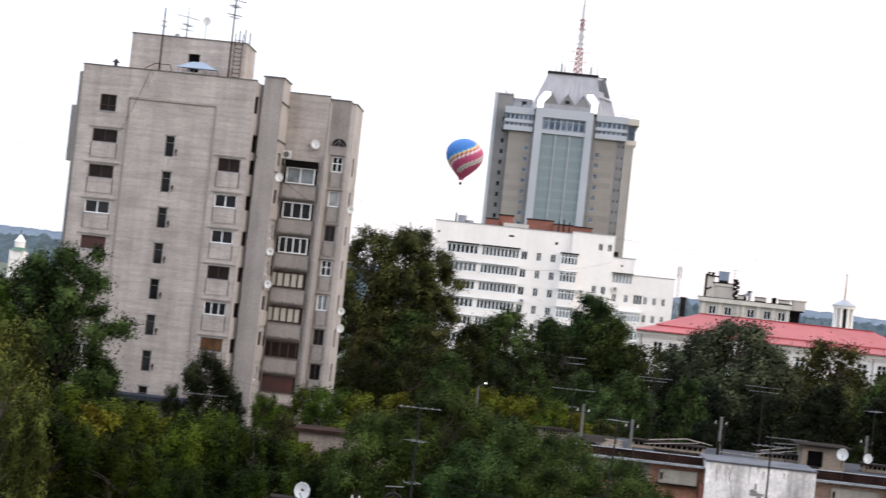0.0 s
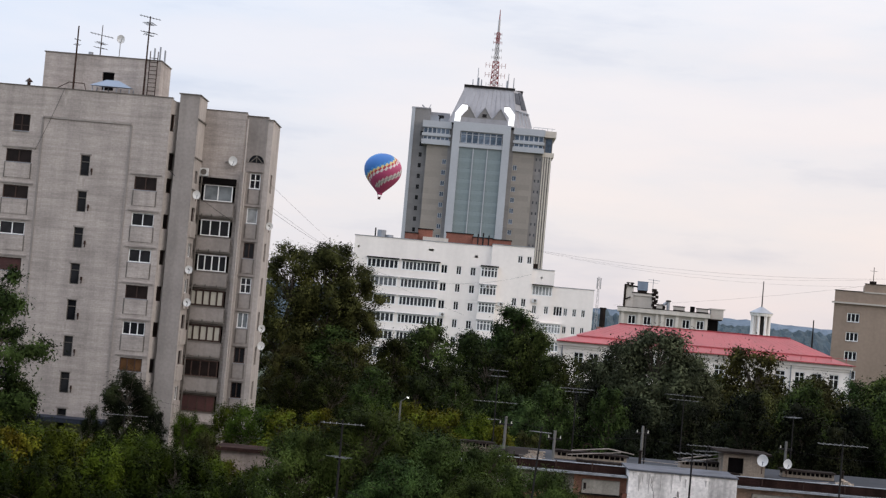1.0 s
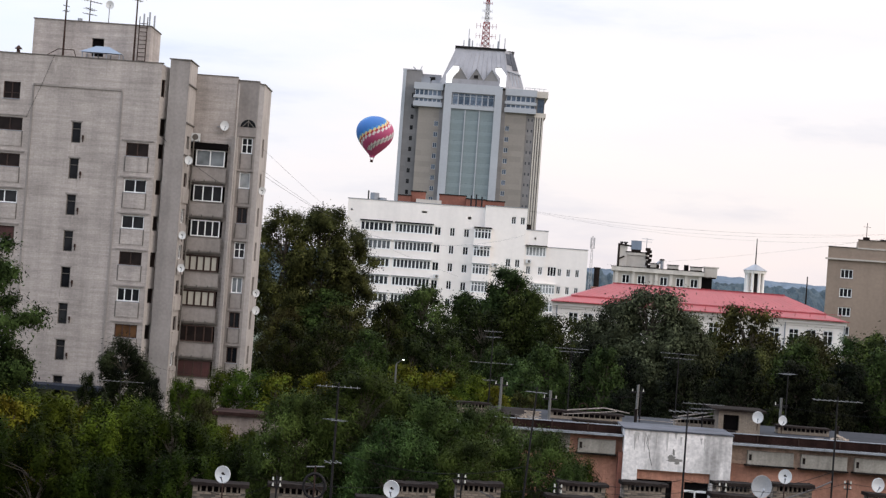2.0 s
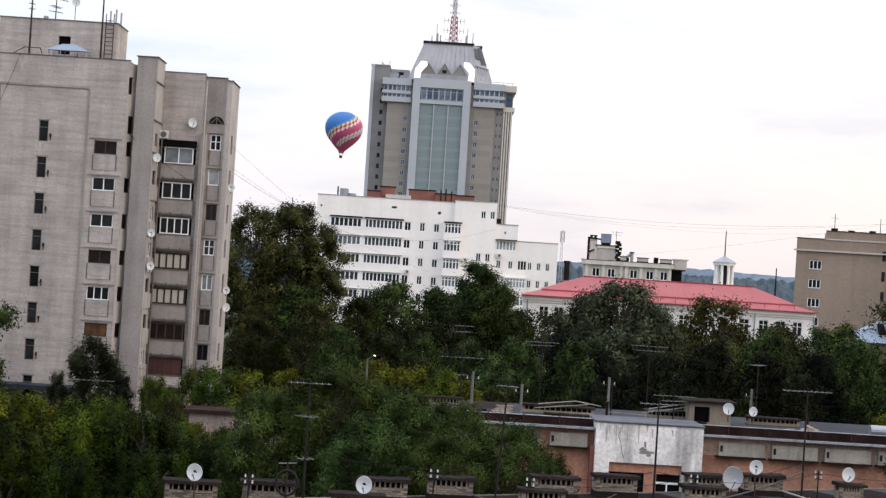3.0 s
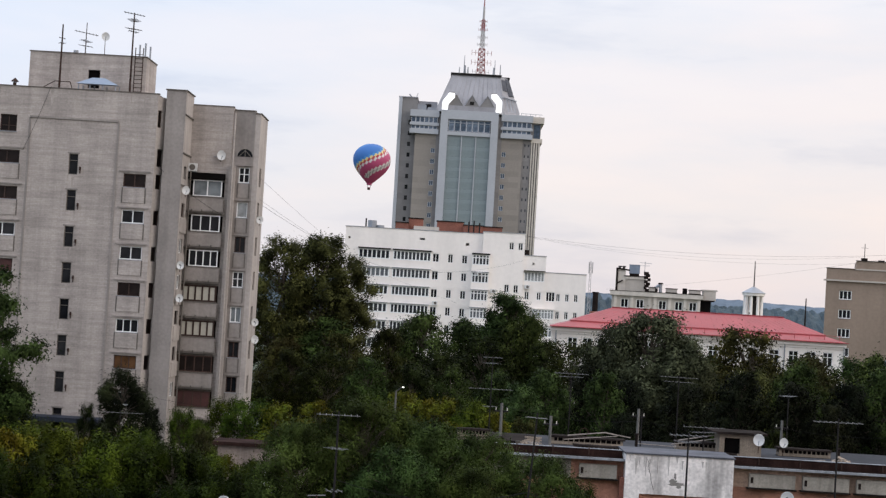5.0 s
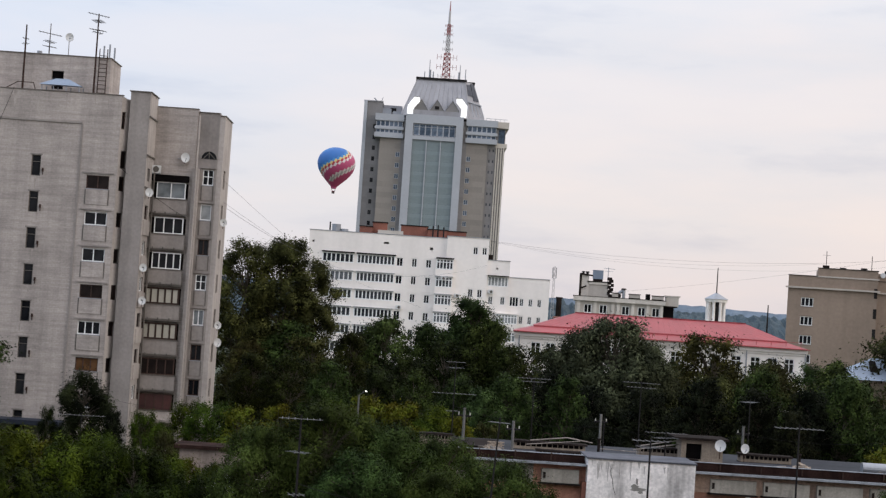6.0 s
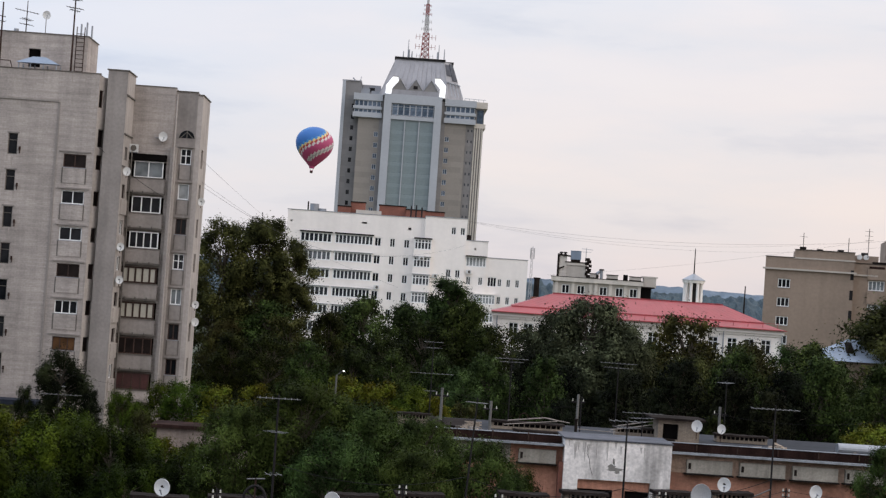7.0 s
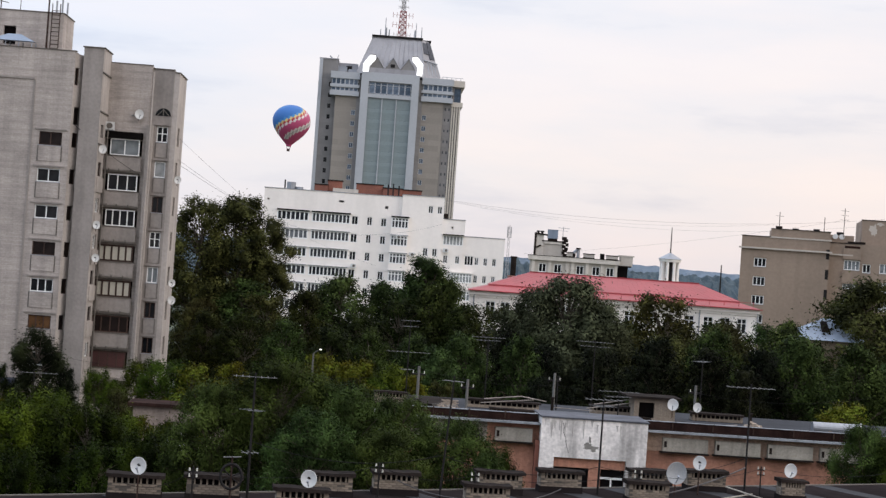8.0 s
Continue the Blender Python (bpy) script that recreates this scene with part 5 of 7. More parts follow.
KINDS = {
    "tall": [make_tree("tree", 20, 2.5, 3.9, "tall", 90, 1.2, 44000, 0.27, 0.17, 0.0, 11 + i, LEAF_OLIVE, "tall olive-green tree with gaps in its crown", 0.6) for i in range(2)],
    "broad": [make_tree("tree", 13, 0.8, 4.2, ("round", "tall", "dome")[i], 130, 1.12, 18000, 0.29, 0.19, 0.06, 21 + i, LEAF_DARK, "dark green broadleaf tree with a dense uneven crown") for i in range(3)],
    "mixed": [make_tree("tree", 11.5, 0.6, 3.5, ("round", "tall", "round")[i], 100, 1.0, 16000, 0.26, 0.165, 0.06, 31 + i, (LEAF_WILLOW, LEAF_OLIVE, LEAF_BROWN)[i], "olive-green broadleaf tree turning brown") for i in range(3)],
    "grey": [make_tree("tree", 14.5, 0.8, 5.4, "dome", 210, 1.2, 42000, 0.30, 0.15, 0.12, 41, LEAF_GREY, "grey-green willow with a wide dense crown")],
    "cone": [make_tree("tree", 15.5, 0.8, 4.6, "cone", 200, 0.85, 32000, 0.24, 0.14, 0.1, 51, LEAF_CONE, "soft green tree with a pointed crown")],
    "bright": [make_tree("tree", 9, 0.5, 3.1, ("round", "tall")[i], 90, 0.9, 15000, 0.23, 0.13, 0.05, 61 + i, LEAF_BRIGHT, "fresh green young tree") for i in range(2)],
    "yellow": [make_tree("tree", 7.5, 0.4, 2.7, "round", 70, 0.75, 12000, 0.21, 0.13, 0.0, 71, LEAF_YELLOW, "small tree with yellow autumn leaves")],
    "willow": [make_tree("tree", 9.6, 0.3, 4.6, "dome", 210, 0.8, 54000, 0.24, 0.062, 0.12, 81 + i, LEAF_WILLOW, "spreading willow with long drooping twigs") for i in range(2)],
    "near_green": [make_tree("tree", 8.2, 0.3, 3.5, ("dome", "round")[i], 120, 0.72, 33000, 0.25, 0.085, 0.30, 91 + i, LEAF_MID, "leafy light green tree with hanging sprays") for i in range(2)],
    "soft": [make_tree("tree", 13, 0.8, 4.2, ("dome", "round")[i], 130, 1.12, 18500, 0.29, 0.19, 0.08, 111 + i, LEAF_CONE, "soft green broadleaf tree with a dense crown") for i in range(2)],
    "olive": [make_tree("tree", 13, 0.8, 4.2, "round", 130, 1.12, 24000, 0.27, 0.17, 0.06, 131, LEAF_OLIVE_DARK, "olive-green broadleaf tree with a rounded crown")],
    "poplar": [make_tree("tree", 15, 1.5, 4.3, "tall", 64, 0.95, 30000, 0.27, 0.16, 0.16, 141, LEAF_CONE, "green poplar with loose tiers of branches", 0.5)],
    "near_olive": [make_tree("tree", 8.2, 0.3, 3.5, "tall", 120, 0.72, 34000, 0.25, 0.085, 0.25, 151, LEAF_NEAR_OLIVE, "olive-green tree with hanging sprays")],
    "deep": [make_tree("tree", 13, 0.8, 4.2, "dome", 130, 1.12, 17500, 0.3, 0.2, 0.06, 121, LEAF_SHADE_DEEP, "broadleaf tree with a dense crown, its green darkened to stand for shade")],
    "near_dark": [make_tree("tree", 8.2, 0.3, 3.5, "round", 120, 0.72, 33000, 0.25, 0.085, 0.30, 92, LEAF_NEAR_SHADE, "leafy tree with hanging sprays, its green darkened to stand for shade")],
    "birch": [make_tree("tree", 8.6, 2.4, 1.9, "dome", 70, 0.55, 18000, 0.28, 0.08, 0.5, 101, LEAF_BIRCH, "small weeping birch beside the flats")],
}
# kind, x, y, height wanted, spread factor
TREES = [
    ("tall", -17.3, 170, 20.2, 1.0), ("tall", -13.4, 171, 20.5, 1.05), ("tall", -10.6, 173, 18.8, 0.98), ("mixed", -12.0, 166, 12.5, 1.2), ("mixed", -9.2, 163, 11.0, 1.0), ("mixed", -15.6, 164, 10.5, 1.0), ("broad", -17.5, 178, 12.0, 0.9),
    ("soft", -2.0, 166, 13.4, 0.92), ("broad", -5.4, 158, 11.8, 0.9), ("cone", 6.3, 165, 15.9, 1.4), ("soft", 4.7, 166, 14.1, 0.62), ("soft", 8.1, 164, 13.9, 0.66), ("soft", 6.6, 161, 13.2, 0.7), ("soft", 2.4, 168, 13.0, 0.9), ("soft", 9.8, 160, 11.5, 0.9), ("broad", -0.4, 150, 10.4, 1.0), ("broad", 11.6, 150, 11.8, 1.0),
    ("deep", 20.6, 150, 11.0, 0.95), ("soft", 24.2, 149, 11.2, 0.95), ("deep", 28.6, 151, 11.6, 0.95), ("soft", 32.4, 150, 11.6, 0.95), ("mixed", 36.2, 149, 12.0, 0.95), ("broad", 3.6, 160, 11.6, 1.0), ("deep", -4.6, 168, 11.8, 0.9),
    ("grey", 17.6, 141, 14.8, 1.12), ("grey", 14.9, 142, 13.7, 0.95), ("deep", 12.0, 136, 10.2, 0.9), ("broad", 21.8, 143, 11.0, 0.9), ("mixed", 26.7, 145, 13.9, 1.0), ("mixed", 31.0, 141, 12.2, 1.0), ("soft", 35.2, 136, 12.4, 0.95), ("broad", 38.4, 140, 11.0, 0.9),
    ("olive", 46.0, 149, 16.4, 1.15), ("olive", 50.6, 152, 15.5, 1.0), ("soft", 36.6, 120, 11.4, 0.9), ("soft", 41.0, 122, 11.6, 0.9), ("deep", 30.8, 126, 10.4, 0.9), ("soft", 34.0, 128, 11.5, 0.9),
    ("soft", 4.2, 130, 9.6, 0.85), ("soft", 8.2, 128, 10.0, 0.8), ("soft", 12.3, 125, 10.2, 0.8), ("deep", 17.6, 123, 9.8, 0.85), ("deep", 22.4, 125, 10.8, 0.85), ("deep", 26.6, 124, 10.3, 0.85),
    ("broad", -2.5, 136, 9.4, 0.9), ("mixed", -6.5, 140, 9.8, 0.9), ("broad", -10.2, 146, 9.8, 0.9), ("broad", -13.8, 150, 9.6, 0.9), ("mixed", 0.8, 138, 9.3, 0.8),
    ("bright", -13.6, 118, 7.3, 0.9), ("yellow", -11.4, 117, 7.1, 0.9), ("bright", -15.6, 121, 7.0, 0.8), ("yellow", -9.0, 120, 7.2, 0.9), ("bright", -6.6, 118, 6.6, 0.8), ("yellow", -2.6, 116, 8.4, 0.9), ("yellow", 0.2, 115, 8.2, 0.9), ("bright", 2.4, 115, 8.0, 0.8), ("yellow", 3.6, 113, 7.6, 0.8), ("bright", -4.8, 116, 8.0, 0.8), ("yellow", -0.6, 117, 7.9, 0.8), ("bright", 1.4, 114, 7.2, 0.8), ("bright", 3.6, 114, 6.9, 0.8), ("mixed", -3.4, 120, 7.4, 0.8),
    ("yellow", 33.6, 112, 7.7, 1.1), ("yellow", 31.6, 110, 7.0, 0.9), ("bright", 35.4, 117, 7.2, 0.8), ("mixed", 19.5, 117, 6.8, 0.7), ("mixed", 6.2, 117, 7.0, 0.7), ("broad", 23.6, 116, 7.3, 0.7),
    ("willow", -3.6, 80, 10.1, 0.9), ("willow", -6.6, 78.5, 9.0, 0.8), ("willow", -0.6, 80, 9.3, 0.9), ("willow", 2.2, 81, 8.7, 0.92), ("willow", 5.0, 80, 7.9, 0.9), ("willow", -2.0, 76, 8.2, 0.9), ("willow", 1.6, 76.5, 7.6, 0.9), ("willow", 6.4, 78, 6.6, 0.6), ("near_dark", -10.2, 80, 6.3, 0.9), ("yellow", -11.6, 90, 6.0, 0.8), ("near_green", -12.2, 88, 6.2, 0.8), ("bright", -10.0, 88.5, 5.9, 0.8), ("yellow", -8.0, 88.6, 5.6, 0.8), ("near_dark", 7.6, 86, 6.0, 0.6), ("mixed", 7.4, 91, 5.4, 0.6),
    ("near_green", -20.6, 86, 7.4, 1.0), ("near_green", -16.2, 83, 7.6, 1.0), ("near_dark", -13.0, 82, 7.2, 0.95), ("near_green", -24.8, 88, 7.8, 1.0), ("near_dark", -18.4, 77, 6.8, 1.0), ("near_dark", -11.4, 75, 6.2, 0.95), ("near_dark", -14.6, 73, 6.0, 0.9), ("near_dark", -22.6, 79, 7.2, 1.0),
    ("bright", -22.6, 100, 5.8, 0.9), ("yellow", -21.8, 84, 7.2, 0.9), ("yellow", -19.4, 90, 6.4, 0.8), ("bright", -17.0, 86, 6.9, 0.8), ("bright", -18.2, 102, 5.9, 0.9), ("bright", -26.0, 104, 5.8, 0.9), ("mixed", -14.8, 104, 6.2, 0.8),
    ("birch", -22.7, 118, 9.0, 1.15), ("deep", -20.3, 117, 6.2, 0.65), ("bright", -18.3, 117.5, 6.4, 0.6), ("bright", -16.9, 116.5, 5.6, 0.6), ("broad", -25.6, 120, 6.0, 0.5),
    ("poplar", -31.6, 112, 15.2, 1.0), ("deep", -33.2, 113, 13.0, 0.6), ("bright", -36.4, 108, 12.4, 0.9), ("broad", -29.0, 111, 8.0, 0.9), ("broad", -35.0, 115, 14.2, 0.8), ("near_olive", -25.6, 78, 11.4, 0.72), ("near_olive", -22.4, 70, 10.2, 0.6), ("broad", -40.0, 116, 13.0, 0.9), ("near_dark", -28.6, 84, 9.0, 1.0),
    ("willow", 27.0, 86.5, 8.4, 0.72), ("near_dark", 30.6, 88, 9.0, 0.95), ("near_dark", 28.4, 85.5, 7.8, 0.85),
    ("deep", 14.6, 131, 9.4, 0.9), ("deep", 19.8, 133, 9.4, 0.8), ("mixed", 24.4, 134, 10.8, 0.8), ("soft", 28.8, 135, 11.4, 0.8), ("soft", 5.8, 124, 9.0, 0.9), ("deep", 13.2, 120, 7.6, 0.8), ("deep", 28.6, 121, 9.0, 0.8), ("mixed", 38.4, 126, 11.0, 0.8),
    ("broad", 56.0, 175, 13.0, 1.0), ("broad", -46.0, 140, 12.0, 1.0), ("grey", 20.2, 141.5, 13.0, 0.9),
]
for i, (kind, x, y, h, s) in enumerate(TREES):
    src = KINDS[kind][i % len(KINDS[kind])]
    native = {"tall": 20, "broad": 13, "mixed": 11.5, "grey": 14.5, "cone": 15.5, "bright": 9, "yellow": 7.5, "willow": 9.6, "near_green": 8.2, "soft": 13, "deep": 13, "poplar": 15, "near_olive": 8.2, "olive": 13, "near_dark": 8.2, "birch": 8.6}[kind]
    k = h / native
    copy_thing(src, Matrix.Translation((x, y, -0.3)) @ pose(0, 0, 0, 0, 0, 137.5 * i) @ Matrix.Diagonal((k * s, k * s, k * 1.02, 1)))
for group in KINDS.values():
    for ob in group:
        for o in (*ob.children_recursive, ob):
            bpy.data.objects.remove(o)


# ---- low roofs in front ----
def worn_slab(w, d, h, seed):
    """A cast slab with sagging, chipped edges."""
    rng = random.Random(seed)
    bm = bmesh.new()
    n = max(6, int(w / 0.16))
    rings = []
    for i in range(n + 1):
        x = -w / 2 + w * i / n + (rng.uniform(-0.03, 0.03) if i in (0, n) else 0)
        sag = 0.02 * math.sin(3.0 * i / n + seed) + rng.uniform(-0.012, 0.012)
        f, bk = rng.uniform(-0.03, 0.02), rng.uniform(-0.02, 0.03)
        lo = rng.uniform(-0.03, 0.0)
        rings.append([bm.verts.new(p) for p in ((x, -d / 2 + f, lo), (x, d / 2 + bk, lo), (x, d / 2 + bk - 0.03, h + sag), (x, -d / 2 + f + 0.03, h + sag))])
    for a, b in zip(rings, rings[1:]):
        for i in range(4):
            bm.faces.new((a[i], a[(i + 1) % 4], b[(i + 1) % 4], b[i]))
    bm.faces.new(rings[0][::-1])
    bm.faces.new(rings[-1])
    return bm


def stack(m, w, label="low pale brick ventilation stack with dark slab cap", depth=0.62, h=0.55, posts=9, laid=False):
    """Brick box, a row of small piers with gaps, a slab on top."""
    t = thing("ventilation_stack", label, "ventilation stack", m, "ventilation stacks on the roofs")
    part("base", boxes((-w / 2, w / 2, 0, depth, 0, h)), PALE_BRICK if not laid else MORTAR, t)
    if laid:
        rng = random.Random(int(w * 1000) + posts)
        shared = MADE.setdefault("laid_brick", mesh_of("brick", boxes((-0.122, 0.122, -0.018, 0.06, 0.005, 0.073)), PALE_BRICK))
        for row in range(int((h - 0.22) / 0.08)):
            z, n = 0.225 + 0.08 * row, max(2, round((w - 0.04) / 0.256))
            step = w / n
            for i in range(n - row % 2):
                if rng.random() < 0.04:
                    continue
                x = -w / 2 + step * (i + 0.5 + 0.5 * (row % 2))
                part("brick", shared, None, t, "", pose(x, rng.uniform(-0.006, 0.010), z, 0, 0, rng.uniform(-1.5, 1.5)) @ Matrix.Diagonal((step / 0.256, 1, 1, 1)))
            for sx in (-1, 1):
                for k in (0.17, 0.45):
                    part("brick", shared, None, t, "", pose(sx * (w / 2 - 0.01), k + 0.03 * (row % 2), z, 0, 0, 90 * sx))
    part("foot", boxes((-w / 2 - 0.05, w / 2 + 0.05, -0.05, depth + 0.05, -0.02, 0.24)), ROOF_FELT, t)
    # dark filling stands in for the shade between the piers
    part("void", boxes((-w / 2 + 0.1, w / 2 - 0.1, 0.1, depth - 0.1, h, h + 0.22)), VOID, t)
    for i in range(posts):
        x = -w / 2 + 0.05 + (w - 0.1) * i / (posts - 1)
        ww = 0.16 if i in (0, posts - 1) else 0.055
        for y in (0.0, depth - 0.13):
            part("pier", MADE.setdefault(("pier", ww), mesh_of("pier", boxes((-ww / 2, ww / 2, 0, 0.13, 0, 0.22)), PALE_BRICK)), None, t, "", Matrix.Translation((min(max(x, -w / 2 + ww / 2), w / 2 - ww / 2), y, h)))
    part("slab", worn_slab(w + 0.2, depth + 0.2, 0.10, int(w * 977) + posts), SLAB_DARK, t, "", Matrix.Translation((0, depth / 2, h + 0.22)))
    return t


def dish(m, r, material=DISH_WHITE, label="white satellite dish with dark badge", badge=True, stand=0.6):
    """Offset dish: shallow bowl, arm with its receiver, mast."""
    t = thing("satellite_dish", label, "satellite dish", m, "satellite dishes")
    bm = bmesh.new()
    rings = []
    for j in range(6):
        k = j / 5
        rings.append([bm.verts.new((r * k * math.cos(a), 0.22 * r * (1 - k * k), r * 1.08 * k * math.sin(a))) for a in np.linspace(0, 2 * math.pi, 24, endpoint=False)])
    for a, b in zip(rings, rings[1:]):
        for i in range(24):
            bm.faces.new((a[i], a[(i + 1) % 24], b[(i + 1) % 24], b[i]))
    bmesh.ops.remove_doubles(bm, verts=bm.verts, dist=1e-5)
    bowl = part("bowl", bm, material, t)
    md = bowl.modifiers.new("thick", "SOLIDIFY")
    md.thickness = 0.02
    if badge:
        bm = boxes((-0.13 * r, 0.42 * r, 0.13 * r, 0.15 * r, -0.05 * r, 0.10 * r), (-0.30 * r, 0.10 * r, 0.131 * r, 0.151 * r, 0.05 * r, 0.30 * r))
        part("badge", bm, SLAB_DARK, bowl, "dark red and black badge")
    part("arm", rods(((0, 0.05, -r), (0, -0.75 * r, -0.25 * r), 0.02), ((0, -0.75 * r, -0.3 * r), (0, -0.62 * r, -0.12 * r), 0.045, 0.035, 8)), GALV, t)
    part("mast", rods(((0, 0.30 * r, -stand - 0.2), (0, 0.30 * r, 0.1), 0.026)), RUST, t)
    return t


def yagi_mast(x, y, z0, z1, rows, label="thin rusty mast with television aerials", lean=0.0):
    """rows: (height, half length, turn, elements)."""
    t = thing("aerial_mast", label, "aerial", pose(x, y, z0), "aerials")
    h = z1 - z0
    part("pole", rods(((0, 0, 0), (lean, 0, h), 0.046, 0.032)), DARK_METAL, t)
    for zz, half, turn, n in rows:
        a = pose(lean * zz / h, 0, zz, 0, 0, turn)
        bars = [((-half, 0, 0), (half, 0, 0), 0.014)]
        for i in range(n):
            p = -half + 2 * half * (i + 0.5) / n
            e = 0.42 - 0.10 * i / n
            bars.append(((p, -e, 0), (p, e, 0.02), 0.009))
        part("yagi", rods(*bars), AERIAL_GREY, t, "", a)
    return t


def roof_front():
    m = pose(3.0, 60.0, 0, 0, 0, 29)
    t = thing("low_building", "low building with flat dark felt roof", "building", m)
    part("wall", boxes((-34, 40, -9.6, 1.6, 0, 6.3)), ORANGE_BRICK, t)
    part("roof", boxes((-34.3, 40.3, -10, 1.9, 6.3, 6.6)), ROOF_FELT, t, "patched dark roofing felt")
    part("roof_edge", boxes((-34.3, 40.3, 1.9, 2.0, 6.38, 6.64), (-34.3, 40.3, -10.1, -10.0, 6.38, 6.64)), GREY_FRAME, t)
    bm = bmesh.new()
    rng = random.Random(5)
    for i in range(10):
        px = -12 + 3.6 * i + rng.uniform(-0.5, 0.5)
        box(bm, px, px + 1.0, -9.5, 1.8, 6.6, 6.612)
    part("felt_lap", bm, mat("felt_patch", (0.045, 0.045, 0.048), var=0.3, spec=0.05), t)


roof_front()
for x, y, w in ((-7.11, 55.15, 1.73), (-4.59, 55.97, 1.76), (-1.52, 54.24, 1.71), (-0.72, 58.71, 1.61), (1.66, 60.21, 1.61), (5.65, 62.29, 1.66), (4.87, 58.26, 1.57), (8.14, 63.87, 1.62), (11.96, 65.88, 1.49), (11.28, 62.14, 1.55), (14.54, 67.17, 1.61), (17.77, 65.82, 0.99)):
    stack(pose(x, y, 6.6, 0, 0, 6), w, laid=True)
dish(pose(-6.98, 54.79, 7.8, 0, 0, -8), 0.27, stand=1.0)
dish(pose(-1.36, 54.2, 7.8, 0, 0, -8), 0.27, stand=1.0)
dish(pose(12.88, 65.2, 7.5, 0, 0, 6), 0.42, DISH_GREY, "grey mesh satellite dish, larger than the others", False, 0.8)
dish(pose(13.9, 65.8, 7.9, 0, 0, -8), 0.27, stand=1.1)
dish(pose(17.67, 66.06, 7.8, 0, 0, 6), 0.27, label="plain white satellite dish", badge=False)
yagi_mast(-3.5, 57.0, 6.6, 10.94, [(4.2, 0.75, 4, 7), (3.05, 0.3, 60, 3), (1.6, 0.3, 20, 3)])
yagi_mast(3.25, 60.0, 6.6, 11.1, [(4.3, 0.2, 80, 3), (3.4, 0.22, 10, 3)], lean=0.25)
yagi_mast(9.6, 64.0, 6.6, 10.42, [(3.7, 0.75, 8, 6), (3.45, 0.5, 30, 5)])
yagi_mast(16.3, 68.0, 6.6, 11.07, [(4.3, 1.05, 5, 9)])
# insulator brackets and slack cables on the front roof
for x, y in ((-5.2, 55.0), (1.0, 59.4), (4.4, 58.6), (10.9, 62.6), (16.6, 66.6)):
    t = thing("insulator_bracket", "rusty wire bracket with white insulators", "bracket", pose(x, y, 6.6), "insulator brackets")
    part("post", rods(((0, 0, 0), (0, 0, 1.25), 0.03), ((-0.14, 0, 1.1), (0.14, 0, 1.1), 0.025), ((-0.14, 0, 0.9), (0.14, 0, 0.9), 0.025)), DARK_METAL, t)
    for dx in (-0.12, 0.12):
        for zz in (0.92, 1.12):
            part("insulator", rods(((dx, 0, zz), (dx, 0, zz + 0.10), 0.035, 0.022, 8)), PORCELAIN, t)


reel = thing("cable_reel", "dark wire reel on a rusty post with a cross arm", "reel", pose(-3.98, 55.45, 6.6))
part("post", rods(((0, 0, 0), (0, 0, 1.62), 0.035, 0.03, 6)), RUST, reel)
part("crossarm", rods(((-0.3, 0, 1.58), (0.3, 0, 1.62), 0.025, 0.025, 6)), AERIAL_GREY, reel)
_turn = [(0.36 * math.cos(a), 0.0, 0.95 + 0.42 * math.sin(a)) for a in np.linspace(0, 2 * math.pi, 19)]
part("rim", rods(*[(a, c, 0.05, 0.05, 6) for a, c in zip(_turn, _turn[1:])]), DARK_METAL, reel)
for a in (0.4, 1.45, 2.5):
    part("spoke", rods(((-0.35 * math.cos(a), 0, 0.95 - 0.4 * math.sin(a)), (0.35 * math.cos(a), 0, 0.95 + 0.4 * math.sin(a)), 0.022, 0.022, 5)), DARK_METAL, reel)
for a, c, lab in (((15.06, 66.0, 7.0), (16.5, 65.2, 6.68), "pale weathered pole lying across the felt roof"), ((14.4, 64.6, 6.63), (16.2, 66.2, 6.75), "thin pale pole lying on the felt roof")):
    lone("timber_pole", rods((a, c, 0.035, 0.03, 7)), BOX_BOARD, lab, "timber")


def cable(points, r, sag, material=CABLE, label="slack black cable between brackets on the roof", name="cable"):
    """A hanging wire through the points."""
    cu = bpy.data.curves.new(name, "CURVE")
    cu.dimensions, cu.bevel_depth, cu.bevel_resolution = "3D", r, 1
    for a, b in zip(points, points[1:]):
        sp = cu.splines.new("POLY")
        sp.points.add(12)
        a, b = Vector(a), Vector(b)
        for i in range(13):
            k = i / 12
            p = a.lerp(b, k) - Vector((0, 0, sag * 4 * k * (1 - k)))
            sp.points[i].co = (*p, 1)
    cu.materials.append(material)
    return tagged(new(name, cu), label, "cable", "overhead cables")


cable([(-7.5, 55.0, 7.2), (-5.2, 55.0, 7.75), (1.0, 59.4, 7.75), (4.4, 58.6, 7.75), (10.9, 62.6, 7.75), (16.6, 66.6, 7.75), (24, 70, 7.8)], 0.009, 0.35)
cable([(1.66, 60.0, 7.2), (4.9, 58.2, 7.0), (8.1, 63.5, 6.8)], 0.02, 0.25, WIRE_PALE)
cable([(12.5, 65, 6.7), (16.3, 68.0, 7.6)], 0.03, 0.1, WIRE_PALE)


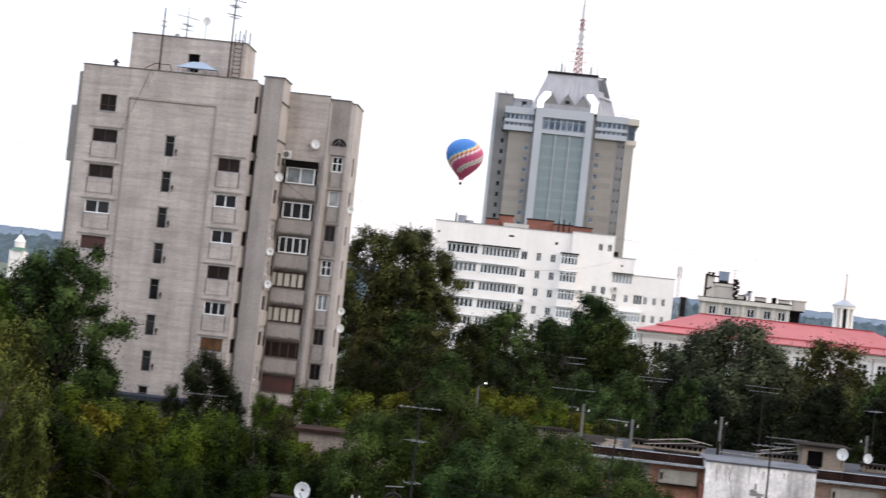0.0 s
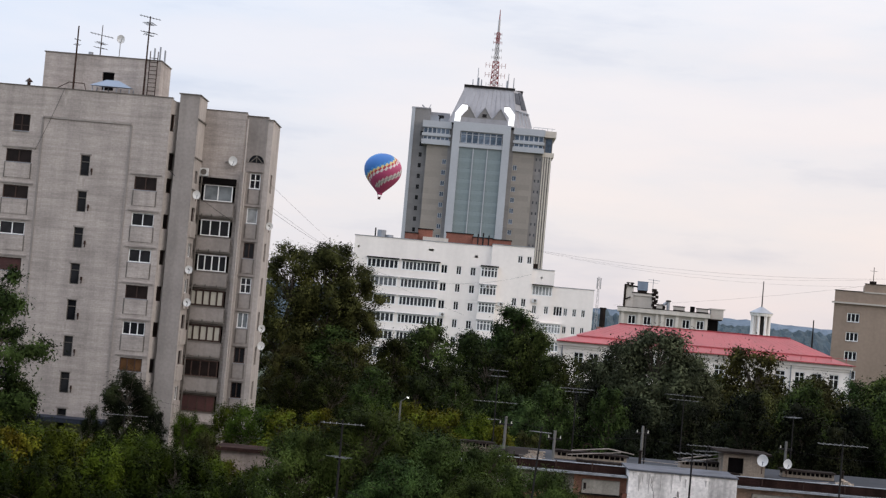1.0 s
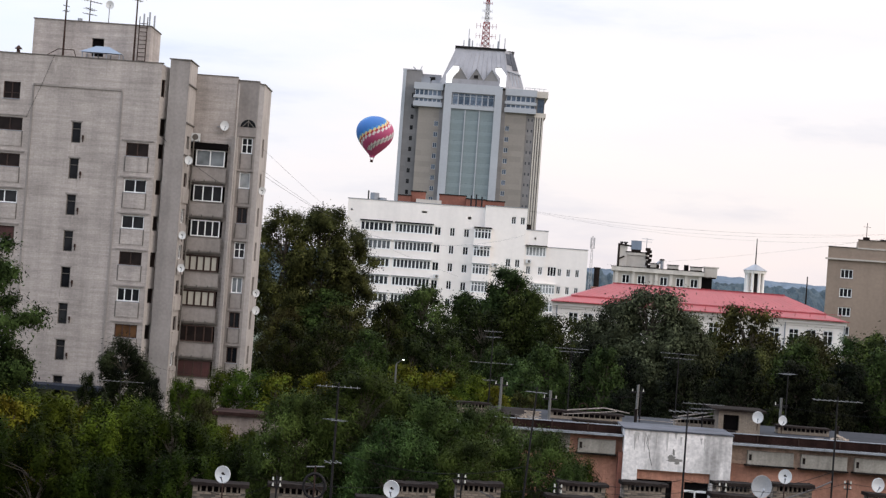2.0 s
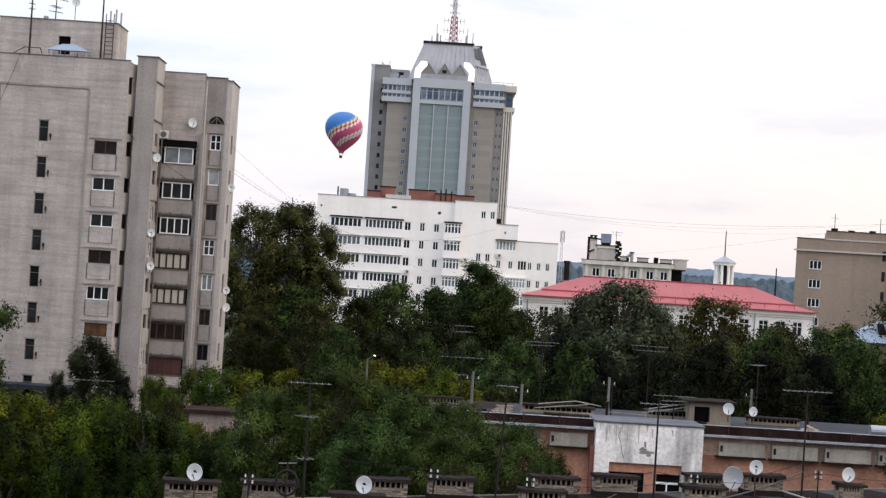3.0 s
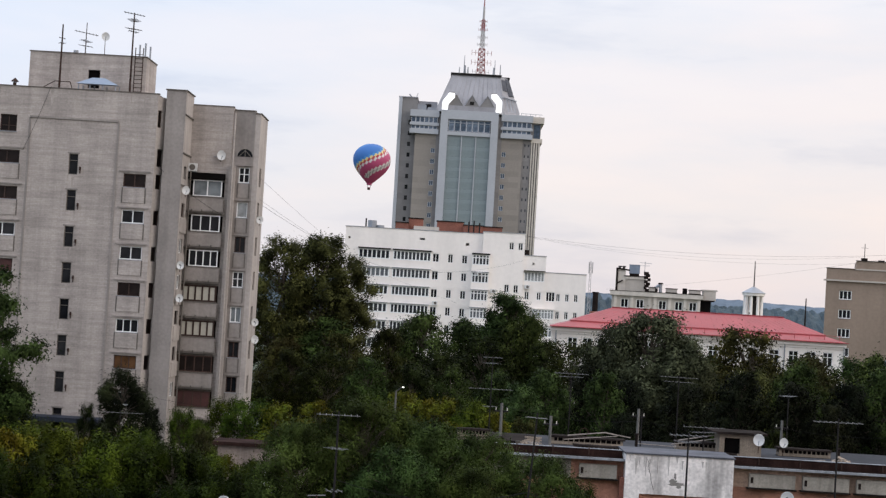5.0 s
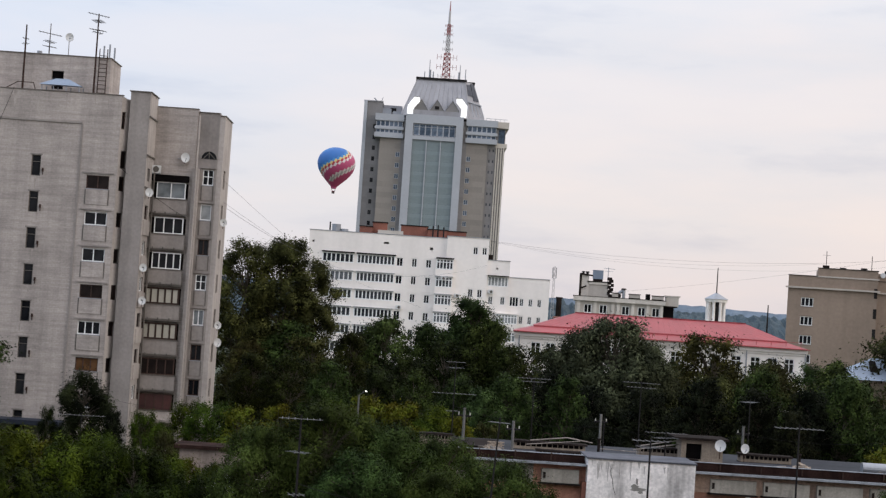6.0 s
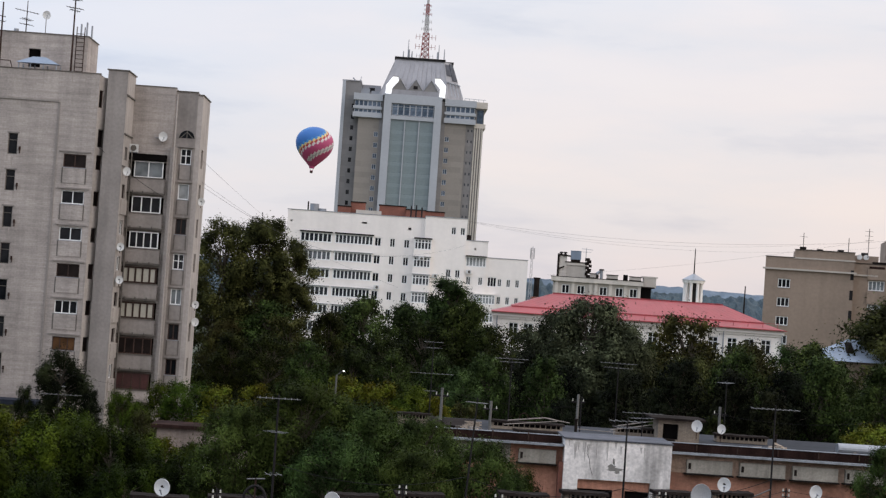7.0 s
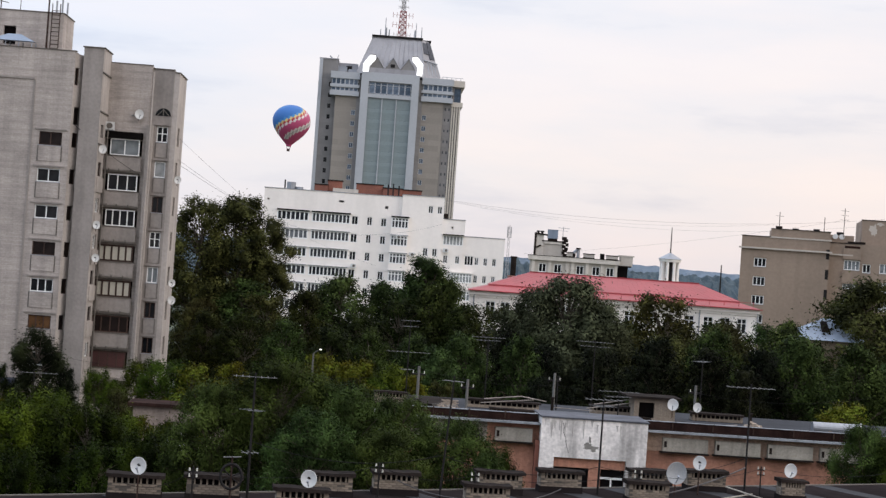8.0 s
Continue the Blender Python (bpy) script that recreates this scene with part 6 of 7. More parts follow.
def roof_back():
    t = thing("low_building", "two-storey orange brick building with peeling white stair block", "building", pose(18.0, 96.0, 0.2))
    X = -18.0
    wins = [(x + X, 5.02, 2.6, 0.78) for x in (18.0, 21.1, 24.2, 27.3)] + [(8.2 + X, 5.02, 2.1, 0.78)]
    low = [(x + X, 1.2, 1.4, 1.6) for x in (19.0, 22.0, 25.0, 28.0)]
    bm = bmesh.new()
    block(bm, 3.0 + X, 36 + X, 0, 12, -0.6, 6.1, front=wins + low, depth=0.35)
    part("wall", bm, ORANGE_BRICK, t, "weathered orange brick")
    for x, z, w, h in wins:
        box_ = part("wall_box", boxes((x - 0.03, x + w + 0.03, -0.36, 0.1, z + 0.02, z + h + 0.02)), BOX_BOARD, t, "pale weathered box projecting from the wall")
        part("box_shelf", boxes((x - 0.15, x + w + 0.1, -0.5, 0.0, z - 0.08, z + 0.0)), SLAB_DARK, box_)
        part("box_slot", boxes((x + 0.05, x + 0.2, -0.38, -0.355, z + 0.25, z + 0.6)), SLAB_DARK, box_)
    for x, z, w, h in low:
        window(t, x, 0, z, w, h, 2, WHITE_FRAME, GLASS)
    part("band", boxes((3.0 + X, 7.7 + X, -0.06, 0.0, 4.9, 6.1), ), CONCRETE, t, "rough grey patched wall")
    part("band", boxes((16.95 + X, 36 + X, -0.05, 0.0, 5.0, 6.1)), PATCH_BRICK, t)
    part("eave", boxes((3.0 + X, 36 + X, -0.55, 12.4, 6.1, 6.2)), SLAB_DARK, t)
    part("gutter", boxes((3.0 + X, 10.7 + X, -0.7, -0.55, 6.11, 6.24), (16.95 + X, 36 + X, -0.7, -0.55, 6.11, 6.24)), GUTTER_TIN, t)
    part("parapet", boxes((3.0 + X, 10.7 + X, 0.5, 0.7, 6.2, 6.62), (16.95 + X, 36 + X, 0.5, 0.7, 6.2, 6.66)), RUSTY_PARAPET, t, "dark brown rusty sheet parapet")
    part("roof", boxes((3.0 + X, 36 + X, 0.7, 12.4, 6.2, 6.32)), BACK_FELT, t)
    # white stair block with a doorway band
    bm = bmesh.new()
    block(bm, 10.75 + X, 16.95 + X, -0.9, 3, -0.6, 6.6, front=[(11.6 + X, 0.6, 4.2, 3.75)], depth=0.5)
    part("stair_block", bm, WHITEWASH, t, "peeling whitewashed stair block, stained and cracked")
    part("stair_coping", boxes((10.68 + X, 17.02 + X, -0.98, 3.1, 6.6, 6.68)), EDGE_TIN, t)
    for px, pz, w, h, seed in ((13.7, 5.0, 0.50, 0.12, 1), (13.5, 5.16, 0.22, 0.14, 2), (13.85, 4.86, 0.15, 0.10, 3), (13.62, 5.45, 0.07, 0.22, 4)):
        bm = bmesh.new()
        rng = random.Random(seed)
        ring = []
        for a in np.linspace(0, 2 * math.pi, 18, endpoint=False):
            k = rng.uniform(0.7, 1.15)
            ring.append(bm.verts.new((px + X + w * math.cos(a) * k, -0.903 - 0.003 * seed, pz + h * math.sin(a) * k)))
        bm.faces.new(ring)
        part("bare_patch", bm, BARE_PLASTER, t, "grey patch of bare plaster")
    rng = random.Random(31)
    for i in range(16):
        px = rng.choice((rng.uniform(10.9, 12.6), rng.uniform(10.9, 16.7)))
        w, top, low = rng.uniform(0.03, 0.10), rng.uniform(6.3, 6.58), rng.uniform(5.3, 6.2)
        bm = bmesh.new()
        bm.faces.new([bm.verts.new((px + X + dx, -0.904 - 0.0005 * i, z)) for dx, z in ((-w, top), (-w * 0.6, (top + low) / 2), (-0.01, low), (0.02, low), (w * 0.5, (top + low) / 2 + 0.1), (w, top))])
        part("drip_stain", bm, STAIN, t)
    pts = [(12.0, 6.35), (12.08, 6.1), (12.04, 5.85), (12.2, 5.5), (12.26, 5.1), (12.42, 4.6)]
    part("crack", rods(*[((a[0] + X, -0.9, a[1]), (c[0] + X, -0.9, c[1]), 0.014) for a, c in zip(pts, pts[1:])]), SLAB_DARK, t, "dark crack in the whitewash")
    for x in (4.5, 6.6, 8.7, 18.6, 21.0, 23.4, 25.8, 28.2):
        part("parapet_clamp", boxes((x + X, x + 0.07 + X, 0.44, 0.72, 6.25, 6.68)), RUST, t)
    part("parapet_coping", boxes((3.0 + X, 10.7 + X, 0.46, 0.74, 6.62, 6.65), (16.95 + X, 36 + X, 0.46, 0.74, 6.66, 6.69)), GUTTER_TIN, t)
    part("stair_beam", boxes((11.61 + X, 15.79 + X, -0.62, -0.3, 3.78, 4.32)), ORANGE_BRICK, t)
    part("stair_fill", boxes((13.7 + X, 14.4 + X, -0.58, -0.3, 0.6, 3.78)), ORANGE_BRICK, t)
    part("stair_dark", boxes((11.62 + X, 15.78 + X, -0.42, -0.38, 0.6, 3.78)), VOID, t)
    part("stair_window", boxes((14.4 + X, 15.79 + X, -0.55, -0.45, 3.2, 3.32), (15.0 + X, 15.08 + X, -0.55, -0.45, 1.2, 3.2), (14.4 + X, 15.79 + X, -0.55, -0.45, 2.4, 2.48)), WHITE_FRAME, t)
    part("edge_brick", boxes((10.5 + X, 10.75 + X, -0.6, 0.0, 0, 5.2)), RED_BRICK, t)


roof_back()


def rubble(x, y, z, n, w, seed):
    """A low heap of broken pale bricks."""
    rng = random.Random(seed)
    bm = bmesh.new()
    for i in range(n):
        px, py = rng.gauss(0, w / 2), rng.gauss(0, 0.3)
        pz = max(0.0, 0.42 * (1 - abs(px) / w) * rng.random())
        bmesh.ops.create_cube(bm, size=1.0, matrix=pose(px, py, 0.06 + pz, rng.uniform(-25, 25), rng.uniform(-25, 25), rng.uniform(0, 180)) @ Matrix.Diagonal((rng.uniform(0.16, 0.34), 0.14, rng.uniform(0.09, 0.16), 1)))
    lone("rubble", bm, CREAM_BRICK, "heap of broken pale bricks on the roof edge", "rubble", pose(x, y, z), kind="stuff")


rubble(5.4, 97.6, 6.52, 70, 1.0, 3)
rubble(23.8, 98.6, 6.52, 30, 0.8, 4)
lone("timber_pole", rods(((0, 0, 0), (2.3, 0.2, 0.28), 0.045, 0.04, 7), ((2.3, 0.2, 0.28), (3.9, 0.3, 0.05), 0.04, 0.035, 7)), CONCRETE, "weathered bent timber pole lying across the ventilation stacks", "timber", pose(7.9, 102.3, 7.07))
lone("timber_pole", rods(((0, 0, 0), (2.2, 0.1, 0.42), 0.04, 0.035, 7)), CONCRETE, "weathered timber pole propped on the ventilation stacks", "timber", pose(14.8, 102.7, 7.15))
_ring = [(0.27 * math.cos(a), 0.0, 0.27 + 0.27 * math.sin(a)) for a in np.linspace(0, 2 * math.pi, 17)]
lone("wire_hoop", rods(*[(a, c, 0.022) for a, c in zip(_ring, _ring[1:])]), RUST, "rusty wire hoop standing on a ventilation stack", "hoop", pose(8.9, 102.4, 7.02))
stack(pose(9.1, 102.0, 6.3), 4.4, "long low brick ventilation stack on the felt roof", 0.9, 0.42, 14)
stack(pose(9.8, 100.2, 6.3), 3.2, "long low brick ventilation stack on the felt roof", 0.6, 0.1, 12)
stack(pose(16.2, 102.5, 6.3), 3.1, "long low brick ventilation stack on the felt roof", 0.9, 0.5, 12)
stack(pose(16.4, 100.6, 6.3), 3.1, "long low brick ventilation stack on the felt roof", 0.7, 0.05, 12)
stack(pose(22.7, 103.0, 6.3), 3.2, "long low brick ventilation stack on the felt roof", 0.9, 0.42, 12)
hut = thing("roof_hut", "small brick roof hut with a dark open hatch", "hut", pose(18.3, 101.0, 6.3))
_bm = bmesh.new()
block(_bm, -1.25, 1.3, 0, 2, 0, 1.55, front=[(-0.95, 0.35, 0.95, 0.95)])
part("wall", _bm, PALE_BRICK, hut)
part("hatch", boxes((-0.95, 0.0, 0.24, 0.3, 0.35, 1.3)), VOID, hut)
part("roof", boxes((-1.75, 1.6, -0.35, 2.3, 1.55, 1.68)), SLAB_DARK, hut)
dish(pose(19.35, 100.6, 7.6, 0, 0, -8), 0.34, label="plain white satellite dish on the roof hut", badge=False)
dish(pose(21.2, 102.2, 7.4, 0, 0, 10), 0.28, label="plain white satellite dish", badge=False)
for a, c, r in (((7.6, 101.2, 6.9), (10.9, 101.6, 7.25), 0.03), ((14.2, 101.6, 6.95), (17.4, 102.0, 7.5), 0.035), ((20.6, 100.6, 6.34), (23.6, 101.4, 6.55), 0.03), ((12.2, 102.6, 6.8), (14.9, 102.4, 6.75), 0.025)):
    lone("timber_pole", rods((a, c, r, r * 0.9, 6)), CONCRETE, "weathered pole lying on the felt roof", "timber")
for x, y, h in ((19.9, 103.2, 1.5), (12.1, 101.9, 1.1), (24.6, 102.2, 0.9)):
    lone("vent_pipe", rods(((0, 0, 0), (0, 0, h), 0.09, 0.09, 8), ((0, 0, h), (0, 0, h + 0.08), 0.15, 0.12, 8)), SLAB_DARK, "dark vent pipe on the felt roof", "pipe", pose(x, y, 6.3), "vent pipes")
yagi_mast(12.6, 104, 6.3, 8.7, [], "pale concrete post on the roof")
yagi_mast(15.9, 100, 6.3, 8.3, [(1.9, 1.3, 5, 8), (1.6, 0.9, 30, 6)], "short mast with two wide television aerials")


def low_house():
    t = thing("garage", "low stained brick garage with a dark felt edge", "garage", pose(-10.2, 94.0, 0))
    part("wall", boxes((-2.3, 2.9, 0, 2.1, 0, 6.02)), GARAGE_WALL, t)
    part("roof", boxes((-2.6, 3.1, -0.25, 2.2, 6.02, 6.22)), RUSTY_PARAPET, t, "dark brown felt edge")


# ---- hot-air balloon ----
def balloon():
    t = thing("hot_air_balloon", "hot-air balloon with blue top and red white yellow checked bands", "balloon", pose(-46.5, 900, 72.0, 0, 3, 0))
    mats = [mat("balloon_" + n, c, rough=0.6, var=0.06, bump=0.0) for n, c in (("blue", (0.015, 0.115, 0.36)), ("light_blue", (0.035, 0.20, 0.43)), ("yellow", (0.60, 0.46, 0.20)), ("white", (0.62, 0.55, 0.54)), ("red", (0.36, 0.035, 0.045)), ("maroon", (0.42, 0.06, 0.15)), ("grey", (0.33, 0.31, 0.30)))]
    R, n, rows = 10.3, 168, 84
    prof = []
    for j in range(rows + 1):
        u = j / rows            # 0 at the mouth
        z = 3.6 + 21.7 * u
        if u > 0.52:
            k = math.sqrt(max(0.0, 1 - ((u - 0.60) / 0.40) ** 2)) if u > 0.60 else 1.0 - 0.35 * (0.60 - u) ** 2 * 6
        else:
            k = 0.155 + (0.985 - 0.155) * math.sin(math.pi / 2 * (u / 0.56)) ** 1.05
        prof.append((z, R * max(k, 0.02)))
    # lower edge of the blue, then each band down to the mouth
    BANDS = ((25.0, 1, 1), (23.6, -1, 0), (12.6, 1, 1), (11.3, -1, 2), (10.0, 1, 4), (8.6, -1, 3), (7.2, 1, 5), (1.4, 1, 3), (0.1, -1, 6), (-1.2, 1, 3), (-2.4, -1, 5))
    bm = bmesh.new()
    ring = [[bm.verts.new((r * math.cos(2 * math.pi * i / n), r * math.sin(2 * math.pi * i / n), z)) for i in range(n)] for z, r in prof]
    for j in range(rows):
        for i in range(n):
            f = bm.faces.new((ring[j][i], ring[j][(i + 1) % n], ring[j + 1][(i + 1) % n], ring[j + 1][i]))
            f.smooth = True
            # bands of lozenges climb round the envelope; a zigzag of 28 gores parts them
            g = (i + 0.5) * 28 / n - 14
            g = g if g >= 0 else -g
            tri = abs(g % 1 - 0.5) * 2 - 0.5
            e = (j + 0.5) * 28 / rows - 7 - 1.6 * (g - 7)
            c = 0
            for edge, way, shade in BANDS:
                if e + way * tri * 1.5 < edge:
                    c = shade
            if j < 10:
                c = 5
            f.material_index = c
    bm.faces.new(ring[-1])
    env = part("envelope", bm, mats, t)
    bm = bmesh.new()
    rod(bm, (0, 0, 2.6), (0, 0, 3.8), 1.3, 1.65, 16)
    part("skirt", bm, mats[5], t)
    part("basket", boxes((-0.75, 0.75, -0.75, 0.75, 0, 1.25)), RUST, t, "brown wicker basket")
    part("basket_rim", boxes((-0.85, 0.85, -0.85, 0.85, 1.25, 1.42)), mats[5], t)
    part("rope", rods(*[((sx * 0.7, sy * 0.7, 1.3), (sx * 1.0, sy * 1.0, 2.8), 0.06) for sx in (-1, 1) for sy in (-1, 1)]), DARK_METAL, t)


low_house()
balloon()


# ---- aerials and dishes on the flats ----
def roof_aerial(x, y, z0, z1, rows, label, r=0.05):
    t = thing("aerial_mast", label, "aerial", pose(x, y, z0), "aerials")
    h = z1 - z0
    part("pole", rods(((0, 0, 0), (0, 0, h), r, r * 0.6)), RUST, t)
    for zz, half, turn, n in rows:
        bars = [((-half, 0, 0), (half, 0, 0), 0.028)]
        bars += [((-half + 2 * half * (i + 0.5) / n, -0.45, 0), (-half + 2 * half * (i + 0.5) / n, 0.45, 0), 0.018) for i in range(n)]
        part("yagi", rods(*bars), WIRE_PALE, t, "", pose(0, 0, zz, 0, 8, turn))
    return t


roof_aerial(-31.6, 130.0, 29.4, 34.9, [(4.4, 0.25, 0, 2), (4.0, 0.2, 40, 2)], "thin whip aerial in front of the machine room", 0.09)
roof_aerial(-30.4, 133.0, 32.8, 35.6, [(1.95, 0.95, 10, 7), (1.3, 0.45, 50, 4), (0.9, 0.6, -20, 3)], "small television aerial on the machine room")
roof_aerial(-26.1, 130.4, 29.4, 36.2, [(6.7, 0.85, 8, 7), (6.2, 0.45, 70, 5), (5.5, 0.7, -15, 5), (5.3, 0.4, 30, 4)], "tall rusty mast with several television aerials", 0.085)
ladder = thing("roof_ladder", "rusty steel ladder up to the machine room", "ladder", pose(-25.9, 130.8, 29.4))
for dx in (0.0, 0.62):
    part("rail", rods(((dx, 0, 0), (dx, 0, 4.1), 0.038)), RUST, ladder)
for i in range(11):
    part("rung", MADE.setdefault("rung", mesh_of("rung", rods(((0, 0, 0), (0.62, 0, 0), 0.03)), RUST)), None, ladder, "", Matrix.Translation((0, 0, 0.25 + 0.33 * i)))
for x, h in ((-25.6, 1.1), (-25.15, 1.25), (-24.75, 1.0)):
    lone("vent_pipe", rods(((0, 0, 0), (0, 0, h), 0.07, 0.07, 8)), GALV, "grey steel vent pipe on the machine room", "pipe", pose(x - 0.3, 132.5, 32.88), "vent pipes")
dish(pose(-28.45, 131.2, 34.3, 0, 0, 20), 0.32, label="white satellite dish on a bent pipe", badge=False, stand=1.3)
lone("chimney_pot", rods(((0, 0, 0), (0, 0, 0.45), 0.2, 0.2, 8)), GALV, "short grey vent on the machine room", "vent", pose(-31.2, 133.2, 32.88))
for x, y, z, r in ((-18.69, 131.75, 25.39, 0.36), (-15.5, 133.4, 20.5, 0.30), (-20.9, 128.6, 16.4, 0.30), (-20.8, 128.6, 13.85, 0.30), (-15.45, 134.0, 12.22, 0.30), (-15.4, 134.2, 10.82, 0.32), (-20.9, 129.0, 22.28, 0.32)):
    t = dish(pose(x, y - 0.15, z, 0, 0, 25), r, label="white satellite dish fixed to the flats' wall", badge=r == 0.30, stand=0.3)
    part("bracket", rods(((0, 0.1, -0.1), (-0.45, 0.55, -0.1), 0.03)), GALV, t)
ac = thing("air_conditioner", "white air conditioner unit on the flats' wall", "air conditioner", pose(-21.0, 131.3, 24.0))
part("case", boxes((-0.45, 0.45, 0, 0.4, 0, 0.62)), DISH_WHITE, ac)
part("grille", rods(((0.1, -0.02, 0.31), (0.1, 0.01, 0.31), 0.24, 0.24, 16)), GREY_FRAME, ac)
part("bracket", boxes((-0.4, 0.4, 0.1, 0.75, -0.06, 0.0)), GALV, ac)

# ---- overhead wires ----
_w = "thin overhead wire against the sky"
cable([(-15.75, 134.0, 23.9), (-14.5, 259.0, 20.0), (1.5, 258.8, 14.5)], 0.010, 0.2, WIRE_PALE, _w)
cable([(-15.75, 134.5, 22.2), (-14.9, 259.0, 20.3)], 0.010, 0.25, WIRE_PALE, _w)
cable([(-15.85, 137.0, 21.9), (-5.2, 182, 17.8), (12.0, 262, 22.0)], 0.012, 0.8, WIRE_PALE, _w)
cable([(12.0, 262, 25.75), (88.0, 257, 28.5)], 0.014, 2.4, WIRE_PALE, _w)
cable([(12.0, 262, 25.7), (64.0, 257, 25.4)], 0.010, 1.6, WIRE_PALE, _w)
cable([(12.0, 262, 25.6), (84.5, 258, 27.2)], 0.010, 2.9, WIRE_PALE, _w)
cable([(88.0, 300, 29.0), (40.0, 420, 20.0)], 0.014, 1.0, WIRE_PALE, _w)
cable([(-3.5, 57.0, 8.6), (3.25, 60.0, 8.2), (9.6, 64.0, 7.7), (16.3, 68.0, 8.0)], 0.012, 0.5)
cable([(2.95, 100.0, 9.0), (12.9, 106.0, 8.0), (22.3, 106.0, 8.0), (34.0, 108.0, 8.4)], 0.009, 0.5)
cable([(-20, 104.0, 8.0), (2.95, 100.0, 8.4)], 0.007, 0.9)

# ---- posts and aerials between the roofs ----
def utility_post(x, y, z, label="weathered concrete post between the roofs", r=0.085, material=POST_GREY):
    t = thing("utility_post", label, "post", pose(x, y, -0.3), "posts between the roofs")
    part("shaft", rods(((0, 0, 0), (0, 0, z + 0.3), r * 1.3, r, 8)), material, t)
    part("crossarm", boxes((-0.45, 0.45, -0.05, 0.05, z - 0.25, z - 0.15)), DARK_METAL, t)
    for dx in (-0.35, 0.35):
        part("insulator", rods(((dx, 0, z - 0.15), (dx, 0, z + 0.02), 0.035, 0.025, 8)), PORCELAIN, t)
    return t


yagi_mast(2.95, 100.0, -0.3, 11.7, [(11.95, 0.6, 10, 5), (11.6, 0.55, 40, 4), (10.05, 1.35, 4, 10), (9.0, 0.45, 30, 3)], "dark mast with stacked television aerials")
yagi_mast(8.05, 104.0, -0.3, 10.9, [(11.1, 1.1, 6, 9), (10.9, 0.8, 20, 6)], "dark mast with a wide television aerial")
yagi_mast(15.4, 108.2, -0.3, 10.9, [(11.1, 1.25, -12, 10), (10.8, 1.0, -14, 8)], "dark mast with a slanting television aerial")
yagi_mast(22.6, 108.2, -0.3, 10.2, [(10.3, 1.0, 60, 8)], "dark mast with a slanting television aerial")
yagi_mast(-19.3, 100.0, -0.3, 7.15, [(7.3, 1.4, 6, 10)], "dark mast with a wide television aerial")
utility_post(12.9, 108.3, 8.6)
utility_post(22.3, 108.4, 8.4)
utility_post(3.8, 104.0, 8.7)
utility_post(6.6, 99.2, 8.4)
lamp = thing("street_lamp", "concrete street lamp with a small white lamp", "street lamp", pose(-3.1, 112.0, -0.3))
part("pole", rods(((0, 0, 0), (0, 0, 8.9), 0.10, 0.06, 8)), POST_GREY, lamp)
part("arm", rods(((0, 0, 8.9), (0.45, -0.3, 9.25), 0.03)), POST_GREY, lamp)
_glow = bpy.data.materials.new("lamp_glow")
_glow.use_nodes = True
_glow.node_tree.nodes["Principled BSDF"].inputs["Emission Color"].default_value = (1.0, 0.96, 0.85, 1)
_glow.node_tree.nodes["Principled BSDF"].inputs["Emission Strength"].default_value = 1.5
part("lamp_head", rods(((0.42, -0.30, 9.22), (0.53, -0.38, 9.2), 0.04, 0.035, 10)), _glow, lamp)

# ---- things between and behind ----
car = thing("car", "white parked car half hidden by leaves", "car", pose(-9.0, 92.0, 3.3, 0, 0, 60))
_bm = bmesh.new()
_side = [(-2.1, 0.45), (-2.1, 0.85), (-1.5, 0.98), (-0.9, 1.45), (0.7, 1.48), (1.5, 1.02), (2.1, 0.9), (2.1, 0.45)]
_l = [_bm.verts.new((x, -0.82, z)) for x, z in _side]
_r = [_bm.verts.new((x, 0.82, z)) for x, z in _side]
_bm.faces.new(_l)
_bm.faces.new(_r[::-1])
for i in range(8):
    _bm.faces.new((_l[i], _r[i], _r[(i + 1) % 8], _l[(i + 1) % 8]))
part("body", _bm, WHITE_FRAME, car)
for x in (-0.75, 0.1):
    part("side_window", boxes((x, x + 0.75, -0.835, -0.80, 1.0, 1.36)), GLASS, car)
for x in (-1.35, 1.35):
    for y in (-0.8, 0.8):
        part("wheel", rods(((x, y - 0.08, 0.32), (x, y + 0.08, 0.32), 0.32, 0.32, 14)), CABLE, car)
lone("parking_deck", boxes((-3.2, 3.2, -2.6, 2.0, 0, 3.32)), CONCRETE, "low concrete deck beside the garage", "deck", pose(-9.0, 92.0, 0))

house = thing("house", "small house with pale blue sheet metal roof", "house", pose(42.2, 146.0, 0))
part("wall", boxes((-2.8, 2.4, 0, 7, 0, 11.0)), BROWN_RENDER, house)
_bm = bmesh.new()
_v = [_bm.verts.new(p) for p in ((-3.2, -0.6, 10.9), (2.8, -0.6, 10.9), (2.8, 7.6, 10.9), (-3.2, 7.6, 10.9), (-0.2, 3.4, 12.8), (1.2, 3.4, 12.8))]
for f in ((0, 1, 5, 4), (1, 2, 5), (2, 3, 4, 5), (3, 0, 4), (3, 2, 1, 0)):
    _bm.faces.new([_v[i] for i in f])
part("roof", _bm, BLUE_SHEET, house)
_bm = bmesh.new()
_v = [_bm.verts.new(p) for p in ((-0.95, 0.8, 11.6), (-0.25, 0.8, 11.6), (-0.6, 0.8, 12.6), (-0.95, 2.2, 11.8), (-0.25, 2.2, 11.8), (-0.6, 2.6, 12.6))]
for f in ((0, 1, 2), (0, 2, 5, 3), (1, 4, 5, 2)):
    _bm.faces.new([_v[i] for i in f])
part("dormer", _bm, SLAB_DARK, house)

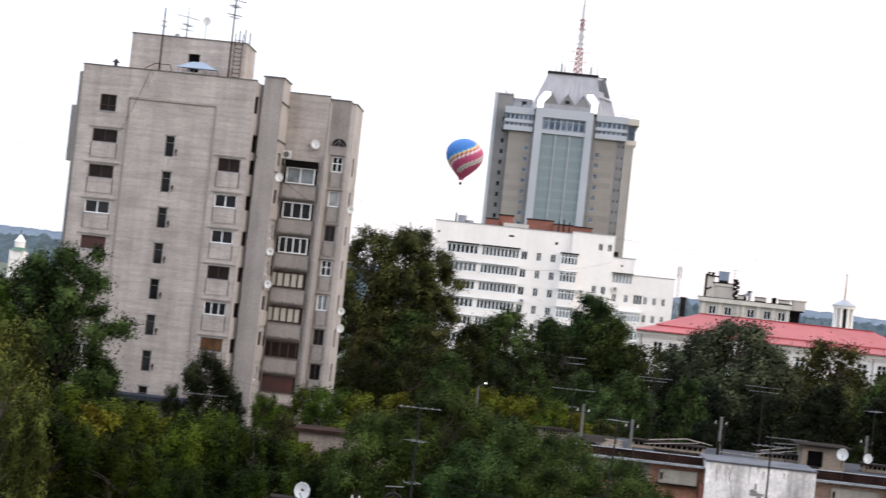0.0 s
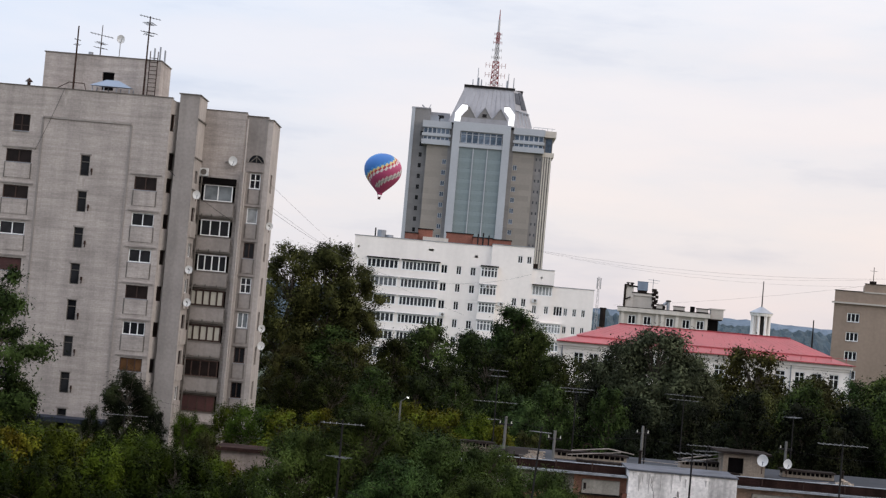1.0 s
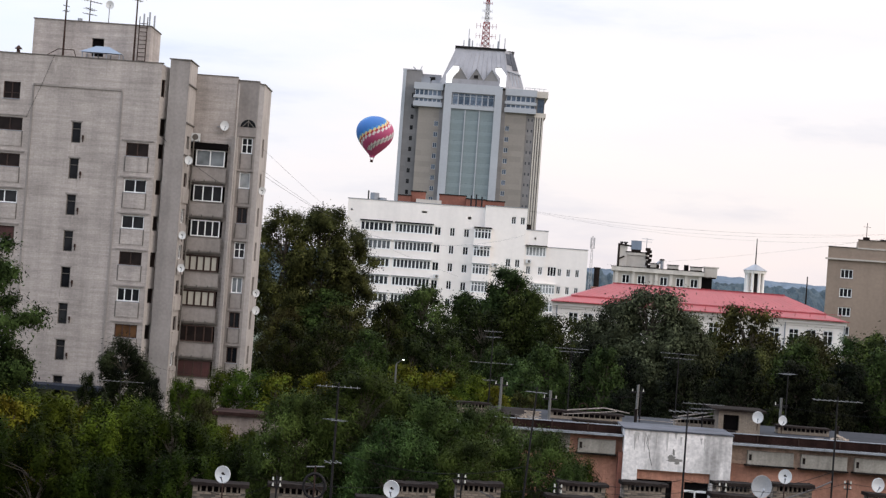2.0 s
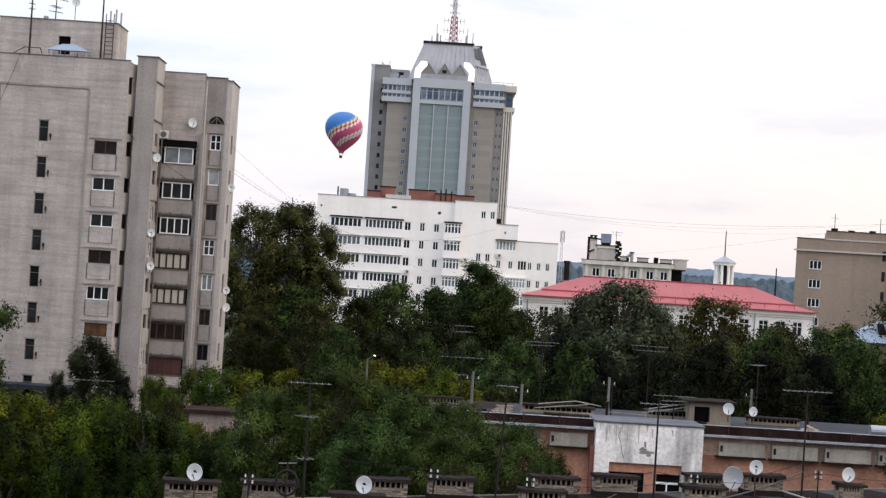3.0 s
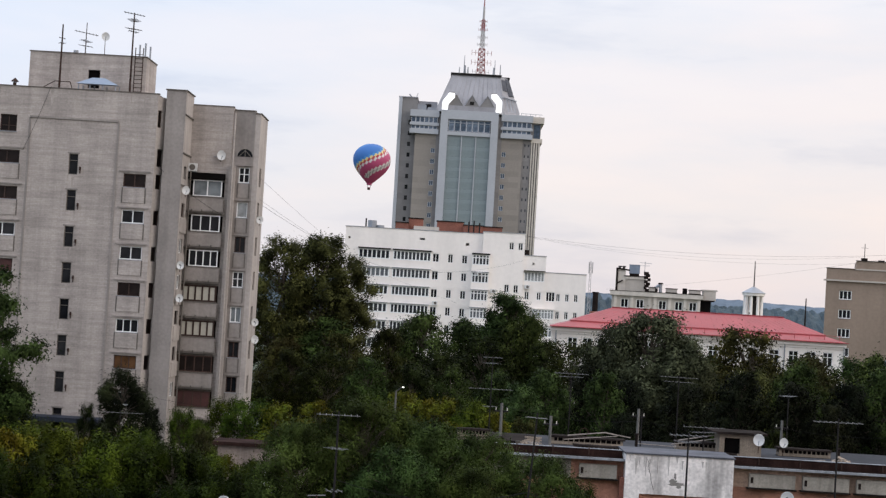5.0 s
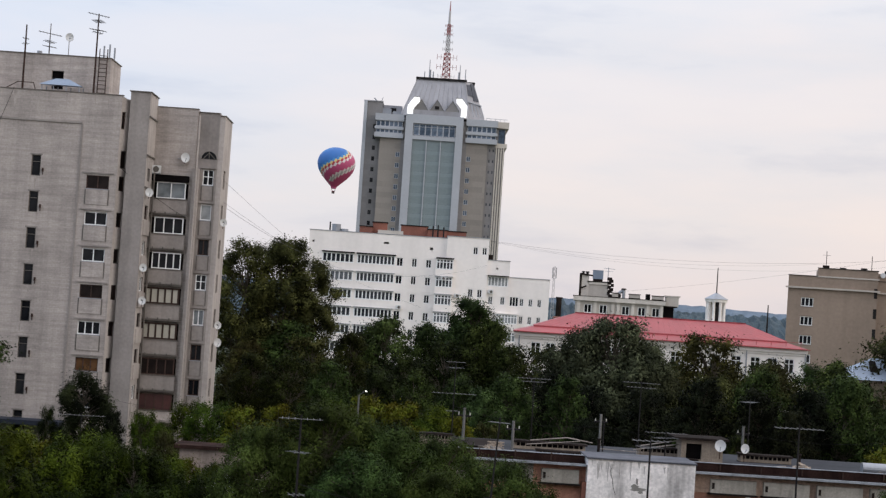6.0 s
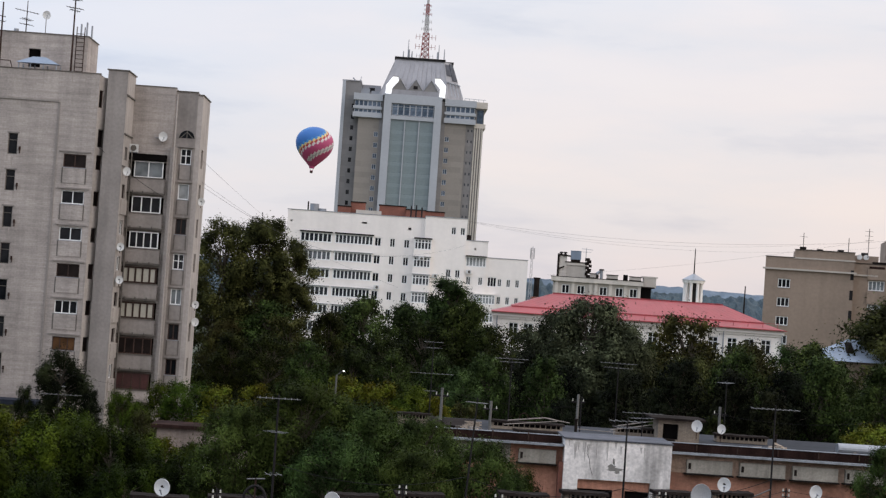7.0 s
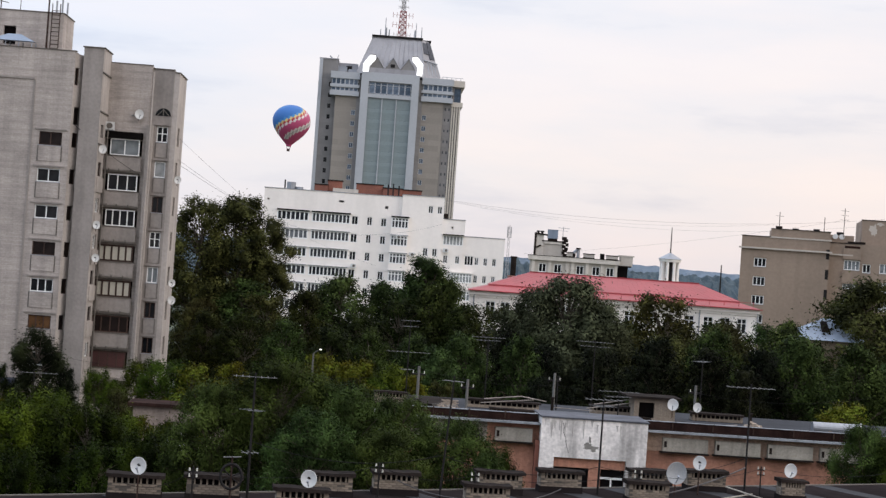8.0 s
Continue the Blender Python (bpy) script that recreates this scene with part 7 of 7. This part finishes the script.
t = thing("lattice_mast", "pale far lattice radio mast", "mast", pose(51.2, 600, 0))
for i in range(16):
    z0, z1 = 2.0 * i, 2.0 * i + 2.0
    a, b_ = 0.7 - 0.03 * i, 0.7 - 0.03 * (i + 1)
    part("mast_section", rods(((-a, 0, z0), (-b_, 0, z1), 0.08), ((a, 0, z0), (b_, 0, z1), 0.08), ((-a, 0, z0), (b_, 0, z1), 0.04), ((a, 0, z0), (-b_, 0, z1), 0.04)), MAST_WHITE, t)
for x in (-0.6, 0.65):
    part("panel_aerial", boxes((x - 0.18, x + 0.18, -0.6, -0.3, 27.5, 31.5)), MAST_WHITE, t)
lone("flue", rods(((0, 0, 0), (0, 0, 17.6), 0.45, 0.42, 12), ((0, 0, 17.5), (0, 0, 17.75), 0.52, 0.52, 12)), SLAB_DARK, "dark steel flue beside the red roof", "flue", pose(22.3, 250, -0.3))
lone("far_mast", rods(((0, 0, 0), (0, 0, 23.3), 0.45, 0.2, 6)), SLAB_DARK, "dark thin far mast before the hills", "mast", pose(129.8, 600, -0.3))
church = thing("church", "far white church with pale dome and green roof", "church", pose(-222, 700, 0))
part("wall", boxes((-3.2, 3.2, -3, 3, 0, 11.6)), WHITE_PAINT, church)
part("roof", rods(((0, 0, 11.6), (0, 0, 13.0), 4.2, 2.4, 8)), mat("green_sheet", (0.06, 0.13, 0.085), rough=0.6), church, "green sheet roof")
part("drum", rods(((0, 0, 12), (0, 0, 15.5), 2.2, 2.2, 12)), WHITE_PAINT, church)
part("dome", rods(((0, 0, 15.5), (0, 0, 17), 2.5, 1.4, 12), ((0, 0, 17), (0, 0, 18.8), 1.4, 0.1, 12)), WHITE_PAINT, church)
part("spire", rods(((0, 0, 18.6), (0, 0, 21.0), 0.3, 0.08, 6)), DARK_METAL, church)
tank = thing("water_tank", "pale grey steel tank lying on the roof", "tank", pose(29.3, 97.9, 6.5))
part("shell", rods(((-2.0, 0, 0.5), (0.9, 0, 0.5), 0.36, 0.36, 18)), GALV, tank)
part("end_cap", rods(((0.9, 0, 0.5), (0.98, -0.02, 0.5), 0.44, 0.40, 18)), DISH_WHITE, tank)
for x in (-1.0, 0.8):
    part("saddle", boxes((x - 0.1, x + 0.1, -0.4, 0.4, 0, 0.4)), CONCRETE, tank)

# ---- whitish parapet and clutter of a small roof behind the willow ----
shed = thing("low_building", "low whitewashed brick shed with a flat roof", "building", pose(3.6, 100.0, 0))
part("wall", boxes((-2.4, 2.3, 0.5, 6, -0.3, 6.55)), WHITEWASH, shed)
part("roof", boxes((-2.5, 2.4, 0.4, 6.1, 6.55, 6.68)), SLAB_DARK, shed)
stack(pose(2.05, 99.5, 6.4), 1.9, "pale brick ventilation stack on the shed's edge", 0.6, 0.62, 10, laid=True)
ruin = thing("broken_wall", "broken parapet of loose pale bricks", "wall", pose(5.2, 99.3, 6.28))
part("core", boxes((-0.62, 0.72, 0.10, 0.3, 0.0, 0.5)), MORTAR, ruin)
_rng = random.Random(8)
_brick = mesh_of("brick", boxes((-0.12, 0.12, -0.06, 0.06, 0.0, 0.07)), CREAM_BRICK)
for row in range(10):
    for i in range(6):
        x = -0.62 + 0.26 * i + 0.13 * (row % 2)
        if x < -0.7 + 0.075 * row + _rng.uniform(-0.1, 0.1):
            continue
        part("brick", _brick, None, ruin, "", pose(x, _rng.uniform(-0.03, 0.05) + 0.06, 0.082 * row, _rng.uniform(-3, 3), _rng.uniform(-3, 3), _rng.uniform(-9, 9)))
# cable hanging down the flats' front
cable([(-31.7, 127.9, 29.7), (-33.6, 127.9, 24.6)], 0.013, 0.15, CABLE, "black cable hanging down the flats' front")
cable([(-23.1, 127.9, 24.0), (-18.3, 131.4, 20.6)], 0.016, 0.2, CABLE, "black cable strung along the flats' wall")

# plain house wall behind the window from which one looks out
lone("wall_south", boxes((-32, 32, -13, -1.5, -0.3, 18.0)), GREY_PANEL, "plain rendered house wall behind the viewpoint", "wall", kind="structure")
